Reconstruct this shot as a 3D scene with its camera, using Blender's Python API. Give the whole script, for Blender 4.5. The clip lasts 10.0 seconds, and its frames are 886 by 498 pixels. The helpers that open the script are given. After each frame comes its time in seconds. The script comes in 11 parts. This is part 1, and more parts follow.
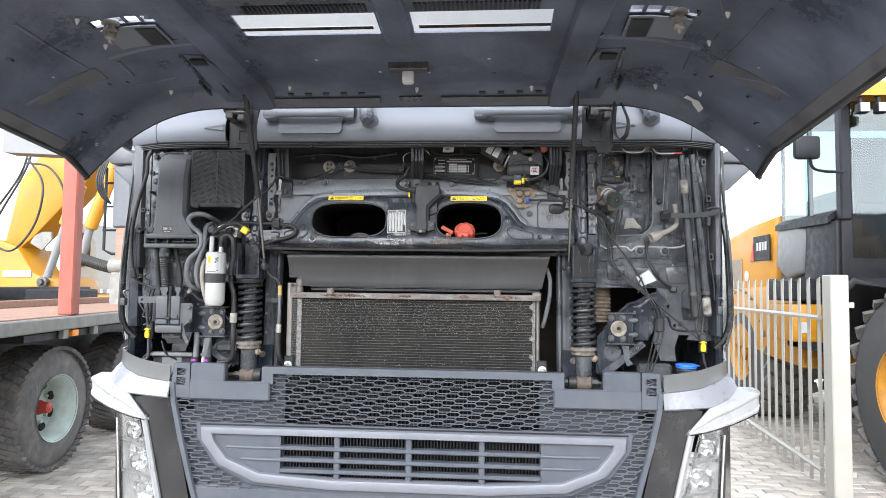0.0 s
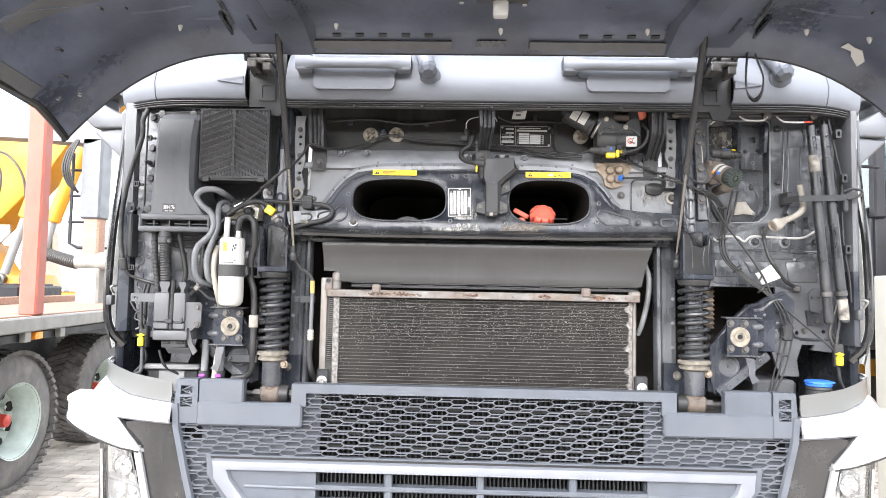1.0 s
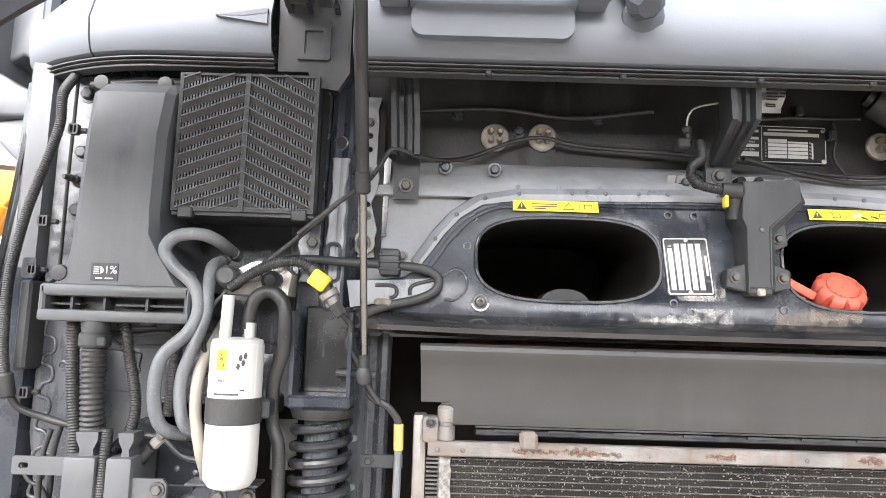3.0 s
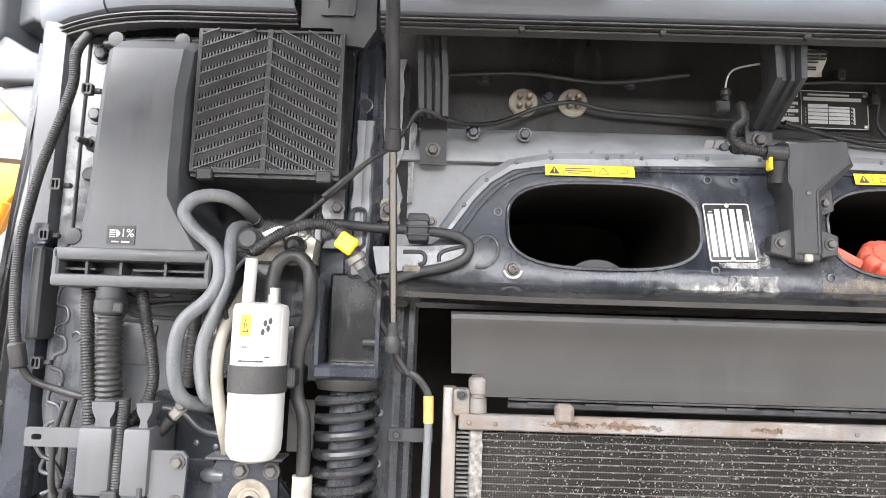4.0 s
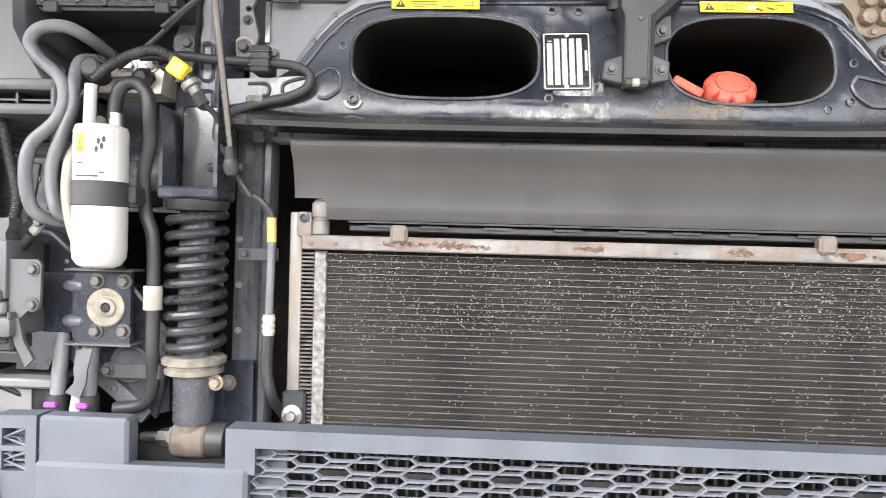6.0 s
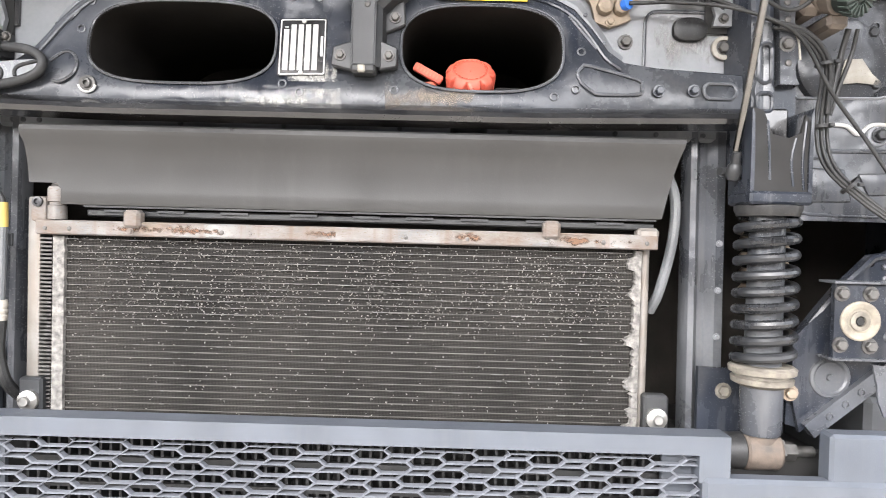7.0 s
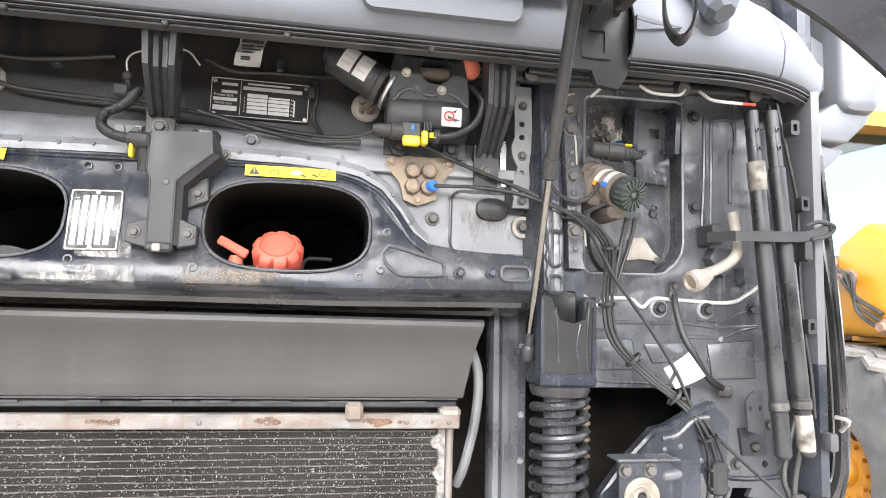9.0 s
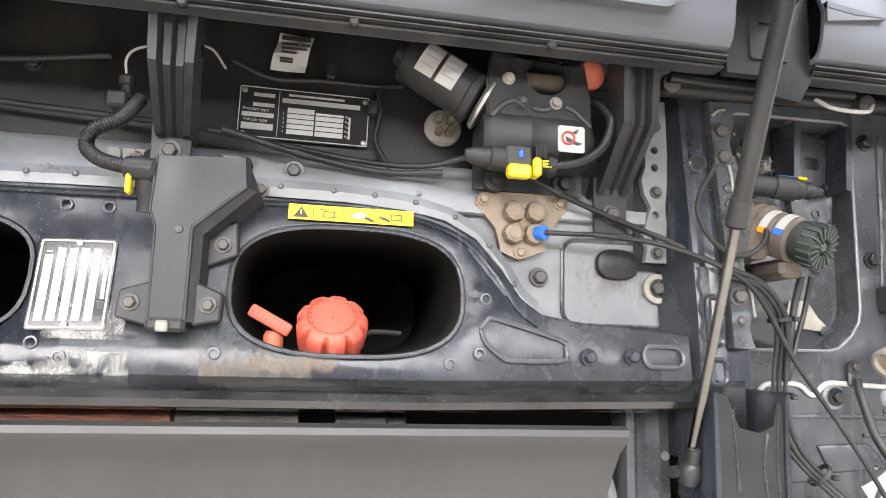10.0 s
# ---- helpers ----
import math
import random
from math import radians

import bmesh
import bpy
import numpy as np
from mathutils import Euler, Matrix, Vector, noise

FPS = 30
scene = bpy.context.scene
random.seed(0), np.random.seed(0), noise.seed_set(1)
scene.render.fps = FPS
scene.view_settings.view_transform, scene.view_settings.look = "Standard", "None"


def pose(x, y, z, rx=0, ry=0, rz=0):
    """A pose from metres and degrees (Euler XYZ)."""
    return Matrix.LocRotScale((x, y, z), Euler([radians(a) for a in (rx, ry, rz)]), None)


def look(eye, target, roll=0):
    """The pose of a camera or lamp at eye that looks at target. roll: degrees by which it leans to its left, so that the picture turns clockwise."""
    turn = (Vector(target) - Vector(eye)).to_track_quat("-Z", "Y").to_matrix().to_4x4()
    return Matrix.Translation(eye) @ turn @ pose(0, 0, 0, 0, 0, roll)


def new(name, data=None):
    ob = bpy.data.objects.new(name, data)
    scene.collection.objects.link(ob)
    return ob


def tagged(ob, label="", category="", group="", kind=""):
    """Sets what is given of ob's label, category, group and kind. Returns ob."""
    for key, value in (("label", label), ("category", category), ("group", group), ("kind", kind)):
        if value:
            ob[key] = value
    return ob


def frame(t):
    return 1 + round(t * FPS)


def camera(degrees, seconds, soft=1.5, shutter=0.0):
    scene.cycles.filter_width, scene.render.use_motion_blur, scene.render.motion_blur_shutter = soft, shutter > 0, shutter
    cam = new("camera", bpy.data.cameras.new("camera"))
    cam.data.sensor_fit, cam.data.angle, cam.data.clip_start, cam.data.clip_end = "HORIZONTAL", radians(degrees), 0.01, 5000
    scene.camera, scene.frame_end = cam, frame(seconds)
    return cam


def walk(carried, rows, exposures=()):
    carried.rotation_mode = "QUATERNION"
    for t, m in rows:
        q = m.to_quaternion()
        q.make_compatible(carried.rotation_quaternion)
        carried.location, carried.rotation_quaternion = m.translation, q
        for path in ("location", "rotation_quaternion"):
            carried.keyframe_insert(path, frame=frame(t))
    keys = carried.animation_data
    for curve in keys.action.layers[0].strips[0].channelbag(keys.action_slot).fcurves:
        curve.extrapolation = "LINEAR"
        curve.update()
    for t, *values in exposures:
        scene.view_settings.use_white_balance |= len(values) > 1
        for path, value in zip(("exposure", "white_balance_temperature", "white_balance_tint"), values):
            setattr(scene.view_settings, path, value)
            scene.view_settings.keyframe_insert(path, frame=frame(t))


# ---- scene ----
cam = camera(68.3, 10.0, soft=0.5, shutter=0.1)
PATH = [
    (0, (0.321, -2.587, 1.542), (0.165, -0.597, 1.656), 0.7),
    (0.5, (0.105, -2.375, 1.541), (0.003, -0.382, 1.663), 0.9),
    (1, (-0.065, -2.081, 1.523), (-0.126, -0.086, 1.641), 1.1),
    (1.5, (-0.203, -1.775, 1.549), (-0.258, 0.218, 1.703), 1.3),
    (2, (-0.363, -1.469, 1.616), (-0.409, 0.522, 1.797), 1.4),
    (2.5, (-0.458, -1.218, 1.651), (-0.462, 0.768, 1.891), 1.3),
    (2.7, (-0.473, -1.125, 1.693), (-0.476, 0.862, 1.927), 1.6),
    (3.8, (-0.522, -0.96, 1.672), (-0.528, 1.025, 1.919), 1.8),
    (4, (-0.533, -0.974, 1.643), (-0.542, 1.012, 1.877), 1.7),
    (4.5, (-0.555, -1.009, 1.593), (-0.604, 0.99, 1.647), 1.9),
    (5, (-0.543, -1.023, 1.578), (-0.633, 0.975, 1.53), 1.8),
    (5.2, (-0.514, -1.028, 1.573), (-0.616, 0.969, 1.507), 1.7),
    (6.3, (-0.082, -1.013, 1.495), (-0.17, 0.985, 1.479), 1.3),
    (6.5, (0.007, -1.014, 1.501), (-0.065, 0.985, 1.466), 1.4),
    (7, (0.174, -1.013, 1.501), (0.149, 0.986, 1.461), 1.5),
    (7.5, (0.278, -1.019, 1.523), (0.368, 0.979, 1.475), 1.7),
    (8, (0.295, -1.032, 1.562), (0.527, 0.954, 1.532), 1.8),
    (8.5, (0.29, -1.041, 1.613), (0.604, 0.933, 1.665), 1.6),
    (9, (0.279, -1.028, 1.673), (0.631, 0.93, 1.873), 1.6),
    (9.5, (0.255, -0.919, 1.717), (0.616, 1.029, 1.994), 1.8),
    (10, (0.187, -0.696, 1.751), (0.538, 1.251, 2.046), 1.8),
]
walk(cam, [(t, look(eye, target, roll)) for t, eye, target, roll in PATH],
     exposures=[(0.0, 2.61, 6100, 10), (0.5, 3.32, 6300, 12), (1.0, 3.39, 6400, 12), (2.5, 3.38, 6500, 12), (4.0, 3.47, 6450, 12), (4.5, 3.47, 6450, 12), (5.0, 3.33, 6400, 12), (6.5, 3.51, 6500, 12), (7.5, 3.56, 6500, 12), (8.5, 3.70, 6500, 12), (9.0, 3.71, 6500, 12), (9.5, 3.51, 6500, 12), (10.0, 3.55, 6550, 12)])

# ---- world and light: bright overcast day ----
world = bpy.data.worlds.new("sky")
scene.world = world
world.use_nodes = True
wn = world.node_tree
wn.nodes.clear()
sky = wn.nodes.new("ShaderNodeTexSky")
sky.sky_type = "NISHITA"
sky.sun_disc = False
sky.sun_elevation = radians(32)
sky.sun_rotation = radians(198)
sky.dust_density = 1.2
sky.air_density = 1.0
sky.ozone_density = 1.0
haze = wn.nodes.new("ShaderNodeHueSaturation")
haze.inputs["Saturation"].default_value = 0.25
back = wn.nodes.new("ShaderNodeBackground")
back.inputs["Strength"].default_value = 0.105
wout = wn.nodes.new("ShaderNodeOutputWorld")
wn.links.new(sky.outputs[0], haze.inputs["Color"])
wn.links.new(haze.outputs[0], back.inputs[0])
wn.links.new(back.outputs[0], wout.inputs[0])

sun = new("sun", bpy.data.lights.new("sun", "SUN"))
sun.data.energy = 1.5
sun.data.angle = radians(100)
sun.data.color = (1.0, 0.985, 0.975)
sun.matrix_world = look((-2.5, -8, 4.6), (0, 0, 1.0))

# ---- building helpers ----
def part(name, bm, material, parent=None, label="", sharp=32, kind=""):
    """Links a bmesh as one mesh object under a thing or a part."""
    bmesh.ops.recalc_face_normals(bm, faces=bm.faces)
    lim = radians(sharp)
    for f in bm.faces:
        f.smooth = True
    for e in bm.edges:
        e.smooth = len(e.link_faces) == 2 and e.calc_face_angle(0) < lim
    me = bpy.data.meshes.new(name)
    bm.to_mesh(me)
    bm.free()
    me.materials.append(material)
    ob = new(name, me)
    if parent is not None:
        ob.parent = parent
        if parent.type == "EMPTY":
            ob.matrix_parent_inverse = Matrix.Translation(-parent.location)
    return tagged(ob, label, kind=kind)


def thing(name, label, category, at=(0, 0, 0), group="", kind=""):
    ob = new(name)
    ob.empty_display_size = 0.05
    ob.location = at
    return tagged(ob, label, category, group, kind)


def single(name, bm, material, label, category, group="", kind="", sharp=32):
    """A thing that is one mesh."""
    return tagged(part(name, bm, material, None, "", sharp), label, category, group, kind)


def B():
    return bmesh.new()


def box(bm, x0, x1, y0, y1, z0, z1, bev=0.0, m=None, seg=1):
    x0, x1, y0, y1, z0, z1 = min(x0, x1), max(x0, x1), min(y0, y1), max(y0, y1), min(z0, z1), max(z0, z1)
    vs = [bm.verts.new((x, y, z)) for x in (x0, x1) for y in (y0, y1) for z in (z0, z1)]
    fs = [bm.faces.new([vs[i] for i in q]) for q in ((0, 1, 3, 2), (4, 6, 7, 5), (0, 4, 5, 1), (2, 3, 7, 6), (0, 2, 6, 4), (1, 5, 7, 3))]
    if bev > 0:
        bev = min(bev, 0.45 * min(x1 - x0, y1 - y0, z1 - z0))
        res = bmesh.ops.bevel(bm, geom=list({e for f in fs for e in f.edges}), offset=bev, segments=seg, affect="EDGES", profile=0.5)
        vs = list({v for f in res["faces"] for v in f.verts} | {v for v in vs if v.is_valid})
    if m is not None:
        bmesh.ops.transform(bm, matrix=m, verts=vs)
    return bm


def basis(d):
    d = Vector(d).normalized()
    a = Vector((0, 0, 1)) if abs(d.z) < 0.9 else Vector((1, 0, 0))
    u = d.cross(a).normalized()
    return u, d.cross(u)


def ring(bm, c, u, v, r, seg, r2=None):
    r2 = r if r2 is None else r2
    return [bm.verts.new(Vector(c) + u * (r * math.cos(2 * math.pi * i / seg)) + v * (r2 * math.sin(2 * math.pi * i / seg))) for i in range(seg)]


def bridge(bm, a, b):
    n = len(a)
    for i in range(n):
        bm.faces.new((a[i], a[(i + 1) % n], b[(i + 1) % n], b[i]))


def lathe(bm, p, d, prof, seg=20, caps=True):
    """A turned shape: profile rows of (distance along d, radius)."""
    d = Vector(d).normalized()
    u, v = basis(d)
    rings = [ring(bm, Vector(p) + d * h, u, v, max(r, 1e-4), seg) for h, r in prof]
    for a, b in zip(rings, rings[1:]):
        bridge(bm, a, b)
    if caps:
        bm.faces.new(rings[0])
        bm.faces.new(rings[-1])
    return bm


def cyl(bm, p0, p1, r, seg=16, r1=None, bev=0.0):
    p0, p1 = Vector(p0), Vector(p1)
    L = (p1 - p0).length
    r1 = r if r1 is None else r1
    prof = [(0, r), (L, r1)] if not bev else [(0, r - bev), (bev, r), (L - bev, r1), (L, r1 - bev)]
    return lathe(bm, p0, p1 - p0, prof, seg)


def smooth_path(pts, n=6):
    """Catmull-Rom through the points."""
    P = [Vector(p) for p in pts]
    if len(P) < 3:
        return P
    Q = [P[0] * 2 - P[1]] + P + [P[-1] * 2 - P[-2]]
    out = []
    for i in range(1, len(Q) - 2):
        a, b, c, d = Q[i - 1], Q[i], Q[i + 1], Q[i + 2]
        for k in range(n):
            t = k / n
            out.append(0.5 * (2 * b + (c - a) * t + (2 * a - 5 * b + 4 * c - d) * t * t + (3 * b - a - 3 * c + d) * t ** 3))
    out.append(P[-1])
    return out


def tube(bm, pts, r, seg=8, n=6, corrugate=0.0, closed=False):
    """A hose along a smooth path; corrugate: depth of ribs."""
    P = smooth_path(pts, n)
    if corrugate:
        L = [0.0]
        for a, b in zip(P, P[1:]):
            L.append(L[-1] + (b - a).length)
        step = max(0.0009, r * 0.105)
        count = max(4, int(L[-1] / step))
        Q, j = [], 0
        for k in range(count + 1):
            s = L[-1] * k / count
            while j < len(L) - 2 and L[j + 1] < s:
                j += 1
            w = (s - L[j]) / max(L[j + 1] - L[j], 1e-9)
            Q.append(P[j].lerp(P[j + 1], w))
        P = Q
    u = None
    rings = []
    for i, p in enumerate(P):
        d = (P[min(i + 1, len(P) - 1)] - P[max(i - 1, 0)]).normalized()
        if u is None:
            u = basis(d)[0]
        u = (u - d * u.dot(d)).normalized()
        rr = r - (corrugate if corrugate and (i // 2) % 2 else 0)
        rings.append(ring(bm, p, u, d.cross(u), rr, seg))
    for a, b in zip(rings, rings[1:]):
        bridge(bm, a, b)
    bm.faces.new(rings[0])
    bm.faces.new(rings[-1])
    return bm


def plate(bm, outer, holes=(), y0=0.0, y1=0.01, m=None):
    """A flat plate in the xz plane with holes, from y0 (front) to y1 (back)."""
    geom = []
    for loop in (outer, *holes):
        vs = [bm.verts.new((x, y0, z)) for x, z in loop]
        geom += [bm.edges.new((vs[i], vs[(i + 1) % len(vs)])) for i in range(len(vs))]
    res = bmesh.ops.triangle_fill(bm, edges=geom, use_beauty=True, use_dissolve=False)
    fs = [f for f in res["geom"] if isinstance(f, bmesh.types.BMFace)]
    ext = bmesh.ops.extrude_face_region(bm, geom=fs)
    vs = [v for v in ext["geom"] if isinstance(v, bmesh.types.BMVert)]
    bmesh.ops.translate(bm, verts=vs, vec=(0, y1 - y0, 0))
    if m is not None:
        old = list({v for f in fs if f.is_valid for v in f.verts})
        bmesh.ops.transform(bm, matrix=m, verts=list(set(vs + old)))
    return bm


def prism(bm, pts, a, d):
    """A closed outline of 3D points pushed along the vector d."""
    A = [bm.verts.new(Vector(p)) for p in pts]
    C = [bm.verts.new(Vector(p) + Vector(d)) for p in pts]
    bm.faces.new(A)
    bm.faces.new(C)
    bridge(bm, A, C)
    return bm


def loft(bm, rows, closed=False, cap=False):
    """A sheet through rows of points."""
    V = [[bm.verts.new(Vector(p)) for p in row] for row in rows]
    for a, b in zip(V, V[1:]):
        n = len(a)
        for i in range(n if closed else n - 1):
            bm.faces.new((a[i], a[(i + 1) % n], b[(i + 1) % n], b[i]))
    if cap and closed:
        bm.faces.new(V[0])
        bm.faces.new(V[-1])
    return bm


def thick(bm, t):
    """Gives a sheet thickness."""
    bmesh.ops.recalc_face_normals(bm, faces=bm.faces)
    bmesh.ops.solidify(bm, geom=list(bm.faces), thickness=t)
    return bm


def oval(cx, cz, w, h, k=2.6, n=40):
    out = []
    for i in range(n):
        a = 2 * math.pi * i / n
        c, s = math.cos(a), math.sin(a)
        out.append((cx + w / 2 * math.copysign(abs(c) ** (2 / k), c), cz + h / 2 * math.copysign(abs(s) ** (2 / k), s)))
    return out


def round_rect(x0, x1, z0, z1, r, n=4):
    out = []
    for cx, cz, a0 in ((x1 - r, z1 - r, 0), (x0 + r, z1 - r, 90), (x0 + r, z0 + r, 180), (x1 - r, z0 + r, 270)):
        for i in range(n + 1):
            a = radians(a0 + 90 * i / n)
            out.append((cx + r * math.cos(a), cz + r * math.sin(a)))
    return out


def bolt(bm, p, d=(0, -1, 0), r=0.008, h=0.007, washer=True):
    """A hexagon bolt head with a flange washer."""
    d = Vector(d).normalized()
    if washer:
        lathe(bm, p, d, [(0, r * 1.5), (0.002, r * 1.45)], 12)
    u, v = basis(d)
    lathe(bm, Vector(p) + d * 0.002, d, [(0, r), (h * 0.8, r), (h, r * 0.8)], 6)
    return bm


def words(text, size, m, material, parent, name="lettering"):
    cu = bpy.data.curves.new(name, "FONT")
    cu.body, cu.size, cu.extrude, cu.align_x, cu.align_y = text, size, 0.0002, "CENTER", "CENTER"
    tmp = bpy.data.objects.new("tmp_text", cu)
    scene.collection.objects.link(tmp)
    bpy.context.view_layer.update()
    me = bpy.data.meshes.new_from_object(tmp.evaluated_get(bpy.context.evaluated_depsgraph_get()))
    bpy.data.objects.remove(tmp)
    me.transform(m)
    me.materials.clear()
    me.materials.append(material)
    ob = new(name, me)
    ob.parent = parent
    if parent.type == "EMPTY":
        ob.matrix_parent_inverse = Matrix.Translation(-parent.location)
    return ob


SHARED = {}


def repeats(name, parent, places, key, make, material, d=(0, -1, 0)):
    """One small part at each place, all on one mesh; make builds it at the origin, facing -y."""
    obs = []
    turn = Vector((0, -1, 0)).rotation_difference(Vector(d).normalized()).to_matrix().to_4x4()
    for p in places:
        if (key, material.name) not in SHARED:
            bm = B()
            make(bm)
            ob = part(name, bm, material, parent)
            SHARED[(key, material.name)] = ob.data
        else:
            ob = new(name, SHARED[(key, material.name)])
            ob.parent = parent
            if parent.type == "EMPTY":
                ob.matrix_parent_inverse = Matrix.Translation(-parent.location)
        ob.matrix_basis = Matrix.Translation(p) @ turn
        obs.append(ob)
    return obs


def bolts(parent, places, material, r=0.008, h=0.007, d=(0, -1, 0), washer=True, name="bolt"):
    return repeats(name, parent, places, ("bolt", r, h, washer), lambda bm: bolt(bm, (0, 0, 0), (0, -1, 0), r, h, washer), material, d)


def rivets(parent, places, material, r=0.005, name="rivet"):
    return repeats(name, parent, places, ("rivet", r), lambda bm: lathe(bm, (0, 0, 0), (0, -1, 0), [(0, r), (r * 0.35, r * 0.85), (r * 0.5, r * 0.4)], 10), material)


def holes_(parent, places, r=0.006, name="screw_hole"):
    return repeats(name, parent, places, ("hole", r), lambda bm: lathe(bm, (0, 0, 0), (0, -1, 0), [(0, r * 1.5), (0.0015, r * 1.4), (0.0018, r), (-0.003, r * 0.9), (-0.0032, 0.0005)], 12, caps=False), M["paint_mid"])


def line_part(name, parent, pts, r, material, label="", n=6, seg=8, corr=0.0):
    bm = B()
    tube(bm, pts, r, seg, n, corr)
    return part(name, bm, material, parent, label, sharp=60)

# ---- materials ----
def mat(name, base, rough=0.5, metal=0.0, vary=0.25, scale=14.0, bump=0.1, fine=180.0, dust=0.0, dust_col=(0.16, 0.155, 0.145), coat=0.0, spec=0.5, stretch=(1, 1, 1), wave=0.0):
    """Base colour with stains at a large scale, grain and relief at a small one, and a film of dust in patches."""
    ma = bpy.data.materials.new(name)
    ma.use_nodes = True
    nt = ma.node_tree
    N, L = nt.nodes, nt.links
    bs = N["Principled BSDF"]
    bs.inputs["Metallic"].default_value = metal
    bs.inputs["Specular IOR Level"].default_value = spec
    bs.inputs["Coat Weight"].default_value = coat
    bs.inputs["Coat Roughness"].default_value = 0.12
    tc = N.new("ShaderNodeTexCoord")
    mp = N.new("ShaderNodeMapping")
    mp.inputs["Scale"].default_value = stretch
    L.new(tc.outputs["Object"], mp.inputs["Vector"])

    def noise_at(s, detail=4.0):
        n = N.new("ShaderNodeTexNoise")
        n.inputs["Scale"].default_value = s
        n.inputs["Detail"].default_value = detail
        L.new(mp.outputs[0], n.inputs["Vector"])
        return n

    big, small = noise_at(scale), noise_at(fine, 3.0)
    ramp = N.new("ShaderNodeValToRGB")
    ramp.color_ramp.elements[0].position, ramp.color_ramp.elements[1].position = 0.3, 0.7
    lo, hi = 1 - vary, 1 + vary
    ramp.color_ramp.elements[0].color = (*[c * lo for c in base], 1)
    ramp.color_ramp.elements[1].color = (*[min(1, c * hi) for c in base], 1)
    L.new(big.outputs["Fac"], ramp.inputs["Fac"])
    col = ramp.outputs["Color"]
    rn = N.new("ShaderNodeMapRange")
    rn.inputs["To Min"].default_value = max(0.02, rough - 0.12)
    rn.inputs["To Max"].default_value = min(1, rough + 0.12)
    rn.inputs["From Min"].default_value, rn.inputs["From Max"].default_value = 0.3, 0.7
    L.new(big.outputs["Fac"], rn.inputs["Value"])
    rgh = rn.outputs[0]
    if dust > 0:
        dn = noise_at(scale * 0.55, 8.0)
        dr = N.new("ShaderNodeMapRange")
        dr.inputs["From Min"].default_value, dr.inputs["From Max"].default_value = 0.4, 0.8
        dr.inputs["To Max"].default_value = dust
        L.new(dn.outputs["Fac"], dr.inputs["Value"])
        sp = N.new("ShaderNodeMath")
        sp.operation = "MULTIPLY"
        sr = N.new("ShaderNodeMapRange")
        sr.inputs["From Min"].default_value, sr.inputs["From Max"].default_value = 0.25, 0.65
        sr.inputs["To Min"].default_value = 0.55
        L.new(small.outputs["Fac"], sr.inputs["Value"])
        # run marks from dried water
        sm = N.new("ShaderNodeMapping")
        sm.inputs["Scale"].default_value = (1, 1, 0.12)
        L.new(tc.outputs["Object"], sm.inputs["Vector"])
        st = N.new("ShaderNodeTexNoise")
        st.inputs["Scale"].default_value = 55.0
        st.inputs["Detail"].default_value = 5.0
        L.new(sm.outputs[0], st.inputs["Vector"])
        sx = N.new("ShaderNodeMapRange")
        sx.inputs["From Min"].default_value, sx.inputs["From Max"].default_value = 0.48, 0.7
        sx.inputs["To Max"].default_value = dust * 0.5
        L.new(st.outputs["Fac"], sx.inputs["Value"])
        # small specks of grit
        gn = noise_at(360.0, 1.0)
        gx = N.new("ShaderNodeMapRange")
        gx.inputs["From Min"].default_value, gx.inputs["From Max"].default_value = 0.63, 0.69
        gx.inputs["To Max"].default_value = min(0.6, dust * 0.55)
        L.new(gn.outputs["Fac"], gx.inputs["Value"])
        s1 = N.new("ShaderNodeMath")
        s1.operation = "MAXIMUM"
        L.new(sx.outputs[0], s1.inputs[0])
        L.new(gx.outputs[0], s1.inputs[1])
        s0 = N.new("ShaderNodeMath")
        s0.operation = "MULTIPLY"
        L.new(dr.outputs[0], s0.inputs[0])
        L.new(sr.outputs[0], s0.inputs[1])
        sp.operation = "MAXIMUM"
        L.new(s0.outputs[0], sp.inputs[0])
        L.new(s1.outputs[0], sp.inputs[1])
        mx = N.new("ShaderNodeMix")
        mx.data_type = "RGBA"
        mx.inputs[7].default_value = (*dust_col, 1)
        L.new(sp.outputs[0], mx.inputs[0])
        L.new(col, mx.inputs[6])
        col = mx.outputs[2]
        ra = N.new("ShaderNodeMath")
        ra.operation = "ADD"
        ra.use_clamp = True
        L.new(rgh, ra.inputs[0])
        L.new(sp.outputs[0], ra.inputs[1])
        rgh = ra.outputs[0]
    L.new(col, bs.inputs["Base Color"])
    L.new(rgh, bs.inputs["Roughness"])
    if bump:
        bp = N.new("ShaderNodeBump")
        bp.inputs["Strength"].default_value = bump
        bp.inputs["Distance"].default_value = 0.002
        L.new(small.outputs["Fac"], bp.inputs["Height"])
        L.new(bp.outputs[0], bs.inputs["Normal"])
        if wave:
            # uneven pressed sheet
            wv = noise_at(16.0, 2.0)
            b2 = N.new("ShaderNodeBump")
            b2.inputs["Strength"].default_value = wave
            b2.inputs["Distance"].default_value = 0.01
            L.new(wv.outputs["Fac"], b2.inputs["Height"])
            L.new(b2.outputs[0], bp.inputs["Normal"])
    return ma


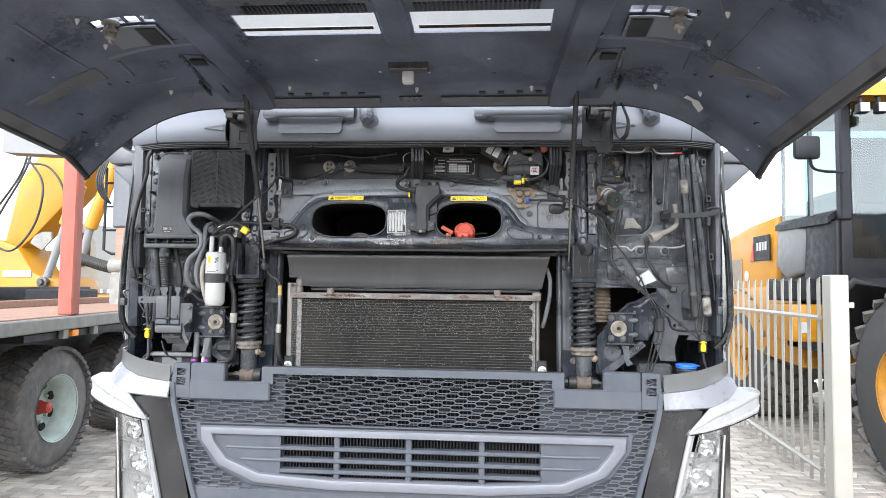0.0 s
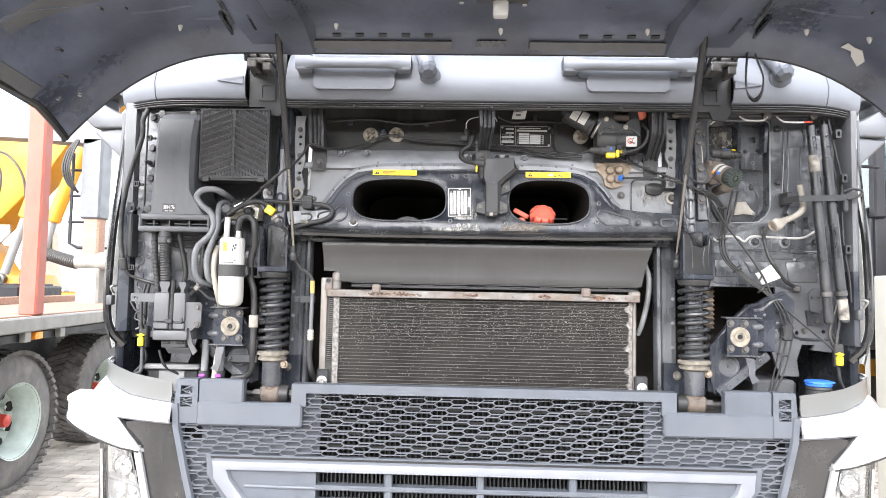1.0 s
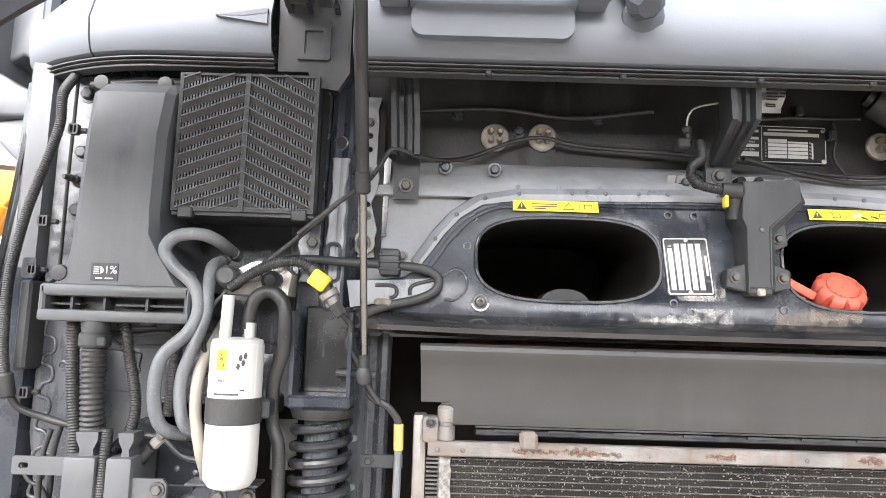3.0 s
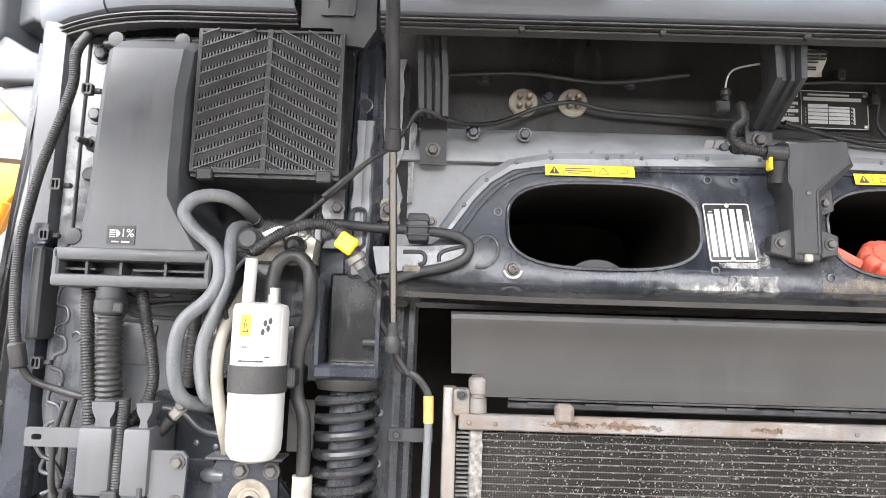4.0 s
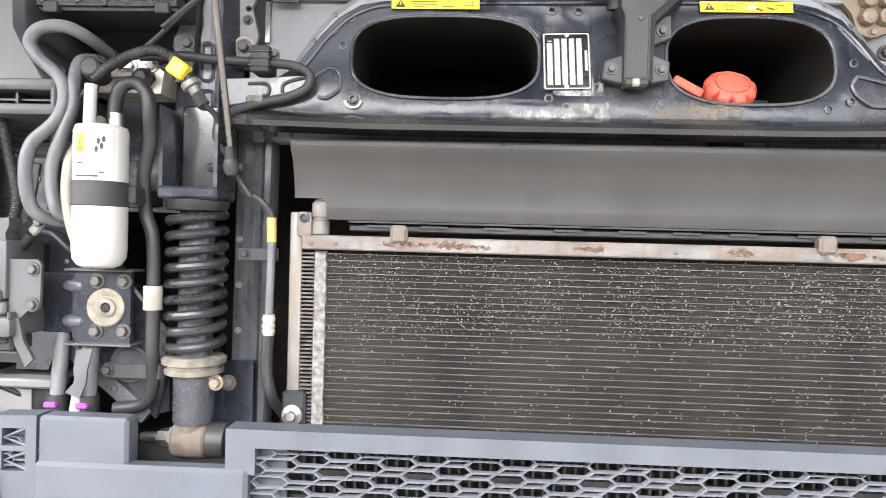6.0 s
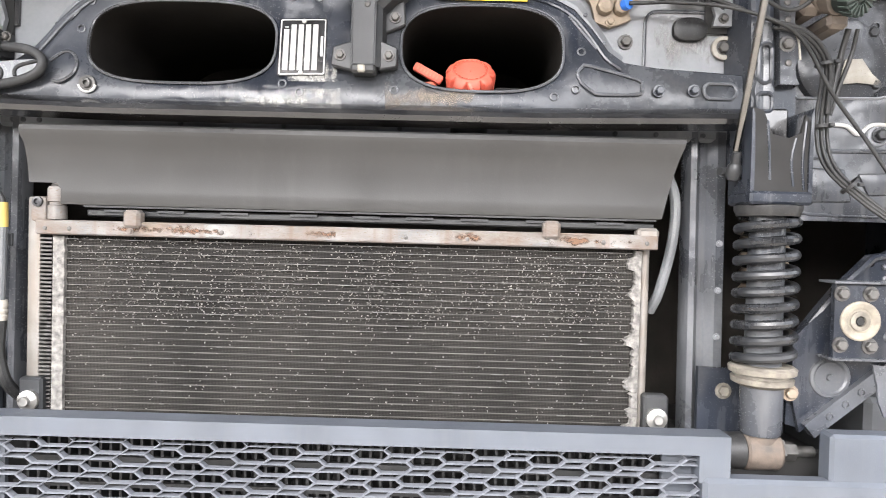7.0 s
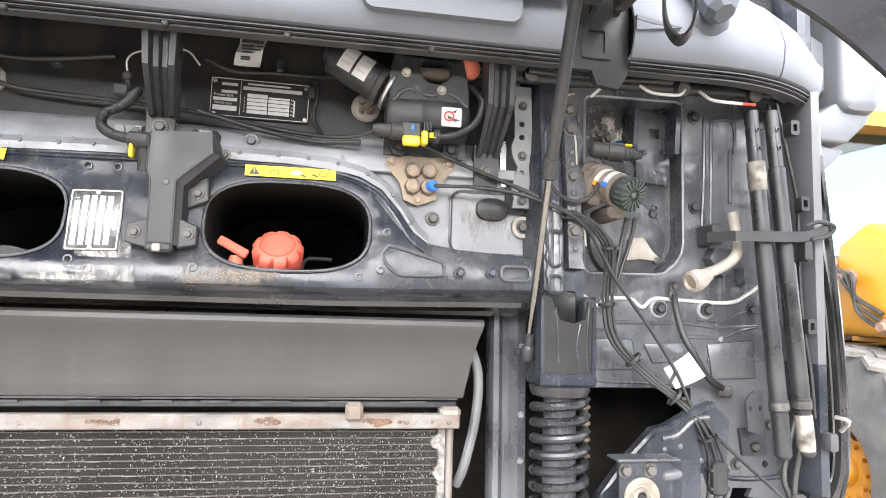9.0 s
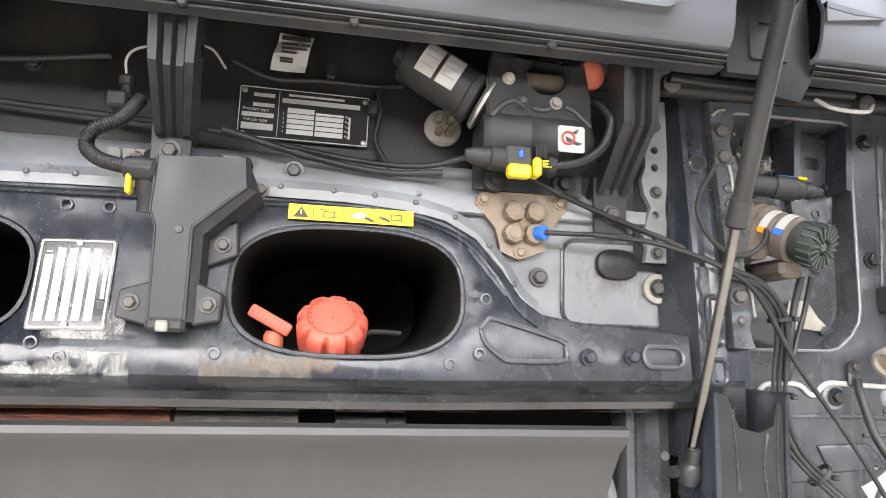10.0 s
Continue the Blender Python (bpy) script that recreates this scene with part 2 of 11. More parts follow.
M = {}
M["paint"] = mat("cab_paint_black", (0.0145, 0.0175, 0.0245), 0.2, dust=0.19, vary=0.4, bump=0.03, scale=9, spec=0.36, dust_col=(0.25, 0.25, 0.245), wave=0.3)
# Lighter copy of the black cab paint where walls and beads catch more light.
M["paint_mid"] = mat("cab_paint_mid", (0.045, 0.048, 0.055), 0.24, dust=0.3, vary=0.45, bump=0.05, scale=7, dust_col=(0.28, 0.28, 0.27), wave=0.6)
# Greyer copies of the cab paint: reflected sky put into the colour, plus dust.
M["ledge_sky_grey"] = mat("cab_paint_dusty_skylit_ledge", (0.23, 0.239, 0.253), 0.34, dust=0.45, vary=0.35, bump=0.06, scale=8, dust_col=(0.4, 0.395, 0.38), wave=0.5)
M["paint_sheen_dust"] = mat("cab_paint_sky_sheen_dust", (0.15, 0.157, 0.17), 0.3, dust=0.4, vary=0.35, bump=0.06, scale=8, dust_col=(0.34, 0.335, 0.32), wave=0.5)
M["panel"] = mat("grey_panel_plastic", (0.105, 0.114, 0.131), 0.5, vary=0.08, bump=0.08, fine=700, scale=5, dust=0.12)
M["grille"] = mat("grille_plastic", (0.06, 0.068, 0.082), 0.5, vary=0.12, bump=0.08, fine=600, dust=0.15)
M["bezel"] = mat("silver_grey_trim", (0.14, 0.148, 0.165), 0.4, vary=0.06, bump=0.03, fine=500, dust=0.08)
M["black_plastic"] = mat("black_plastic", (0.0155, 0.016, 0.017), 0.38, vary=0.35, bump=0.1, fine=500, dust=0.24, spec=0.32)
M["dark_plastic"] = mat("dark_grey_plastic", (0.02, 0.0212, 0.023), 0.38, vary=0.2, bump=0.08, fine=500, dust=0.2, spec=0.34)
M["duct"] = mat("duct_plastic", (0.044, 0.0465, 0.05), 0.44, vary=0.18, bump=0.05, fine=500, dust=0.25, wave=0.15, spec=0.45)
M["rubber"] = mat("black_rubber", (0.013, 0.013, 0.0135), 0.36, vary=0.3, bump=0.08, fine=300, dust=0.24, dust_col=(0.2, 0.195, 0.18), spec=0.32)
M["hose"] = mat("grey_rubber_hose", (0.075, 0.08, 0.086), 0.42, vary=0.2, bump=0.1, fine=260, dust=0.5, dust_col=(0.3, 0.3, 0.29))
# Flat black for the shade in holes and gaps, and for the data plate.
M["void"] = mat("shade_and_plate_black", (0.0095, 0.009, 0.0085), 0.8, vary=0.2, bump=0.0)
M["spring"] = mat("spring_steel_black", (0.0115, 0.0125, 0.0145), 0.27, vary=0.3, bump=0.06, dust=0.17)
M["alu"] = mat("oxidised_aluminium", (0.19, 0.183, 0.172), 0.5, metal=0.5, vary=0.25, bump=0.2, fine=220, scale=30, dust=0.5, dust_col=(0.3, 0.22, 0.15))
M["white_ox"] = mat("whitened_aluminium", (0.16, 0.152, 0.14), 0.65, vary=0.7, bump=0.5, fine=420, scale=110, dust=0.6, dust_col=(0.08, 0.075, 0.07))
M["primer_red"] = mat("red_brown_primer", (0.36, 0.14, 0.09), 0.6, vary=0.4, bump=0.1, scale=30, dust=0.4, dust_col=(0.3, 0.25, 0.21))
M["rust"] = mat("rust_patch", (0.15, 0.088, 0.06), 0.8, vary=0.5, bump=0.4, scale=60)
M["steel"] = mat("dull_steel", (0.4, 0.39, 0.37), 0.38, metal=0.85, vary=0.2, bump=0.1, scale=30)
M["chrome"] = mat("polished_rod", (0.2, 0.194, 0.182), 0.25, metal=1.0, vary=0.15, bump=0.02)
M["dirty_steel"] = mat("dirty_steel", (0.075, 0.074, 0.072), 0.4, metal=0.6, vary=0.5, bump=0.3, scale=60, dust=0.35, dust_col=(0.15, 0.125, 0.1))
M["brass"] = mat("brown_brass", (0.25, 0.2, 0.15), 0.5, metal=0.4, vary=0.3, bump=0.2, scale=40, dust=0.4, dust_col=(0.2, 0.17, 0.13))
M["deflector"] = mat("deflector_plastic", (0.034, 0.0335, 0.0325), 0.36, vary=0.15, bump=0.05, fine=700, dust=0.07, spec=0.4, scale=5)
M["tube_line"] = mat("radiator_tube", (0.07, 0.066, 0.06), 0.5, metal=0.3, vary=0.7, bump=0.1, scale=16, stretch=(1, 1, 6))
M["tube_edge"] = mat("dusty_tube_edge", (0.1, 0.096, 0.09), 0.5, metal=0.2, vary=0.7, bump=0.0, scale=60)
M["flake"] = mat("bent_fin_flake", (0.24, 0.23, 0.215), 0.4, metal=0.3, vary=0.85, bump=0.0, scale=90)


def fin_mat(name):
    """Fine upright cooling fins between the tubes, dusty and dark."""
    ma = mat(name, (0.014, 0.0128, 0.0115), 0.7, vary=0.5, bump=0.0, scale=7, fine=700, spec=0.12, stretch=(1, 1, 0.5))
    N, L = ma.node_tree.nodes, ma.node_tree.links
    bs = N["Principled BSDF"]
    old = bs.inputs["Base Color"].links[0].from_socket
    tc, sp = N.new("ShaderNodeTexCoord"), N.new("ShaderNodeSeparateXYZ")
    L.new(tc.outputs["Object"], sp.inputs[0])

    def stripes(out, pitch, lo, hi):
        mu, si, mr = N.new("ShaderNodeMath"), N.new("ShaderNodeMath"), N.new("ShaderNodeMapRange")
        mu.operation, si.operation = "MULTIPLY", "SINE"
        mu.inputs[1].default_value = 2 * math.pi / pitch
        L.new(out, mu.inputs[0])
        L.new(mu.outputs[0], si.inputs[0])
        L.new(si.outputs[0], mr.inputs["Value"])
        mr.inputs["From Min"].default_value = -1.0
        mr.inputs["To Min"].default_value, mr.inputs["To Max"].default_value = lo, hi
        return mr.outputs[0]

    pr = N.new("ShaderNodeMath")
    pr.operation = "MULTIPLY"
    L.new(stripes(sp.outputs["X"], 0.0024, 0.35, 1.9), pr.inputs[0])
    L.new(stripes(sp.outputs["Z"], 0.00272, 0.5, 1.6), pr.inputs[1])
    mx = N.new("ShaderNodeVectorMath")
    mx.operation = "SCALE"
    L.new(old, mx.inputs[0])
    L.new(pr.outputs[0], mx.inputs["Scale"])
    L.new(mx.outputs[0], bs.inputs["Base Color"])
    return ma


M["fin"] = fin_mat("radiator_fins")
M["bar_alu"] = mat("rust_stained_aluminium", (0.15, 0.147, 0.142), 0.5, metal=0.3, vary=0.3, bump=0.25, fine=260, scale=34, dust=0.85, dust_col=(0.17, 0.105, 0.065), stretch=(0.6, 1, 1.4))
# Bay wall brown raised in place of light leaking in from below.
M["bay_brown"] = mat("lit_bay_brown", (0.03, 0.0265, 0.023), 0.85, vary=0.5, bump=0.2, scale=9, dust=0.3, dust_col=(0.06, 0.053, 0.046), spec=0.15)
# Brown-black that carries the shade inside the openings.
M["funnel_shade"] = mat("shaded_funnel_brown", (0.016, 0.0145, 0.013), 0.85, vary=0.4, bump=0.1, scale=12, dust=0.12, dust_col=(0.03, 0.026, 0.022), spec=0.1)
M["white"] = mat("white_bottle_paint", (0.36, 0.355, 0.34), 0.4, vary=0.04, bump=0.03, dust=0.15, dust_col=(0.5, 0.48, 0.42), scale=20)
M["paper"] = mat("label_paper", (0.4, 0.395, 0.38), 0.6, vary=0.06, bump=0.02)
M["ink"] = mat("label_ink", (0.03, 0.03, 0.03), 0.6, vary=0.1, bump=0.0)
M["grey_ink"] = mat("grey_print", (0.3, 0.3, 0.3), 0.6, vary=0.1, bump=0.0)
M["yellow"] = mat("yellow_label", (0.7, 0.5, 0.015), 0.45, vary=0.05, bump=0.02)
M["yplastic"] = mat("yellow_connector", (0.65, 0.5, 0.015), 0.4, vary=0.06, bump=0.03)
M["red"] = mat("red_cap_plastic", (0.55, 0.085, 0.05), 0.5, vary=0.12, bump=0.1, dust=0.45, dust_col=(0.42, 0.2, 0.15), fine=240)
M["red_dark"] = mat("red_cap_dirty", (0.45, 0.12, 0.07), 0.6, vary=0.3, bump=0.2)
M["tan_yellow"] = mat("faded_yellow_sleeve", (0.42, 0.3, 0.075), 0.55, vary=0.25, bump=0.05, dust=0.3)
M["blue"] = mat("blue_cap_plastic", (0.03, 0.14, 0.5), 0.4, vary=0.08, bump=0.03)
M["purple"] = mat("purple_clip", (0.26, 0.05, 0.32), 0.4, vary=0.06, bump=0.03)
M["sand"] = mat("sand_coloured_sleeve", (0.28, 0.255, 0.21), 0.55, vary=0.15, bump=0.1, dust=0.3)
M["cream"] = mat("old_cream_plastic", (0.28, 0.262, 0.228), 0.6, vary=0.3, bump=0.1, dust=0.5, dust_col=(0.14, 0.11, 0.08), scale=30)
M["tape"] = mat("worn_cloth_tape", (0.2, 0.185, 0.16), 0.7, vary=0.8, bump=0.3, scale=45, dust=0.9, dust_col=(0.05, 0.045, 0.04))
M["seat"] = mat("dusty_spring_seat", (0.15, 0.135, 0.11), 0.7, vary=0.45, bump=0.2, scale=60, dust=0.5, dust_col=(0.07, 0.06, 0.05))
M["white_fair"] = mat("white_body_paint", (0.3, 0.3, 0.3), 0.3, vary=0.03, bump=0.0, coat=0.3, dust=0.15, dust_col=(0.3, 0.29, 0.27))
M["pale_fair"] = mat("pale_silver_paint", (0.155, 0.155, 0.168), 0.3, vary=0.03, bump=0.0, coat=0.4)
M["grey_fair"] = mat("grey_body_paint", (0.1, 0.102, 0.098), 0.3, vary=0.03, bump=0.02, coat=0.4, fine=500, scale=2.0)
M["gloss_black"] = mat("gloss_black_trim", (0.009, 0.009, 0.010), 0.13, vary=0.2, bump=0.0, coat=0.6, dust=0.18)
M["hood"] = mat("hood_inner_black", (0.057, 0.066, 0.092), 0.3, vary=0.5, bump=0.2, scale=5, dust=0.36, dust_col=(0.13, 0.135, 0.148), wave=0.35)
M["mirror_grey"] = mat("mirror_housing_grey", (0.078, 0.083, 0.092), 0.4, vary=0.12, bump=0.03, fine=500, dust=0.2)
M["lamp_silver"] = mat("lamp_reflector", (0.75, 0.75, 0.75), 0.15, metal=0.9, vary=0.05, bump=0.0)
M["edge_grey"] = mat("edge_flange_grey", (0.075, 0.078, 0.085), 0.35, vary=0.2, bump=0.04, dust=0.2, scale=5)
M["trim_grey"] = mat("ridged_trim_plastic", (0.034, 0.0345, 0.036), 0.48, vary=0.25, bump=0.08, fine=600, dust=0.3)
M["carrier_grey"] = mat("carrier_grey_plastic", (0.056, 0.058, 0.062), 0.5, vary=0.15, bump=0.08, fine=600, dust=0.18)
M["tyre_dark"] = mat("dark_tyre_rubber", (0.05, 0.05, 0.051), 0.7, vary=0.3, bump=0.2, dust=0.5, dust_col=(0.15, 0.145, 0.135))
M["mach_yellow"] = mat("machine_yellow_paint", (0.37, 0.165, 0.0012), 0.5, vary=0.12, bump=0.05, scale=3, dust=0.06, dust_col=(0.5, 0.35, 0.15))
M["mach_black"] = mat("machine_black_paint", (0.012, 0.0125, 0.015), 0.5, vary=0.2, bump=0.03, dust=0.06, spec=0.2)
M["added_wall"] = mat("added_wall_dark", (0.09, 0.085, 0.08), 0.85, vary=0.3, bump=0.3, scale=1.5, fine=30)
M["mach_grey"] = mat("machine_grey_plastic", (0.15, 0.15, 0.148), 0.5, vary=0.06, bump=0.05)
M["tyre"] = mat("tyre_rubber", (0.095, 0.093, 0.09), 0.75, vary=0.3, bump=0.2, dust=0.85, dust_col=(0.28, 0.26, 0.235))
M["rim_mint"] = mat("pale_green_rim", (0.42, 0.5, 0.455), 0.45, vary=0.12, bump=0.05, dust=0.4, dust_col=(0.3, 0.27, 0.22))
M["rim_yellow"] = mat("yellow_rim", (0.45, 0.2, 0.008), 0.5, vary=0.15, bump=0.1, dust=0.5, dust_col=(0.25, 0.15, 0.08))
M["red_hub"] = mat("red_hub", (0.4, 0.035, 0.022), 0.5, vary=0.12, bump=0.1)
M["bed_red"] = mat("oxide_red_post", (0.27, 0.065, 0.042), 0.6, vary=0.2, bump=0.2, scale=8, dust=0.3, dust_col=(0.4, 0.25, 0.2))
M["bed_wood"] = mat("worn_bed_planks", (0.27, 0.16, 0.11), 0.75, vary=0.25, bump=0.3, scale=10, fine=90, stretch=(0.3, 4, 4))
M["bed_steel"] = mat("grey_bed_rail", (0.2, 0.195, 0.175), 0.6, vary=0.25, bump=0.2, scale=10, dust=0.3)
M["orange"] = mat("orange_reflector", (0.85, 0.28, 0.02), 0.3, vary=0.1, bump=0.0)
M["fence"] = mat("cream_fence_paint", (0.36, 0.345, 0.3), 0.5, vary=0.06, bump=0.05, scale=6)
M["paver"] = mat("concrete_paver", (0.45, 0.41, 0.357), 0.85, vary=0.3, bump=0.4, scale=4, fine=120)


def each_differs(ma, lo, hi):
    """Every piece of the material a little lighter or darker than its neighbours."""
    N, L = ma.node_tree.nodes, ma.node_tree.links
    bs = N["Principled BSDF"]
    old = bs.inputs["Base Color"].links[0].from_socket
    ge, oi, ad, fr, mr, sc = N.new("ShaderNodeNewGeometry"), N.new("ShaderNodeObjectInfo"), N.new("ShaderNodeMath"), N.new("ShaderNodeMath"), N.new("ShaderNodeMapRange"), N.new("ShaderNodeVectorMath")
    fr.operation, sc.operation = "FRACT", "SCALE"
    L.new(ge.outputs["Random Per Island"], ad.inputs[0])
    L.new(oi.outputs["Random"], ad.inputs[1])
    L.new(ad.outputs[0], fr.inputs[0])
    L.new(fr.outputs[0], mr.inputs["Value"])
    mr.inputs["To Min"].default_value, mr.inputs["To Max"].default_value = lo, hi
    L.new(old, sc.inputs[0])
    L.new(mr.outputs[0], sc.inputs["Scale"])
    L.new(sc.outputs[0], bs.inputs["Base Color"])


each_differs(M["paver"], 0.72, 1.15)
M["joint"] = mat("sand_joint_ground", (0.075, 0.069, 0.06), 0.9, vary=0.25, bump=0.4, scale=2, fine=60)


def thin_glass(name, tint, gloss=0.14):
    """A thin flat pane: light passes straight through, with a little gloss."""
    ma = bpy.data.materials.new(name)
    ma.use_nodes = True
    nt = ma.node_tree
    nt.nodes.clear()
    out = nt.nodes.new("ShaderNodeOutputMaterial")
    mix = nt.nodes.new("ShaderNodeMixShader")
    tr = nt.nodes.new("ShaderNodeBsdfTransparent")
    gs = nt.nodes.new("ShaderNodeBsdfGlossy")
    tr.inputs["Color"].default_value = (*tint, 1)
    gs.inputs["Roughness"].default_value = 0.03
    mix.inputs[0].default_value = gloss
    nt.links.new(tr.outputs[0], mix.inputs[1])
    nt.links.new(gs.outputs[0], mix.inputs[2])
    nt.links.new(mix.outputs[0], out.inputs["Surface"])
    return ma


def film(name, col, cut=(0.5, 0.66), scale=40.0, stretch=(1, 1, 1), most=0.9):
    """Rubbed-on dirt or chalky scuffs: a broken film that thins out towards its edges."""
    ma = bpy.data.materials.new(name)
    ma.use_nodes = True
    N, L = ma.node_tree.nodes, ma.node_tree.links
    bs, out = N["Principled BSDF"], N["Material Output"]
    bs.inputs["Base Color"].default_value = (*col, 1)
    bs.inputs["Roughness"].default_value = 0.8
    tc, mp, no = N.new("ShaderNodeTexCoord"), N.new("ShaderNodeMapping"), N.new("ShaderNodeTexNoise")
    mp.inputs["Scale"].default_value = stretch
    no.inputs["Scale"].default_value, no.inputs["Detail"].default_value, no.inputs["Roughness"].default_value = scale, 9.0, 0.7
    L.new(tc.outputs["Object"], mp.inputs["Vector"])
    L.new(mp.outputs[0], no.inputs["Vector"])
    gr = N.new("ShaderNodeVectorMath")
    gr.operation = "MULTIPLY_ADD"
    gr.inputs[1].default_value, gr.inputs[2].default_value = (2, 0, 2), (-1, 0, -1)
    L.new(tc.outputs["Generated"], gr.inputs[0])
    ln = N.new("ShaderNodeVectorMath")
    ln.operation = "LENGTH"
    L.new(gr.outputs[0], ln.inputs[0])
    fade = N.new("ShaderNodeMapRange")
    fade.inputs["From Min"].default_value, fade.inputs["From Max"].default_value = 1.0, 0.0
    fade.inputs["To Min"].default_value, fade.inputs["To Max"].default_value = -0.22, 0.06
    L.new(ln.outputs["Value"], fade.inputs["Value"])
    ad = N.new("ShaderNodeMath")
    L.new(no.outputs["Fac"], ad.inputs[0])
    L.new(fade.outputs[0], ad.inputs[1])
    mr = N.new("ShaderNodeMapRange")
    mr.inputs["From Min"].default_value, mr.inputs["From Max"].default_value = cut
    mr.inputs["To Max"].default_value = most
    L.new(ad.outputs[0], mr.inputs["Value"])
    tr, mx = N.new("ShaderNodeBsdfTransparent"), N.new("ShaderNodeMixShader")
    L.new(mr.outputs[0], mx.inputs[0])
    L.new(tr.outputs[0], mx.inputs[1])
    L.new(bs.outputs[0], mx.inputs[2])
    L.new(mx.outputs[0], out.inputs["Surface"])
    return ma


M["bulkhead"] = mat("dusty_bulkhead", (0.013, 0.0127, 0.0123), 0.34, vary=0.45, bump=0.2, scale=9, dust=0.34, dust_col=(0.085, 0.078, 0.07), spec=0.22, stretch=(1, 1, 0.5))
M["plate_white"] = mat("silver_print", (0.42, 0.42, 0.41), 0.5, vary=0.15, bump=0.03)
M["hood_dust"] = mat("hood_dusty_band", (0.062, 0.063, 0.068), 0.5, vary=0.3, bump=0.2, scale=12, dust=0.4)
M["bush"] = mat("dusty_bush", (0.2, 0.178, 0.14), 0.7, vary=0.4, bump=0.2, scale=70, dust=0.5, dust_col=(0.12, 0.1, 0.08))
M["chalk"] = film("chalky_scuff", (0.37, 0.365, 0.345), (0.35, 0.58), 26.0, (1, 1, 0.7), 0.85)
M["mud"] = film("dried_mud_film", (0.2, 0.165, 0.13), (0.33, 0.56), 24.0, (1, 1, 0.6), 0.7)
M["rust_film"] = film("rust_bloom", (0.115, 0.062, 0.036), (0.42, 0.56), 34.0, (1, 1, 1.3), 0.92)
M["dust_streak"] = film("faint_dust_streaks", (0.3, 0.29, 0.275), (0.42, 0.66), 34.0, (1, 1, 0.35), 0.5)
M["scratch"] = film("scratched_film", (0.4, 0.375, 0.34), (0.41, 0.56), 60.0, (1, 1, 0.6), 0.85)
M["rust_eye"] = mat("dusty_rusty_eye", (0.085, 0.066, 0.052), 0.65, vary=0.5, bump=0.3, scale=45, dust=0.4, dust_col=(0.15, 0.12, 0.1))
M["tan_cast"] = mat("dusty_tan_casting", (0.105, 0.085, 0.068), 0.6, vary=0.4, bump=0.3, scale=40, dust=0.5, dust_col=(0.2, 0.17, 0.14))
M["cap_green"] = mat("dark_green_cap", (0.011, 0.016, 0.0135), 0.45, vary=0.3, bump=0.1, scale=60, dust=0.25)
M["cap_rib"] = mat("worn_green_rib", (0.045, 0.06, 0.052), 0.5, vary=0.3, bump=0.1, scale=80)
M["dark_glass"] = thin_glass("cab_dark_glass", (0.55, 0.64, 0.65), 0.06)
M["glass"] = thin_glass("cab_glass", (0.74, 0.82, 0.79))
M["bare_alu"] = mat("bare_cast_aluminium", (0.5, 0.47, 0.41), 0.4, metal=0.5, vary=0.3, bump=0.2, scale=50, dust=0.3)
M["lens"] = thin_glass("lamp_lens", (0.95, 0.96, 0.96))

# ---- ground ----
bm = B()
box(bm, -400, 400, -400, 400, -0.3, -0.02)
ground = single("ground", bm, M["joint"], "sandy paved yard ground", "ground", kind="structure")

# unseen plain wall added behind the viewer, a dark surface for upright paint to reflect
bm = B()
box(bm, -45, 45, -17.0, -16.7, -0.1, 4.6)
single("wall_south", bm, M["added_wall"], "added plain dark wall, out of view behind the camera", "wall", kind="structure")

# ---- truck cab: body shell and pressed front wall ----
cab = thing("truck_cab", "black lorry cab front with its front flap raised", "truck", (0, 0.6, 0.0))


def cab_part(name, bm, material, label="", sharp=32):
    return part(name, bm, material, cab, label, sharp)


# outer shell behind the front wall
bm = B()
box(bm, -1.23, -1.2, 0.09, 2.2, 1.05, 3.6, 0.01)
cab_part("side_wall", bm, M["paint"])
bm = B()
box(bm, 1.2, 1.23, 0.09, 2.2, 1.05, 3.6, 0.01)
cab_part("side_wall", bm, M["paint"])
bm = B()
box(bm, -1.2, 1.2, 0.12, 2.2, 3.55, 3.6)
cab_part("roof", bm, M["paint"])
bm = B()
box(bm, -1.2, 1.2, 2.17, 2.2, 0.8, 3.55)
cab_part("rear_wall", bm, M["void"])
bm = B()
loft(bm, [[(x, 0.06 + 0.25 * s + 0.10 * (x / 1.2) ** 4, 2.33 + 1.0 * s) for x in np.linspace(-1.19, 1.19, 13)] for s in np.linspace(0, 1, 5)])
thick(bm, 0.008)
cab_part("windscreen", bm, M["gloss_black"])

# dark bulkhead behind the openings, its tone raised for light leaking into the bay
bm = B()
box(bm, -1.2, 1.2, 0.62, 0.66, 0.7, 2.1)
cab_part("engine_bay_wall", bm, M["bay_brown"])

# upper recess, the dark wall that carries the plate and the wiper motor
bm = B()
box(bm, -0.66, 0.7, 0.195, 0.215, 1.955, 2.3)
cab_part("upper_wall", bm, M["bulkhead"], "dusty dark rear wall of the recess")

# ledge that leans back, coloured light grey for the sky it faces
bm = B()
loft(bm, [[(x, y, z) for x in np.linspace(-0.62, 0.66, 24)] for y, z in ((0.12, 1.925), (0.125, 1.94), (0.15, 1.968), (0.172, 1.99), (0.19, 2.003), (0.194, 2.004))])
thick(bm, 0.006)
cab_part("ledge", bm, M["ledge_sky_grey"], "dusty pressed ledge, coloured pale for the sky it faces")

# middle wall panel with the two oval openings behind the arch plate, its grey standing in for reflected sky
HOLES = (oval(-0.279, 1.812, 0.312, 0.146, 3.0), oval(0.2165, 1.812, 0.268, 0.152, 2.8))
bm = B()
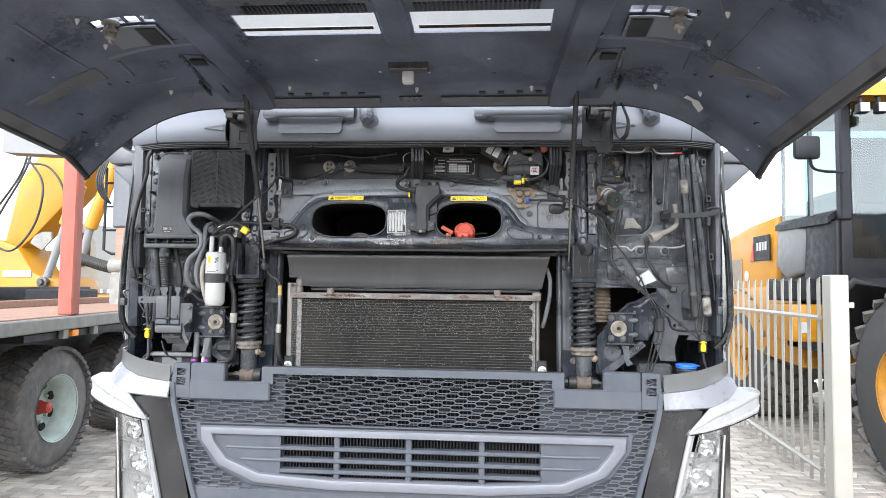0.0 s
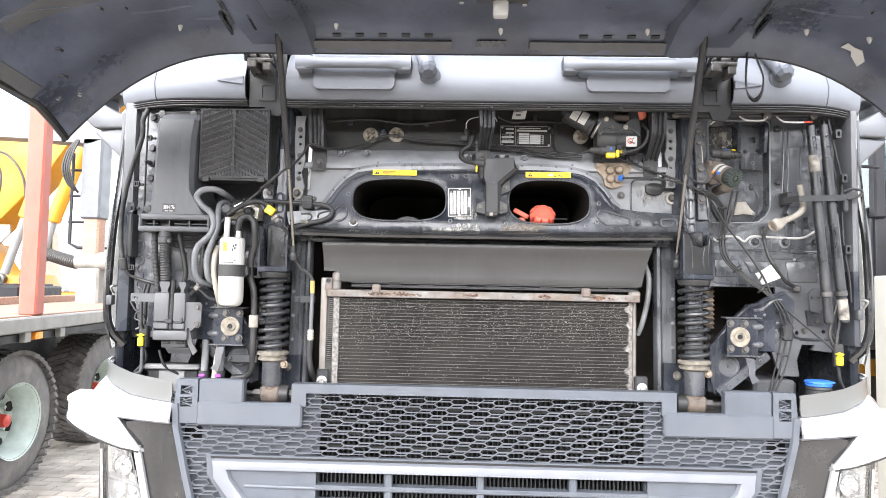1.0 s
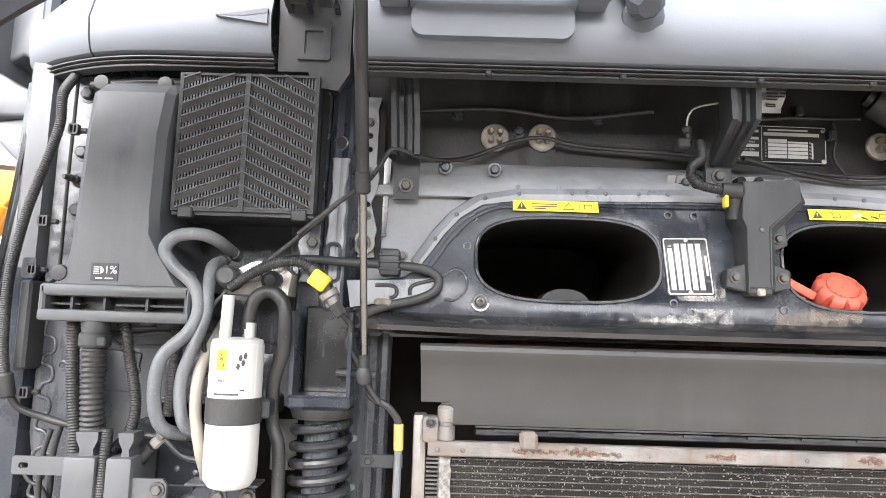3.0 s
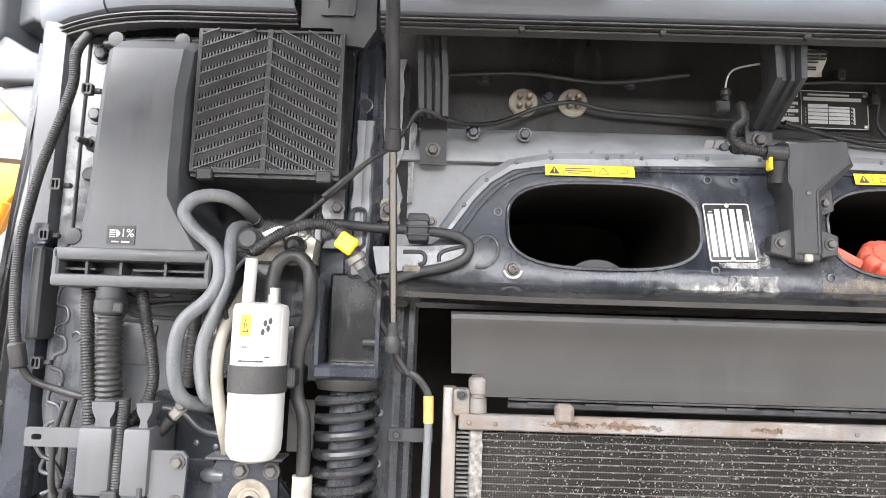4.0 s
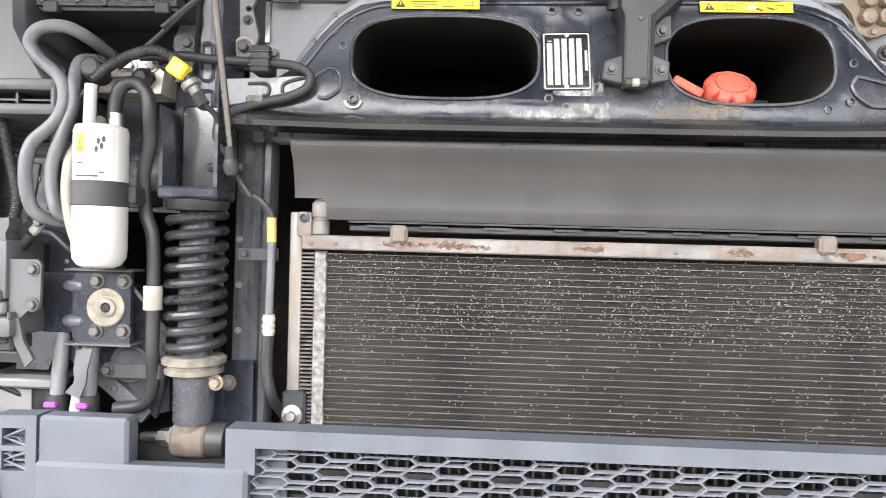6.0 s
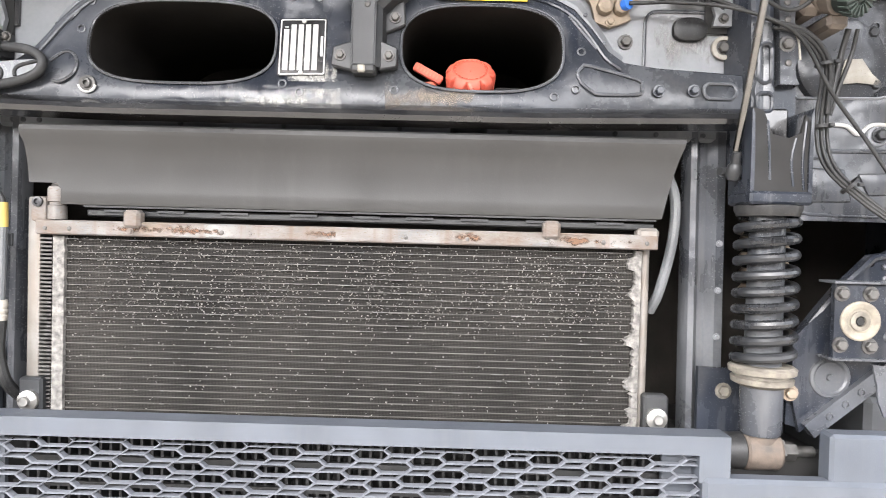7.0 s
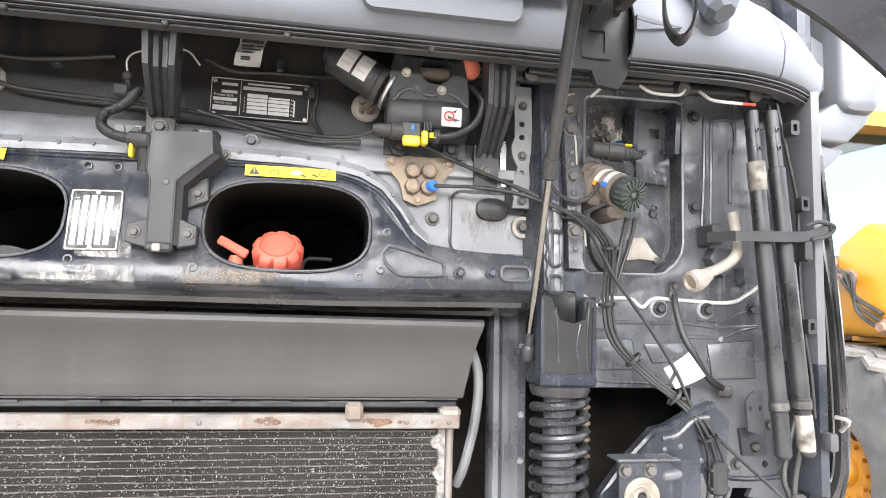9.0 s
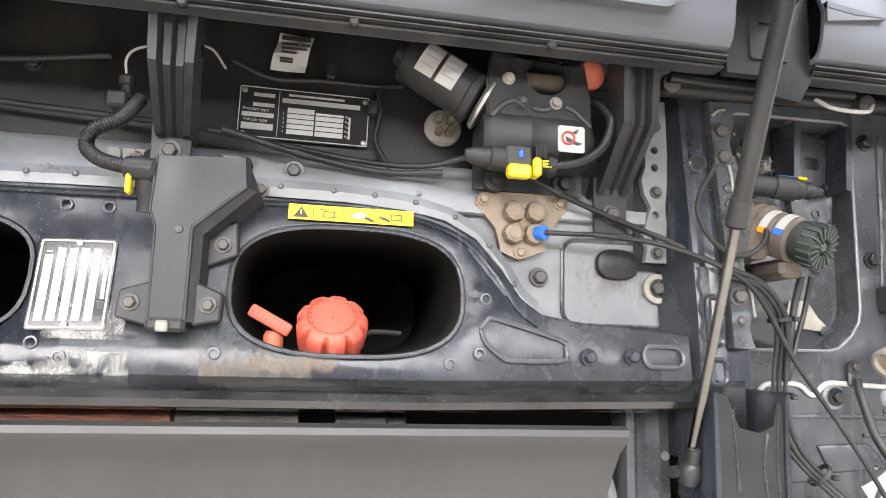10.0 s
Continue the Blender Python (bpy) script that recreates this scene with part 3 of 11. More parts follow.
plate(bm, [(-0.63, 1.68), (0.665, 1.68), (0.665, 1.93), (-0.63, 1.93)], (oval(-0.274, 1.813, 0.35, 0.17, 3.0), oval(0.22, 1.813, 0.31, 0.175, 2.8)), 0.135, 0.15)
cab_part("middle_wall", bm, M["paint_sheen_dust"], "pressed steel wall panel, greyed for reflected sky")

# dark funnels behind the openings, the shade inside put into their colour
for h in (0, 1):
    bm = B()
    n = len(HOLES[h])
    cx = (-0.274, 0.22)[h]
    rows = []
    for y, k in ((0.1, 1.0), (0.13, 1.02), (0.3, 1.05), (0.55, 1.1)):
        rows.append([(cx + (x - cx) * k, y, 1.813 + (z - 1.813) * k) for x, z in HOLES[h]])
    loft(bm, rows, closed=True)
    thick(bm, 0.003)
    cab_part("opening_funnel", bm, M["funnel_shade"])

# arch plate round the two openings
ARCH = [(-0.64, 1.70), (-0.64, 1.766), (-0.6, 1.768), (-0.555, 1.774), (-0.53, 1.792), (-0.508, 1.823), (-0.49, 1.85), (-0.463, 1.881), (-0.425, 1.907), (-0.36, 1.919),
        (-0.1, 1.925), (0.1, 1.927), (0.21, 1.926), (0.28, 1.921), (0.332, 1.908), (0.37, 1.886), (0.4, 1.85), (0.425, 1.812), (0.45, 1.793), (0.5, 1.785), (0.642, 1.776), (0.642, 1.712),
        (0.5, 1.706), (0.38, 1.7), (-0.35, 1.694), (-0.5, 1.697)]
bm = B()
plate(bm, ARCH, HOLES, 0.1, 0.118)
bmesh.ops.bevel(bm, geom=[e for e in bm.edges if e.is_manifold and e.calc_face_angle(0) > 1.0 and all(v.co.y < 0.105 for v in e.verts)], offset=0.005, segments=2, affect="EDGES", profile=0.5)
arch = cab_part("arch_plate", bm, M["paint"], "glossy black crossmember plate with two oval openings", sharp=50)
# rolled rims round the openings
for h in (0, 1):
    bm = B()
    P = [Vector((x, 0.099, z)) for x, z in HOLES[h]]
    n = len(P)
    rings = []
    for i in range(n):
        d = (P[(i + 1) % n] - P[i - 1]).normalized()
        rings.append(ring(bm, P[i], Vector((0, 1, 0)), d.cross(Vector((0, 1, 0))), 0.0024, 6))
    for i in range(n):
        bridge(bm, rings[i], rings[(i + 1) % n])
    part("opening_rim", bm, M["paint_mid"], arch)
# pressed bead that follows the arch
bm = B()
tube(bm, [(x * 0.985, 0.1, z - 0.013) for x, z in ARCH[4:19]], 0.0045, 8, 3)
part("pressed_bead", bm, M["paint"], arch)
# lower lip
bm = B()
rows = []
for x in np.linspace(-0.64, 0.642, 40):
    k = 0.006 * max(0, (x - 0.3) / 0.3) + 0.004 * max(0, (-x - 0.4) / 0.2)
    rows.append([(x, 0.1, 1.712 + k), (x, 0.082, 1.705 + k), (x, 0.07, 1.698 + k), (x, 0.066, 1.69 + k), (x, 0.07, 1.682 + k), (x, 0.1, 1.676 + k)])
loft(bm, rows)
thick(bm, 0.003)
part("lower_lip", bm, M["gloss_black"], arch)

# lower beam under it
bm = B()
box(bm, -0.62, 0.66, 0.115, 0.16, 1.673, 1.7, 0.006)
beam = cab_part("lower_beam", bm, M["paint_sheen_dust"], "dusty grey beam under the crossmember")
rivets(beam, [(x, 0.115, 1.684) for x in (-0.593, -0.574, -0.546, -0.3, -0.12, 0.08, 0.27, 0.45, 0.52, 0.6)], M["paint_mid"], 0.005)

# pillars beside the middle wall, above the suspension struts
def pillar_y(z):
    return float(np.interp(z, (1.62, 1.72, 1.8, 1.9, 2.0, 2.13), (0.06, 0.055, 0.06, 0.07, 0.085, 0.1)))


for s in (-1, 1):
    bm = B()
    loft(bm, [[(s * x, pillar_y(z) + dy, z) for x, dy in ((0.638, 0.07), (0.643, 0.05), (0.65, 0.016), (0.655, 0.003), (0.661, 0.0), (0.672, 0.004), (0.684, 0.0), (0.692, 0.003), (0.697, 0.014), (0.735, 0.02), (0.748, 0.07))] for z in np.linspace(2.13, 1.62, 14)])
    thick(bm, 0.004)
    pil = cab_part("pillar", bm, M["paint"], "glossy black pressed pillar")
    # raised pad with wavy edges, its grey painted in for reflected sky
    z0 = 1.978 if s < 0 else 1.862
    bm = B()
    rows = []
    for k in range(26):
        z = z0 - (z0 - 1.705) * k / 25
        w = 0.0015 * math.sin(k * 1.3)
        pinch = 0.004 * math.exp(-((z - 1.93) / 0.02) ** 2)
        y = pillar_y(z) - 0.0035
        rows.append([(s * (0.6565 + w + pinch), y + 0.006, z), (s * (0.659 + w + pinch), y, z), (s * 0.6665, y - 0.0005, z), (s * 0.672, y + 0.0015, z), (s * 0.6775, y - 0.0005, z), (s * (0.686 - w - pinch), y, z), (s * (0.6885 - w - pinch), y + 0.006, z)])
    loft(bm, rows)
    thick(bm, 0.002)
    part("pressed_pad", bm, M["paint_sheen_dust" if s < 0 else "paint_mid"], pil, "raised pad of the pillar, greyed for reflected sky")
    bm = B()
    lathe(bm, (s * 0.675, pillar_y(2.007) + 0.003, 2.007), (0, -1, 0), [(0, 0.0135), (0.003, 0.013), (0.0035, 0.0105), (-0.004, 0.01)], 18, caps=False)
    part("hole_rim", bm, M["paint_mid"], pil)
    # black disc stands in for the shade inside the hole
    bm = B()
    lathe(bm, (s * 0.675, pillar_y(2.007) + 0.0015, 2.007), (0, -1, 0), [(0, 0.0105), (0.001, 0.0105)], 18)
    part("round_hole", bm, M["void"], pil)
    # flange with holes and a wavy outline beside the pillar, pale for the sky it reflects
    bm = B()
    zb = 1.81 if s < 0 else 1.872
    E = [(0.612 + 0.004 * math.sin(k * 1.9) + (0.006 if k in (3, 4, 9) else 0), zb + (2.102 - zb) / 12 * k) for k in range(13)]
    plate(bm, [(s * x, z) for x, z in E] + [(s * 0.645, 2.102), (s * 0.648, 2.0), (s * 0.643, 1.95), (s * 0.646, 1.9), (s * 0.643, zb)], [oval(s * 0.628, z, 0.011, 0.011, 2, 14) for z in (2.03, 2.005, 1.938, 1.905)], 0.117, 0.127)
    fl = cab_part("pillar_flange", bm, M["paint_sheen_dust"], "grey flange sheet with round holes")
    # black strip painted in for the shade behind the flange
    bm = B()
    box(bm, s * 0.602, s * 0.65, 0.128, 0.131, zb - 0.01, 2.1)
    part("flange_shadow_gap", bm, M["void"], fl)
    bolts(fl, [(s * 0.629, 0.117, z) for z in ((1.885, 1.965, 2.055) if s < 0 else (1.885, 1.97, 2.065))], M["dirty_steel"], 0.006, 0.005)
    bm = B()
    plate(bm, [(s * 0.594, zb + 0.04), (s * 0.605, zb + 0.04), (s * 0.604, 1.96), (s * 0.6, 2.0), (s * 0.589, 1.99), (s * 0.592, 1.92)], [], 0.129, 0.1345)
    part("dark_joint", bm, M["gloss_black"], fl)

# outer front walls with pressed recess
for s in (-1, 1):
    bm = B()
    rec = [(0.972, 2.098), (0.969, 2.107), (0.958, 2.112), (0.78, 2.11), (0.769, 2.106), (0.764, 2.096), (0.764, 1.775), (0.767, 1.765), (0.776, 1.76), (0.915, 1.762), (0.932, 1.766), (0.955, 1.785), (0.968, 1.805), (0.972, 1.825)]
    plate(bm, [(s * 0.735, 1.545), (s * 1.2, 1.545), (s * 1.2, 2.14), (s * 0.735, 2.14)], [[(s * x, z) for x, z in rec]], 0.15, 0.162)
    w = cab_part("outer_wall", bm, M["paint_mid"], "black pressed steel outer wall")
    bm = B()
    a = [(s * x, 0.15, z) for x, z in rec]
    b = [(s * (0.868 + (x - 0.868) * 0.93), 0.185, 1.94 + (z - 1.94) * 0.95) for x, z in rec]
    loft(bm, [a, b], closed=True)
    bm.faces.new([v for v in bm.verts][len(a):])
    part("pressed_recess", bm, M["paint_mid"], w)
    bm = B()
    tube(bm, [(s * x, 0.149, z) for x, z in rec] + [(s * rec[0][0], 0.149, rec[0][1])], 0.0026, 6, 1)
    part("recess_rim", bm, M["paint_sheen_dust"], w)
    # raised ribs
    for pts in ([(1.009, 1.815), (1.018, 1.95), (1.021, 2.071), (1.026, 2.095)], [(1.03, 1.816), (1.034, 1.95), (1.036, 2.068), (1.045, 2.081), (1.076, 2.084), (1.088, 2.068), (1.087, 2.022), (1.077, 2.012), (1.076, 1.912)]):
        bm = B()
        tube(bm, [(s * x, 0.15, z) for x, z in pts], 0.004, 8, 4)
        part("rib", bm, M["paint_mid"], w)
    # shallow pressed fields and beads under the recess
    for pts in (((0.786, 1.637), (0.862, 1.637), (0.876, 1.579), (0.787, 1.577)), ((0.886, 1.629), (0.971, 1.632), (1.0, 1.597), (0.905, 1.591)), ((1.02, 1.63), (1.12, 1.64), (1.125, 1.565), (1.03, 1.562))):
        bm = B()
        plate(bm, [(s * x, z) for x, z in pts], [], 0.146, 0.151)
        bmesh.ops.bevel(bm, geom=[e for e in bm.edges if e.is_manifold and e.calc_face_angle(0) > 0.9], offset=0.0035, segments=2, affect="EDGES", profile=0.5)
        part("pressed_field", bm, M["paint_mid"], w)
    for pts, r in ((((0.83, 1.668), (0.979, 1.669), (1.044, 1.663), (1.13, 1.668)), 0.004), (((0.964, 1.643), (1.055, 1.644), (1.083, 1.655), (1.13, 1.666)), 0.0035), (((1.0, 1.677), (1.06, 1.675), (1.09, 1.69), (1.13, 1.703)), 0.003), (((0.76, 1.655), (0.8, 1.653), (0.83, 1.66)), 0.003), (((0.775, 1.566), (0.81, 1.556), (0.98, 1.553)), 0.003)):
        bm = B()
        tube(bm, [(s * x, 0.15, z) for x, z in pts], r, 8, 4)
        part("pressed_bead", bm, M["paint_mid"], w)
    for x in (0.918, 1.018):
        bm = B()
        lathe(bm, (s * x, 0.15, 1.697), (0, -1, 0), [(0, 0.02), (0.003, 0.018), (0.004, 0.0135), (0.006, 0.013), (0.007, 0.01), (0.0072, 0.001)], 20)
        part("bolt_boss", bm, M["paint_sheen_dust"], w)
    holes_(w, [(s * x, 0.1495, z) for x, z in ((1.029, 1.6), (1.098, 1.585), (0.914, 1.612), (0.84, 1.615), (1.04, 1.851), (0.75, 1.6), (1.11, 1.73))], 0.0055)
    # lower panel towards the outer edge
    bm = B()
    plate(bm, [(s * x, z) for x, z in ((0.985, 1.545), (1.2, 1.545), (1.212, 1.335), (1.165, 1.332), (1.104, 1.338), (1.114, 1.355), (1.072, 1.356), (1.055, 1.305), (1.062, 1.25), (1.0, 1.25), (0.972, 1.33), (0.988, 1.42))], [oval(s * x, z, 0.012, 0.014, 2, 14) for x, z in ((1.143, 1.4), (1.056, 1.394), (1.03, 1.47))], 0.15, 0.162)
    lw = part("lower_wall", bm, M["paint_mid"], w)
    bolts(lw, [(s * 1.116, 0.144, 1.434), (s * 1.08, 0.15, 1.401), (s * 1.152, 0.15, 1.474), (s * 1.18, 0.15, 1.38)], M["dirty_steel"], 0.008, 0.007)
    bm = B()
    plate(bm, [(s * x, z) for x, z in ((1.083, 1.468), (1.14, 1.475), (1.142, 1.42), (1.09, 1.418))], [], 0.142, 0.15)
    part("stiffening_patch", bm, M["paint"], lw)
    bm = B()
    tube(bm, [(s * x, 0.15, z) for x, z in ((0.995, 1.44), (1.03, 1.425), (1.05, 1.38), (1.12, 1.372), (1.2, 1.378))], 0.005, 8, 3)
    part("rib", bm, M["paint"], lw)
    # outer edge strip and rubber seal
    zc = 1.77 if s < 0 else 1.6
    for z0, z1, ma in ((zc, 2.125, M["edge_grey"]), (1.36, zc, M["paint"])):
        bm = B()
        xi = 1.168 if s < 0 else 1.188
        loft(bm, [[(s * x, y, z) for x, y in ((xi, 0.15), (xi + 0.002, 0.075), (xi + 0.006, 0.062), (1.205, 0.055), (1.214, 0.065), (1.22, 0.12))] for z in np.linspace(z0, z1, 6)])
        thick(bm, 0.003)
        cab_part("edge_strip", bm, ma, "grey edge flange of the cab side" if ma is M["edge_grey"] else "black edge flange of the cab side")
    bm = B()
    tube(bm, [(s * 1.225, 0.1, 2.1), (s * 1.232, 0.09, 1.85), (s * 1.245, 0.08, 1.7), (s * 1.25, 0.075, 1.45), (s * 1.235, 0.08, 1.36), (s * 1.2, 0.1, 1.31)], 0.014, 8, 5)
    cab_part("rubber_seal", bm, M["gloss_black"])
    bm = B()
    rows = []
    for z, o in ((2.0, 0.0), (1.8, 0.02), (1.6, 0.035), (1.4, 0.035), (1.3, 0.01)):
        rows.append([(s * (1.215 + o), 0.06, z), (s * (1.235 + o), 0.1, z), (s * (1.24 + o), 0.4, z)])
    loft(bm, rows)
    thick(bm, 0.006)
    cab_part("side_fairing", bm, M["gloss_black"])

# inner towers beside the radiator
for s in (-1, 1):
    bm = B()
    rows = []
    for z in np.linspace(1.12, 1.69, 6):
        o = 0.01 * (1.69 - z)
        rows.append([(s * (x + o), y, z) for x, y in ((0.576, 0.15), (0.576, 0.125), (0.581, 0.115), (0.59, 0.112), (0.6, 0.125), (0.612, 0.125), (0.625, 0.112), (0.64, 0.115), (0.645, 0.2))])
    loft(bm, rows)
    thick(bm, 0.005)
    t = cab_part("frame_tower", bm, M["paint_mid"], "blue-black steel tower beside the radiator")
    bolts(t, [(s * 0.633, 0.112, z) for z in (1.62, 1.5, 1.42, 1.34, 1.26)], M["paint_sheen_dust"], 0.004, 0.003)
    # lower bracket plate
    bm = B()
    plate(bm, [(s * 0.6, 1.16), (s * 0.735, 1.16), (s * 0.735, 1.285), (s * 0.6, 1.29)], [], 0.1, 0.11)
    part("lower_bracket", bm, M["paint"], t)
    bm = B()
    bolt(bm, (s * 0.643, 0.1, 1.25), r=0.0095, h=0.007)
    part("bracket_bolt", bm, M["seat"], t)

# ---- grey panel under the windscreen ----
def panel_row(x, prof):
    e = max(0.0, (abs(x) - 0.95) / 0.28)
    yb = 0.10 * e ** 2.2
    return [(x, y + yb, z - (0.03 * e ** 2 if z > 2.2 else 0.0)) for y, z in prof]


PROF = [(0.06, 2.122), (-0.004, 2.122), (-0.014, 2.125), (-0.02, 2.132), (-0.026, 2.15), (-0.03, 2.18), (-0.018, 2.22), (0.0, 2.255), (0.025, 2.282), (0.06, 2.31), (0.09, 2.34)]


def panel_piece(x0, x1):
    n = max(2, int(abs(x1 - x0) / 0.06))
    bm = B()
    loft(bm, [panel_row(x, PROF) for x in np.linspace(x0, x1, n + 1)])
    thick(bm, 0.006)
    return bm


upper = thing("upper_front_panel", "satin grey plastic panel below the windscreen with grab handles", "panel", (0, 0.02, 2.1))
for x0, x1 in ((-1.23, -1.083), (-1.079, -0.778), (-0.645, 0.66), (0.782, 1.083), (1.087, 1.235)):
    part("panel_section", panel_piece(x0, x1), M["panel"], upper)
# trim lip along the bottom edge
for x0, x1 in ((-1.19, -0.775), (-0.645, 0.66), (0.782, 1.2)):
    bm = B()
    loft(bm, [panel_row(x, [(0.025, 2.12), (-0.004, 2.12), (-0.01, 2.1175), (-0.01, 2.1155), (0.004, 2.1145), (0.004, 2.1125), (-0.006, 2.112), (-0.007, 2.11), (0.007, 2.109), (0.007, 2.1075), (0.0, 2.107), (0.0, 2.104), (0.022, 2.104)]) for x in np.linspace(x0, x1, 16)])
    thick(bm, 0.003)
    part("lower_trim", bm, M["trim_grey"], upper)
for x in (-0.425, -0.205, 0.02, 0.203, 0.435):
    bm = B()
    lathe(bm, (x, 0.004, 2.107), (0, -1, 0), [(0, 0.006), (0.008, 0.006), (0.01, 0.004)], 10)
    part("trim_clip", bm, M["black_plastic"], upper)
# recessed dents beside the hinge cut-outs
for s in (-1, 1):
    bm = B()
    prism(bm, [(s * 0.865, -0.0365, 2.176), (s * 0.783, -0.033, 2.19), (s * 0.783, -0.033, 2.166)], 0, (0, 0.01, 0))
    wd = part("moulded_wedge", bm, M["panel"], upper)
    # darker strip drawn for the shadow under the dent's top edge
    bm = B()
    prism(bm, [(s * 0.865, -0.0372, 2.1765), (s * 0.783, -0.0338, 2.192), (s * 0.783, -0.0338, 2.184), (s * 0.82, -0.0355, 2.1775)], 0, (0, 0.01, 0))
    part("wedge_slit", bm, M["grille"], wd)
# grab handles
for x0, x1 in ((-0.606, -0.238), (0.24, 0.655)):
    bm = B()
    xm, L = (x0 + x1) / 2, (x1 - x0)
    rows = []
    for i in range(17):
        u = i / 16
        x = x0 + L * u
        e = min(u, 1 - u) * L
        out = 0.0 if e < 0.03 else min(1.0, (e - 0.03) / 0.04)
        yy = -0.055 - 0.018 * out
        hh = 0.024 - 0.007 * out
        zc = 2.232 - 0.008 * out
        rows.append([(x, yy + 0.017 * math.cos(a), zc + hh * math.sin(a)) for a in np.linspace(0, 2 * math.pi, 13)[:-1]])
    loft(bm, rows, closed=True, cap=True)
    h = part("grab_handle", bm, M["panel"], upper)
    for xa, xb in ((x0, x0 + 0.05), (x1 - 0.05, x1)):
        bm = B()
        box(bm, xa, xb, -0.066, 0.02, 2.205, 2.262, 0.008, seg=2)
        part("handle_foot", bm, M["panel"], h)
    bm = B()
    plate(bm, round_rect(xm - 0.13, xm + 0.13, 2.150, 2.205, 0.02), [], -0.043, -0.01)
    part("handle_tray", bm, M["panel"], h)
    bm = B()
    plate(bm, round_rect(x0 + 0.05, x1 - 0.05, 2.195, 2.262, 0.012), [], -0.034, 0.0)
    part("handle_recess", bm, M["grille"], h)

# wiper spindle covers
for x in (-0.18, 0.925):
    th = thing("wiper_spindle", "blue-grey moulded wiper spindle with round collar", "wiper", (x, -0.02, 2.19), group="wiper spindles")
    bm = B()
    lathe(bm, (x, -0.02, 2.20), (0.05, -1, -0.25), [(0, 0.034), (0.012, 0.034), (0.016, 0.026)], 20)
    part("collar", bm, M["grille"], th)
    bm = B()
    tube(bm, [(x - 0.035, 0.03, 2.34), (x - 0.024, -0.02, 2.275), (x - 0.005, -0.06, 2.215)], 0.026, 12, 4)
    part("arm_root", bm, M["panel"], th)
    bm = B()
    lathe(bm, (x - 0.008, -0.05, 2.225), (0.1, -0.55, -0.8), [(0, 0.028), (0.03, 0.03), (0.042, 0.018)], 8)
    part("cap", bm, M["grille"], th)

# hinge brackets of the raised flap
for s in (-1, 1):
    x0 = -0.77 if s < 0 else 0.665
    bm = B()
    plate(bm, [(x0, 2.1), (x0 + 0.05, 2.1), (x0 + 0.06, 2.075), (x0 + 0.1, 2.07), (x0 + 0.118, 2.1), (x0 + 0.118, 2.3), (x0 - 0.005, 2.3)], [], 0.0, 0.014)
    th = part("hinge_bracket", bm, M["black_plastic"], upper, "dark steel hinge bracket")
    bm = B()
    plate(bm, round_rect(x0 + 0.03, x0 + 0.085, 2.12, 2.18, 0.004), [round_rect(x0 + 0.042, x0 + 0.073, 2.13, 2.17, 0.003)], -0.004, 0.001)
    part("raised_frame", bm, M["black_plastic"], th)
    for dx in (0.012, 0.045, 0.09):
        bm = B()
        prism(bm, [(x0 + dx, 0.0, 2.2), (x0 + dx, -0.05, 2.215), (x0 + dx, -0.11, 2.26), (x0 + dx, -0.1, 2.31), (x0 + dx, 0.0, 2.33)], 0, (0.009, 0, 0))
        part("hinge_leaf", bm, M["paint"], th)
    bm = B()
    cyl(bm, (x0, -0.06, 2.245), (x0 + 0.11, -0.06, 2.245), 0.013, 12)
    cyl(bm, (x0 + 0.02, -0.085, 2.225), (x0 + 0.1, -0.085, 2.225), 0.009, 10)
    part("hinge_pin", bm, M["dirty_steel"], th)
    bm = B()
    box(bm, x0 + 0.02, x0 + 0.05, -0.1, -0.03, 2.2, 2.225, 0.003)
    box(bm, x0 + 0.07, x0 + 0.095, -0.1, -0.04, 2.19, 2.215, 0.003)
    part("hinge_stop", bm, M["dirty_steel"], th)

# ---- raised front flap ----
flap = thing("front_flap", "raised black front flap of the lorry seen from below", "truck flap", (0, -0.2, 2.22))


def flap_pt(x, v, off=0.0):
    """v: 0 at the hinge edge, 1 at the free edge."""
    a = abs(x)
    drop = 0.285 * (max(0.0, a - 0.72) / 0.56) ** 2.3
    y = -0.165 - 1.0 * v
    z = 2.226 + 0.05 * min(1, v / 0.08) + 0.10 * v
    if a > 1.15:
        z += 0.03 * (a - 1.15)
    return (x, y + off * 0.0, z - drop + off)


XS = np.concatenate([np.linspace(-1.28, -0.62, 18), [-0.54, -0.46, -0.35, -0.24, -0.13, -0.03, 0.02, 0.072, 0.18, 0.28, 0.38, 0.485, 0.56], np.linspace(0.62, 1.28, 18)])
VS = [0, 0.02, 0.05, 0.08, 0.12, 0.2, 0.3, 0.4, 0.474, 0.575, 0.6, 0.61, 0.7, 0.8, 0.9, 1.0]
bm = B()
grid = [[bm.verts.new(flap_pt(x, v)) for x in XS] for v in VS]
for j in range(len(VS) - 1):
    for i in range(len(XS) - 1):
        xm, vm = (XS[i] + XS[i + 1]) / 2, (VS[j] + VS[j + 1]) / 2
        if (-0.46 < xm < -0.03 or 0.072 < xm < 0.485) and 0.474 < vm < 0.6:
            continue
        if 0.69 < abs(xm) < 0.9 and 0.575 < vm < 0.61:
            continue
        bm.faces.new((grid[j][i], grid[j][i + 1], grid[j + 1][i + 1], grid[j + 1][i]))
thick(bm, 0.008)
skin = part("flap_shell", bm, M["hood"], flap, "black inner shell of the flap")


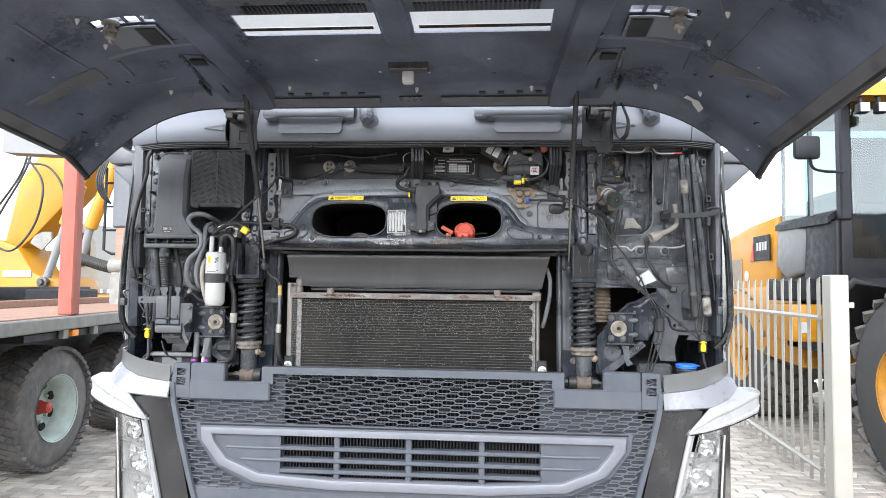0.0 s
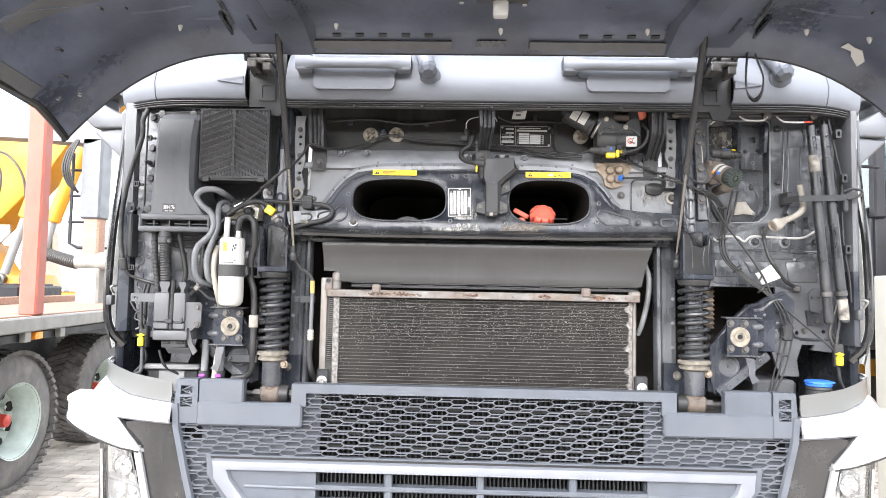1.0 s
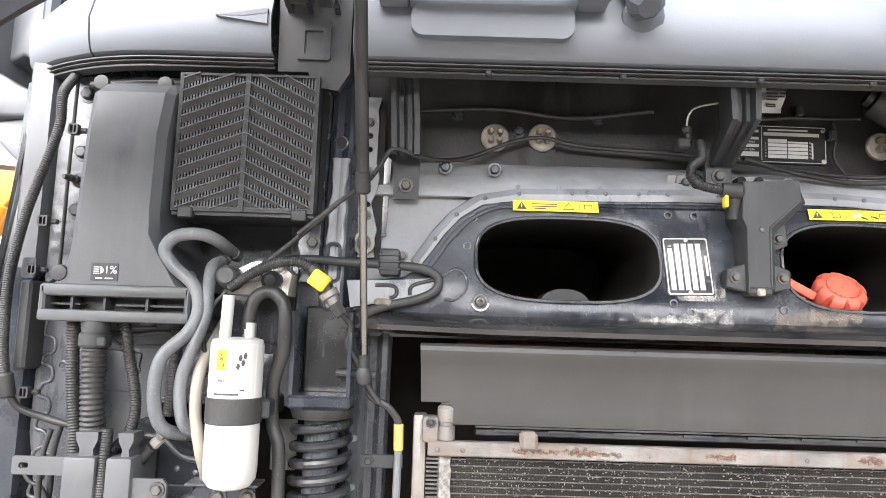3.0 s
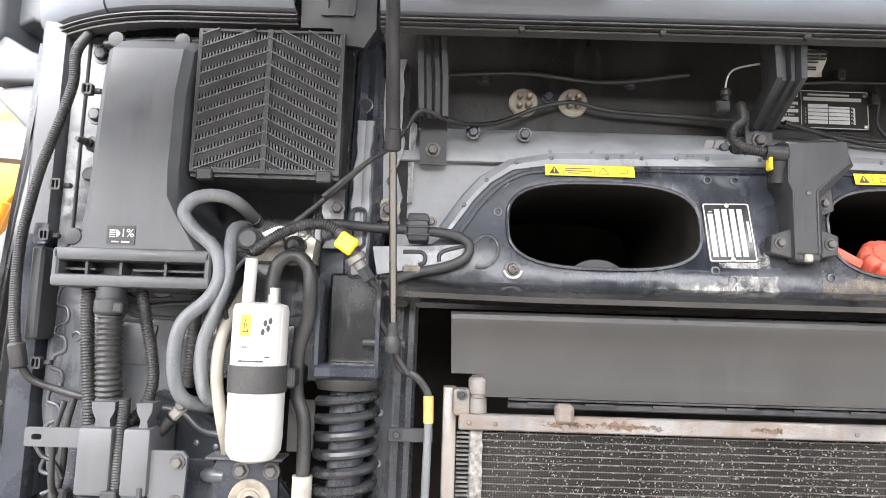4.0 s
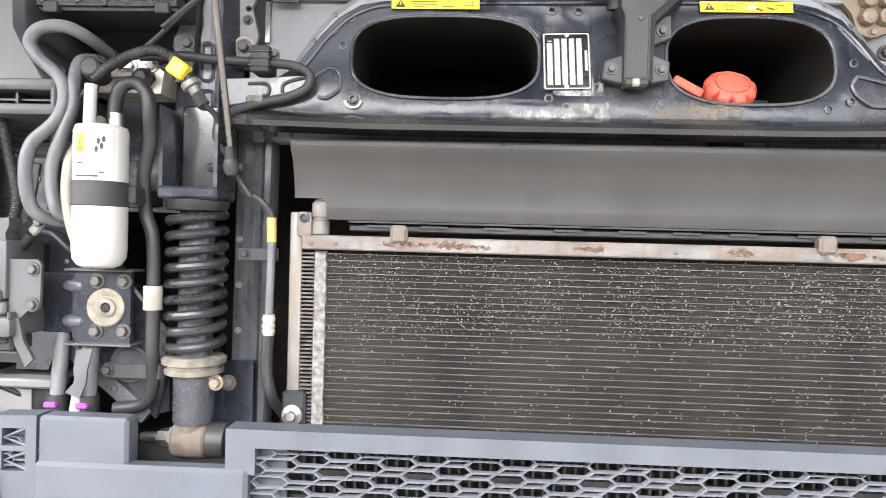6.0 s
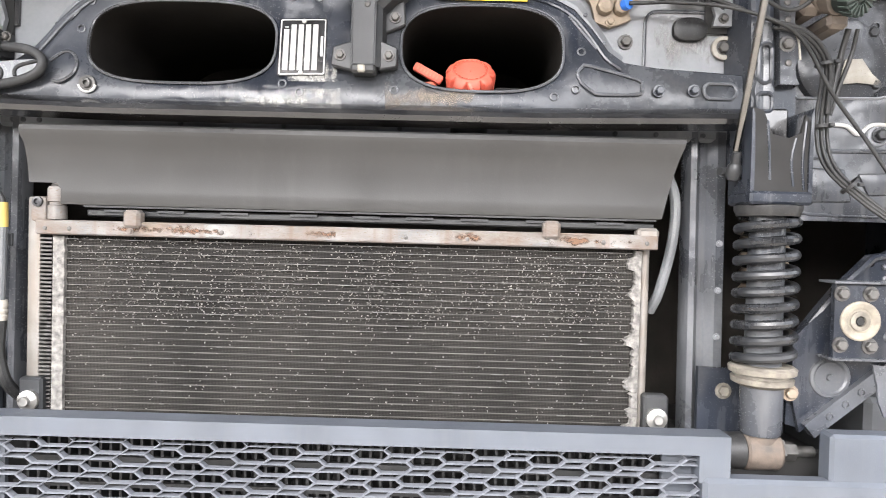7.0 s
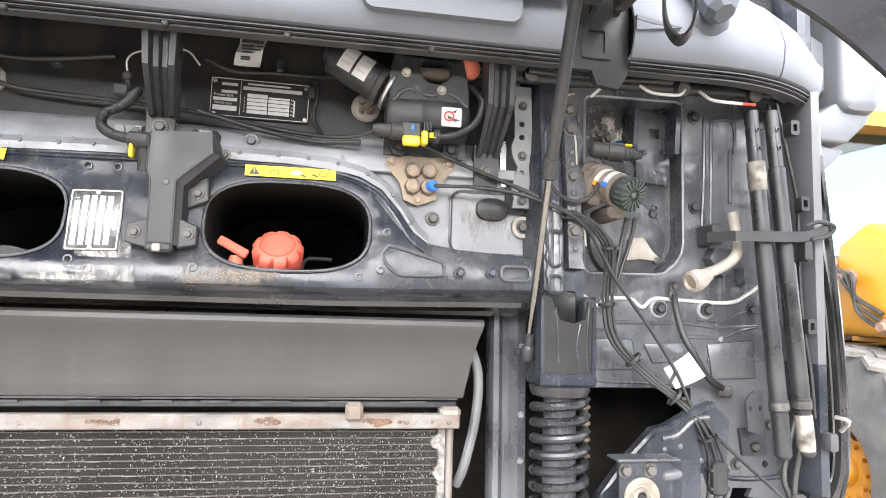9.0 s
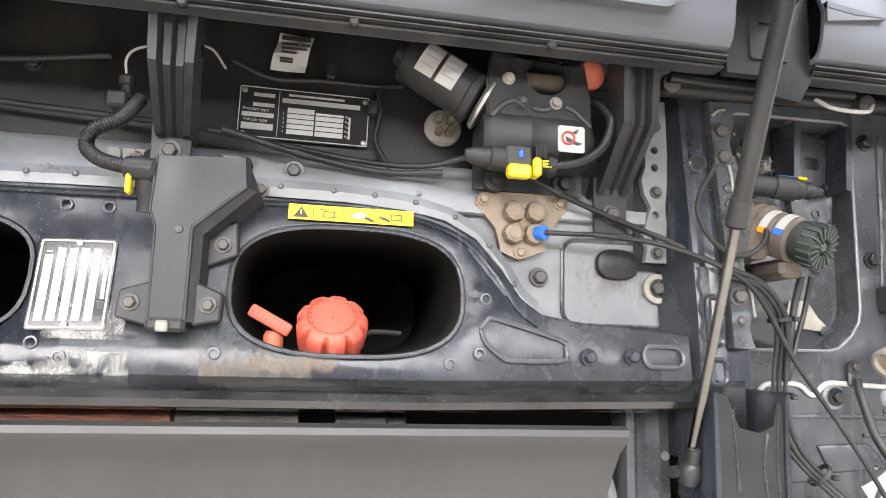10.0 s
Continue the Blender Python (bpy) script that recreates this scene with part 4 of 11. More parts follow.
def flap_strip(name, rows, material, lift=0.004, t=0.004, label="", parent=None):
    """A thin pressed strip lying on the underside: rows of (x, v) pairs."""
    bm = B()
    loft(bm, [[flap_pt(x, v, -lift) for x, v in row] for row in rows])
    thick(bm, t)
    return part(name, bm, material, parent or skin, label)


def flap_line(name, pts, r, material=None, seg=8, n=4):
    bm = B()
    tube(bm, [Vector(flap_pt(x, v, -r * 0.3)) for x, v in pts], r, seg, n)
    return part(name, bm, material or M["hood"], skin)


# rolled edges with a folded flange
for s in (-1, 1):
    flap_line("edge_seal", [(s * 1.27, v) for v in np.linspace(0, 1, 8)], 0.012, M["rubber"], n=2)
    flap_strip("edge_flange", [[(s * 1.232, v), (s * 1.238, v), (s * 1.27, v)] for v in np.linspace(0.18, 0.98, 9)], M["hood_dust"], 0.01)
flap_line("edge_seal", [(x, 0.0) for x in XS[::2]], 0.007, M["rubber"], n=2)
for s in (-1, 1):
    # long box rib
    bm = B()
    rows = []
    for v in np.linspace(0.02, 0.98, 10):
        xc = s * (0.56 + 0.06 * v)
        p = flap_pt(xc, v)
        rows.append([(xc - 0.055, p[1], p[2] + 0.004), (xc - 0.04, p[1], p[2] - 0.026), (xc - 0.03, p[1], p[2] - 0.03), (xc + 0.03, p[1], p[2] - 0.03), (xc + 0.04, p[1], p[2] - 0.026), (xc + 0.055, p[1], p[2] + 0.004)])
    loft(bm, rows)
    thick(bm, 0.004)
    part("long_rib", bm, M["hood"], skin)
    # fine folded bead round the outer corner, and the pressed band below it
    flap_line("pressed_bead", [(s * 1.0, 0.76), (s * 1.005, 0.6), (s * 1.015, 0.45), (s * 1.022, 0.365), (s * 1.035, 0.338), (s * 1.06, 0.34), (s * 1.12, 0.37), (s * 1.205, 0.42)], 0.006, M["paint_mid"])
    flap_line("pressed_bead", [(s * 1.035, 0.74), (s * 1.04, 0.55), (s * 1.045, 0.42), (s * 1.06, 0.395), (s * 1.1, 0.41)], 0.004)
    flap_strip("pressed_band", [[(s * (1.0 + 0.18 * t), 0.40 + 0.035 * t), (s * (1.0 + 0.18 * t), 0.36 + 0.05 * t), (s * (1.005 + 0.18 * t), 0.315 + 0.075 * t)] for t in np.linspace(0, 1, 6)], M["hood_dust"], 0.008)
    flap_line("pressed_bead", [(s * 0.636, 0.45), (s * 0.66, 0.435), (s * 0.8, 0.42), (s * 0.942, 0.415)], 0.013)
    flap_line("pressed_bead", [(s * 0.82, 0.19), (s * 0.9, 0.19), (s * 0.97, 0.22)], 0.008)
    flap_line("pressed_bead", [(s * 0.93, 0.38), (s * 0.94, 0.27)], 0.009)
    flap_line("pressed_bead", [(s * 0.66, 0.12), (s * 0.75, 0.11), (s * 0.84, 0.12)], 0.008)
    # folded frame round the access opening
    flap_line("pressed_bead", [(s * x, v) for x, v in ((0.9, 0.72), (0.912, 0.68), (0.952, 0.6), (0.962, 0.5), (0.945, 0.46), (0.857, 0.462), (0.7, 0.462), (0.64, 0.47))], 0.007, M["paint_mid"])
    # wedge-shaped hinge carrier with folded sides
    bm = B()
    prism(bm, [Vector(flap_pt(s * x, v)) for x, v in ((0.72, 0.36), (0.655, 0.355), (0.6, 0.2), (0.585, 0.03), (0.7, 0.03), (0.735, 0.12))], 0, (0, 0, -0.012))
    hc = part("hinge_carrier", bm, M["hood"], skin, "black wedge-shaped hinge carrier")
    for a, b in (((0.725, 0.36), (0.74, 0.1)), ((0.65, 0.355), (0.58, 0.04))):
        bm = B()
        tube(bm, [Vector(flap_pt(s * x, v, -0.014)) for x, v in (a, ((a[0] + b[0]) / 2, (a[1] + b[1]) / 2), b)], 0.007, 8, 2)
        part("folded_edge", bm, M["paint_mid"], hc)
    bm = B()
    box(bm, min(s * 0.66, s * 0.71), max(s * 0.66, s * 0.71), -0.165 - 0.34, -0.165 - 0.29, 2.288, 2.292, 0.001)
    part("carrier_slot", bm, M["void"], hc)
    # stepped marks beside the carrier
    for v in (0.3, 0.25, 0.2, 0.15):
        flap_strip("pressed_step", [[(s * (0.5 - 0.02 * (v > 0.2)), v), (s * 0.545, v + 0.004)], [(s * (0.5 - 0.02 * (v > 0.2)), v + 0.012), (s * 0.545, v + 0.016)]], M["gloss_black"], 0.004, 0.004)
    flap_strip("pressed_slot", [[(s * 0.944, 0.385), (s * 0.952, 0.382)], [(s * 0.95, 0.295), (s * 0.958, 0.292)]], M["void"], 0.002, 0.002)
    flap_strip("worn_patch", [[(s * 0.97, 0.3), (s * 0.975, 0.236)], [(s * 1.0, 0.32), (s * 1.01, 0.24)], [(s * 1.04, 0.34), (s * 1.045, 0.27)]], M["hood_dust"], 0.003, 0.002)
    # dark pocket with pegs
    flap_strip("dark_pocket", [[(s * 0.885, v), (s * 0.93, v)] for v in np.linspace(0.43, 0.72, 5)], M["black_plastic"], 0.003, 0.002)
    # access plate with a slit above it
    flap_strip("access_plate", [[(s * x, v) for x in (0.7, 0.76, 0.82, 0.875)] for v in (0.45, 0.5, 0.57)], M["panel"], 0.014, 0.004, "grey access plate")
    flap_strip("access_plate", [[(s * x, v) for x in (0.71, 0.74, 0.77)] for v in (0.46, 0.5, 0.56)], M["black_plastic"], 0.02, 0.004)
    for x in (0.74, 0.79, 0.85):
        flap_strip("slit_bar", [[(s * (x - 0.006), v), (s * (x + 0.006), v)] for v in (0.57, 0.615)], M["hood"], 0.002, 0.003)
    p = flap_pt(s * 0.84, 0.6)
    buf = B()
    lathe(buf, (s * 0.835, p[1] + 0.02, p[2] - 0.004), (0, 0, -1), [(0, 0.026), (0.008, 0.026), (0.01, 0.012), (0.02, 0.012), (0.022, 0.02), (0.03, 0.021), (0.032, 0.013), (0.04, 0.013), (0.042, 0.017), (0.05, 0.016), (0.056, 0.008), (0.066, 0.006)], 14)
    part("buffer", buf, M["alu"], skin, "bare metal sprung flap buffer")


def on_flap(name, spots, key, make, material):
    """Small fittings that hang from the underside."""
    repeats(name, skin, [Vector(flap_pt(x, v)) for x, v in spots], key, make, material, d=(0, 0, -1))


on_flap("trim_peg", [(-0.442, 0.081), (0.033, 0.069), (0.452, 0.07), (-0.889, 0.102), (-0.903, 0.638), (-0.911, 0.483), (0.95, 0.631), (0.952, 0.469), (0.885, 0.1), (1.02, 0.16)], "flap_peg", lambda bm: lathe(bm, (0, 0, 0), (0, -1, 0), [(0, 0.0075), (0.008, 0.0075), (0.018, 0.005), (0.024, 0.001)], 8), M["paper"])
on_flap("drain_hole", [(-1.031, 0.284), (-0.986, 0.247), (1.031, 0.284), (0.99, 0.25), (-0.75, 0.2), (0.75, 0.2), (-0.62, 0.41), (0.6, 0.36), (0.68, 0.3), (-1.13, 0.62), (1.14, 0.3), (1.2, 0.2), (-1.2, 0.15), (-1.16, 0.24)], "flap_hole", lambda bm: lathe(bm, (0, 0, 0), (0, -1, 0), [(0, 0.02), (0.003, 0.018), (0.0035, 0.013), (-0.002, 0.012), (-0.002, 0.001)], 14, caps=False), M["gloss_black"])
on_flap("pressed_dimple", [(-0.4, 0.262), (-0.166, 0.254), (0.183, 0.242), (0.422, 0.234), (-0.006, 0.344), (-0.44, 0.345), (-0.36, 0.345), (0.45, 0.34), (0.36, 0.35)], "flap_dimple", lambda bm: lathe(bm, (0, 0, 0), (0, -1, 0), [(0, 0.026), (0.004, 0.02), (0.006, 0.01), (0.0062, 0.001)], 14), M["hood"])
on_flap("screw", [(-1.24, 0.1), (-1.2, 0.06), (1.24, 0.1), (1.22, 0.05), (-0.52, 0.3), (0.53, 0.3), (-0.08, 0.2), (0.09, 0.19), (0.02, 0.44), (0.02, 0.53), (-0.65, 0.25), (0.7, 0.24), (-0.28, 0.3), (0.3, 0.29), (-1.1, 0.46), (1.1, 0.46), (0.62, 0.15), (-0.6, 0.16)], "flap_screw", lambda bm: bolt(bm, (0, 0, 0), (0, -1, 0), 0.008, 0.007), M["steel"])
# middle spine between the intakes
bm = B()
rows = []
for v in (0.42, 0.45, 0.6, 0.8, 0.98):
    p = flap_pt(0.02, v)
    w = 0.03 if v < 0.43 else 0.045
    rows.append([(0.02 - w, p[1], p[2] + 0.002), (0.02 - w * 0.8, p[1], p[2] - 0.016), (0.02 + w * 0.8, p[1], p[2] - 0.016), (0.02 + w, p[1], p[2] + 0.002)])
loft(bm, rows)
thick(bm, 0.004)
part("spine", bm, M["hood"], skin)
for x0, x1 in ((-0.47, -0.05), (0.09, 0.5)):
    flap_line("pressed_bead", [(x0, 0.435), ((x0 + x1) / 2, 0.435), (x1, 0.435)], 0.005, M["paint_mid"], n=1)
    flap_strip("intake_lip", [[(x, v) for x in np.linspace(x0, x1, 6)] for v in (0.492, 0.511)], M["gloss_black"], 0.0, 0.002)
for x0, x1 in ((-0.4, -0.05), (0.095, 0.44)):
    flap_strip("louvre_inlay", [[(x, v) for x in np.linspace(x0, x1, 6)] for v in (0.612, 0.655)], M["panel"], 0.001, 0.002)
    bm = B()
    for i in range(27):
        x = x0 + (x1 - x0) * i / 26
        p0, p1 = flap_pt(x, 0.61), flap_pt(x, 0.66)
        box(bm, x - 0.0035, x + 0.0035, p1[1], p0[1], p0[2] - 0.012, p1[2])
    part("louvre", bm, M["black_plastic"], skin, kind="stuff")
# upper frame past the louvre
for x0, x1 in ((-0.48, -0.03), (0.07, 0.52)):
    flap_strip("upper_frame", [[(x, v) for x in np.linspace(x0, x1, 6)] for v in (0.675, 0.72)], M["paint_mid"], 0.014, 0.006)
# notched ridges near the hinge edge
for x0, x1 in ((-0.528, -0.108), (0.119, 0.547)):
    flap_strip("ridge", [[(x, 0.022 + 0.006 * math.sin(x * 60)) for x in np.linspace(x0, x1, 20)], [(x, 0.046) for x in np.linspace(x0, x1, 20)]], M["hood_dust"], 0.014, 0.008)
    for k in range(5):
        x = x0 + (x1 - x0) * (0.2 + 0.16 * k)
        flap_strip("ridge_clip", [[(x - 0.012, v), (x + 0.012, v)] for v in (0.05, 0.058)], M["black_plastic"], 0.006, 0.008)
flap_strip("ridge", [[(x, v) for x in np.linspace(-0.035, 0.05, 4)] for v in (0.03, 0.046)], M["paint_mid"], 0.012, 0.006)
for v, x0, x1 in ((0.2, -0.52, -0.2), (0.2, 0.15, 0.5), (0.13, -0.1, 0.1), (0.3, -0.5, -0.1), (0.29, 0.12, 0.52)):
    flap_line("pressed_bead", [(x0, v), ((x0 + x1) / 2, v - 0.004), (x1, v)], 0.006, n=2)
# pale lens-shaped marks on the underside
for x0, x1, v, w in ((-0.06, -0.035, 0.345, 0.006), (-0.03, 0.035, 0.347, 0.014), (0.045, 0.08, 0.34, 0.006), (-0.53, -0.46, 0.357, 0.004), (-0.42, -0.385, 0.354, 0.008), (0.3, 0.37, 0.34, 0.01), (0.41, 0.5, 0.36, 0.012), (0.28, 0.31, 0.27, 0.012)):
    flap_strip("rubbed_mark", [[(x, v - w * math.sin(math.pi * k)), (x, v + w * math.sin(math.pi * k) + 0.001)] for k, x in ((0.0, x0), (0.2, x0 * 0.8 + x1 * 0.2), (0.5, (x0 + x1) / 2), (0.75, x0 * 0.25 + x1 * 0.75), (1.0, x1))], M["hood_dust"], 0.002, 0.001)
# latch
bm = B()
p = flap_pt(0.0, 0.255)
box(bm, -0.04, 0.095, p[1] - 0.022, p[1] + 0.022, p[2] - 0.03, p[2], 0.003)
la = part("latch_bracket", bm, M["dirty_steel"], skin)
bm = B()
box(bm, 0.003, 0.043, p[1] + 0.0, p[1] + 0.03, p[2] - 0.07, p[2] - 0.02, 0.008, seg=2)
part("striker", bm, M["paper"], la, "pale plastic striker")
# strap loop that hangs down
bm = B()
pts = [Vector((x, -0.165, z)) for x, z in ((0.766, 2.25), (0.758, 2.18), (0.76, 2.115), (0.782, 2.088), (0.806, 2.11), (0.812, 2.16), (0.795, 2.21), (0.785, 2.25))]
P = smooth_path(pts, 5)
rows = [[(a.x - 0.008, a.y - 0.016, a.z), (a.x + 0.008, a.y + 0.016, a.z)] for a in P]
loft(bm, rows)
thick(bm, 0.004)
part("pull_strap", bm, M["rubber"], flap, "black rubber pull strap hanging in a loop")
# pressed panel outlines near the side edges
for s in (-1, 1):
    flap_line("pressed_bead", [(s * x, v) for x, v in ((1.033, 0.72), (1.028, 0.567), (1.018, 0.4), (1.025, 0.345), (1.05, 0.335), (1.13, 0.41), (1.2, 0.44))], 0.009, n=4)
# torn sticker
bm = B()
prism(bm, [Vector(flap_pt(x, v, -0.014)) for x, v in ((0.985, 0.088), (0.99, 0.115), (1.012, 0.108), (1.03, 0.112), (1.055, 0.08), (1.045, 0.06), (1.02, 0.075), (1.012, 0.09))], 0, (0, 0, -0.002))
part("torn_sticker", bm, M["paper"], flap, "torn pale paper sticker")
# hinge leaves that carry the flap
for x in (-0.758, -0.68, 0.677, 0.755):
    bm = B()
    prism(bm, [(x, -0.02, 2.2), (x, -0.1, 2.235), (x, -0.32, 2.27), (x, -0.32, 2.31), (x, -0.1, 2.3), (x, -0.02, 2.27)], 0, (0.008, 0, 0))
    part("hinge_arm", bm, M["paint"], flap)

# gas struts that hold the flap
for s in (-1, 1):
    lo, mid, hi = Vector((s * (0.607 if s < 0 else 0.616), 0.0 if s < 0 else 0.03, 1.615)), Vector((s * 0.611, -0.087, 1.895)), Vector((s * 0.613, -0.238, 2.25))
    th = thing("gas_strut", "black gas strut with a polished rod holding the flap", "gas strut", lo, group="flap gas struts")
    bm = B()
    cyl(bm, mid, hi, 0.0098, 16, bev=0.002)
    cy = part("cylinder", bm, M["black_plastic"], th)
    bm = B()
    d = (hi - mid).normalized()
    cyl(bm, mid - d * 0.012, mid + d * 0.022, 0.0115, 16, bev=0.003)
    part("end_collar", bm, M["black_plastic"], cy)
    bm = B()
    cyl(bm, lo + (mid - lo).normalized() * 0.03, mid, 0.0055, 14)
    part("rod", bm, M["chrome"], th, "polished steel rod")
    bm = B()
    lathe(bm, lo + Vector((0, 0, -0.014)), (mid - lo).normalized(), [(0, 0.006), (0.003, 0.0105), (0.014, 0.0125), (0.024, 0.0105), (0.028, 0.0075), (0.046, 0.0068)], 14)
    cyl(bm, lo + Vector((-0.02 * s, 0, 0)), lo + Vector((0.045 * s, 0.02, 0)), 0.007, 10)
    part("ball_joint", bm, M["dark_plastic"], th)

# ---- lower grille ----
grille = thing("lower_grille", "grey plastic lower grille with honeycomb mesh and silver frame", "grille", (0, 0, 0.7))
YG = -0.055


def hexmesh(bm, cx0, cz0, w, y0, y1, keep):
    """Stretched hexagons in slanting chains, with a slanted four-sided cell between neighbours."""
    hw, th, hh = 0.0292, 0.0190, 0.0088
    p, q = (-hw - th, -hh), (0.0337, -2 * hh)
    cells = ([(hw, 0), (th, hh), (-th, hh), (-hw, 0), (-th, -hh), (th, -hh)],
             [(hw, 0), (th, -hh), (q[0] - p[0] - hw, -hh), (q[0] - p[0] - th, 0)])
    for i in range(-60, 61):
        for j in range(-60, 61):
            cx, cz = cx0 + i * p[0] + j * q[0], cz0 + i * p[1] + j * q[1]
            for cell in cells:
                mx, mz = sum(c[0] for c in cell) / len(cell), sum(c[1] for c in cell) / len(cell)
                if not keep(cx + mx, cz + mz):
                    continue
                hx, hz = max(abs(c[0] - mx) for c in cell), max(abs(c[1] - mz) for c in cell)

                def ring(d, y):
                    kx, kz = 1 - 1.7 * d / hx, 1 - d / hz
                    return [bm.verts.new((cx + mx + (x - mx) * kx, y, cz + mz + (z - mz) * kz)) for x, z in cell]

                A, C, D, E = ring(0.0, y0 + 0.0012), ring(w * 0.5, y0), ring(w, y0 + 0.0015), ring(w, y1)
                bridge(bm, A, C)
                bridge(bm, C, D)
                bridge(bm, D, E)
    return bm


def frame_edge(z):
    """Half width of the silver frame at a height."""
    return float(np.interp(z, (0.70, 0.755, 0.775, 0.84, 0.93, 0.985, 0.9851), (0.0, 0.3, 0.6, 0.745, 0.815, 0.82, 0.0)))


def in_mesh(x, z):
    if not (0.66 < z < 1.186):
        return False
    if abs(x) > 0.945 - 0.12 * max(0, (1.09 - z) / 0.4):
        return False
    if 0.56 < abs(x) < 0.885 and z > 1.083:
        return False
    if z < 1.004 and abs(x) < frame_edge(min(0.985, z + 0.03)) + 0.012:
        return False
    return z > 0.74 or abs(x) > 0.52


bm = B()
hexmesh(bm, 0.0, 0.9, 0.0012, YG, YG + 0.012, in_mesh)
part("honeycomb_mesh", bm, M["bezel"], grille, "grey plastic honeycomb mesh", kind="stuff", sharp=20)
# closed backing behind the outer mesh
for s in (-1, 1):
    bm = B()
    plate(bm, [(s * 0.5, 1.2), (s * 0.583, 1.2), (s * 0.583, 1.09), (s * 0.878, 1.09), (s * 0.878, 1.2), (s * 0.93, 1.2), (s * 0.945, 1.05), (s * 0.83, 0.6), (s * 0.5, 0.6)], [round_rect(s*0.90-0.03, s*0.90+0.03, 1.035, 1.075, 0.006)], YG + 0.026, YG + 0.034)
    part("closed_backing", bm, M["grille"], grille)
# top rail
bm = B()
plate(bm, [(-0.585, 1.218), (0.59, 1.218), (0.59, 1.15), (0.545, 1.15), (0.545, 1.19), (-0.54, 1.19), (-0.54, 1.15), (-0.585, 1.15)], [], YG - 0.006, YG + 0.035)
part("top_rail", bm, M["grille"], grille)
for s in (-1, 1):
    # pads each side of the strut notch
    bm = B()
    box(bm, s * 0.735, s * 0.875, YG - 0.006, YG + 0.03, 1.085, 1.226, 0.005)
    part("upper_pad", bm, M["grille"], grille)
    bm = B()
    box(bm, s * 0.55, s * 0.878, YG - 0.012, YG + 0.02, 1.085, 1.158, 0.006)
    part("lower_pad", bm, M["grille"], grille)
    # corner piece with a zigzag cut-out
    bm = B()
    plate(bm, [(s * 0.878, 1.226), (s * 0.945, 1.224), (s * 0.955, 1.09), (s * 0.878, 1.09)], [[(s * 0.895, 1.205), (s * 0.932, 1.205), (s * 0.932, 1.178), (s * 0.895, 1.178)], [(s * 0.895, 1.17), (s * 0.932, 1.17), (s * 0.932, 1.14), (s * 0.895, 1.14)]], YG - 0.004, YG + 0.03)
    cp = part("corner_piece", bm, M["grille"], grille)
    bm = B()
    tube(bm, [(s * 0.895, YG, 1.205), (s * 0.93, YG, 1.19), (s * 0.895, YG, 1.178)], 0.003, 6, 1)
    tube(bm, [(s * 0.895, YG, 1.168), (s * 0.93, YG, 1.155), (s * 0.895, YG, 1.142)], 0.003, 6, 1)
    part("zigzag_web", bm, M["grille"], cp)
    # outer border strip
    bm = B()
    loft(bm, [[(s * (x + dx), YG + dy, z) for dx, dy in ((-0.006, 0.0), (-0.002, -0.01), (0.016, -0.01), (0.022, 0.02))] for x, z in ((0.94, 1.15), (0.935, 1.08), (0.905, 0.95), (0.86, 0.78), (0.83, 0.68))])
    thick(bm, 0.006)
    part("border", bm, M["grille"], grille)
# silver frame
FO = [(-0.82, 0.985), (0.82, 0.985), (0.815, 0.93), (0.745, 0.84), (0.6, 0.775), (0.3, 0.755), (-0.3, 0.755), (-0.6, 0.775), (-0.745, 0.84), (-0.815, 0.93)]
FI = [(-0.77, 0.955), (0.77, 0.955), (0.762, 0.93), (0.71, 0.865), (0.58, 0.812), (0.3, 0.795), (-0.3, 0.795), (-0.58, 0.812), (-0.71, 0.865), (-0.762, 0.93)]
bm = B()
plate(bm, [(x * 1.03, 0.985 + (z - 0.985) * 1.12 + 0.012) for x, z in FO], [FO], YG - 0.002, YG + 0.02)
part("frame_surround", bm, M["grille"], grille)
bm = B()
box(bm, -0.83, 0.83, YG - 0.003, YG + 0.01, 0.986, 0.992)
part("surround_gap", bm, M["void"], grille)
bm = B()
plate(bm, FO, [FI], YG - 0.026, YG + 0.02)
bmesh.ops.bevel(bm, geom=[e for e in bm.edges if all(v.co.y < YG - 0.02 for v in e.verts) and e.calc_face_angle(0) > 0.8], offset=0.01, segments=2, affect="EDGES", profile=0.5)
part("silver_frame", bm, M["bezel"], grille, "silver-grey painted frame", sharp=40)
for s in (-1, 1):
    bm = B()
    plate(bm, [(s * 0.502, 0.957), (s * 0.77, 0.957), (s * 0.762, 0.93), (s * 0.71, 0.862), (s * 0.58, 0.81), (s * 0.502, 0.8)], [], YG - 0.006, YG + 0.01)
    cheek = part("blank_cheek", bm, M["grille"], grille)
    for k, z in enumerate((0.905, 0.86)):
        bm = B()
        tube(bm, [(s * 0.5, YG - 0.004, z), (s * 0.6, YG - 0.005, z), (s * (0.72 - 0.06 * k), YG - 0.001, z)], 0.007, 8, 3)
        part("moulded_line", bm, M["grille"], cheek)
for z in (0.907, 0.862, 0.82):
    bm = B()
    box(bm, -0.505, 0.505, YG - 0.012, YG + 0.03, z - 0.008, z + 0.008, 0.004)
    part("cross_bar", bm, M["grille"], grille)
for x in (-0.28, 0.0, 0.28):
    bm = B()
    box(bm, x - 0.012, x + 0.012, YG - 0.008, YG + 0.03, 0.79, 0.96, 0.004)
    part("upright_bar", bm, M["grille"], grille)
bm = B()
for i in range(80):
    x = -0.5 + i / 79.0
    box(bm, x - 0.0022, x + 0.0022, YG + 0.035, YG + 0.06, 0.79, 0.96)
part("inner_slats", bm, M["dark_plastic"], grille, kind="stuff")
# black sheet stands in for the dark depth behind the grille
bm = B()
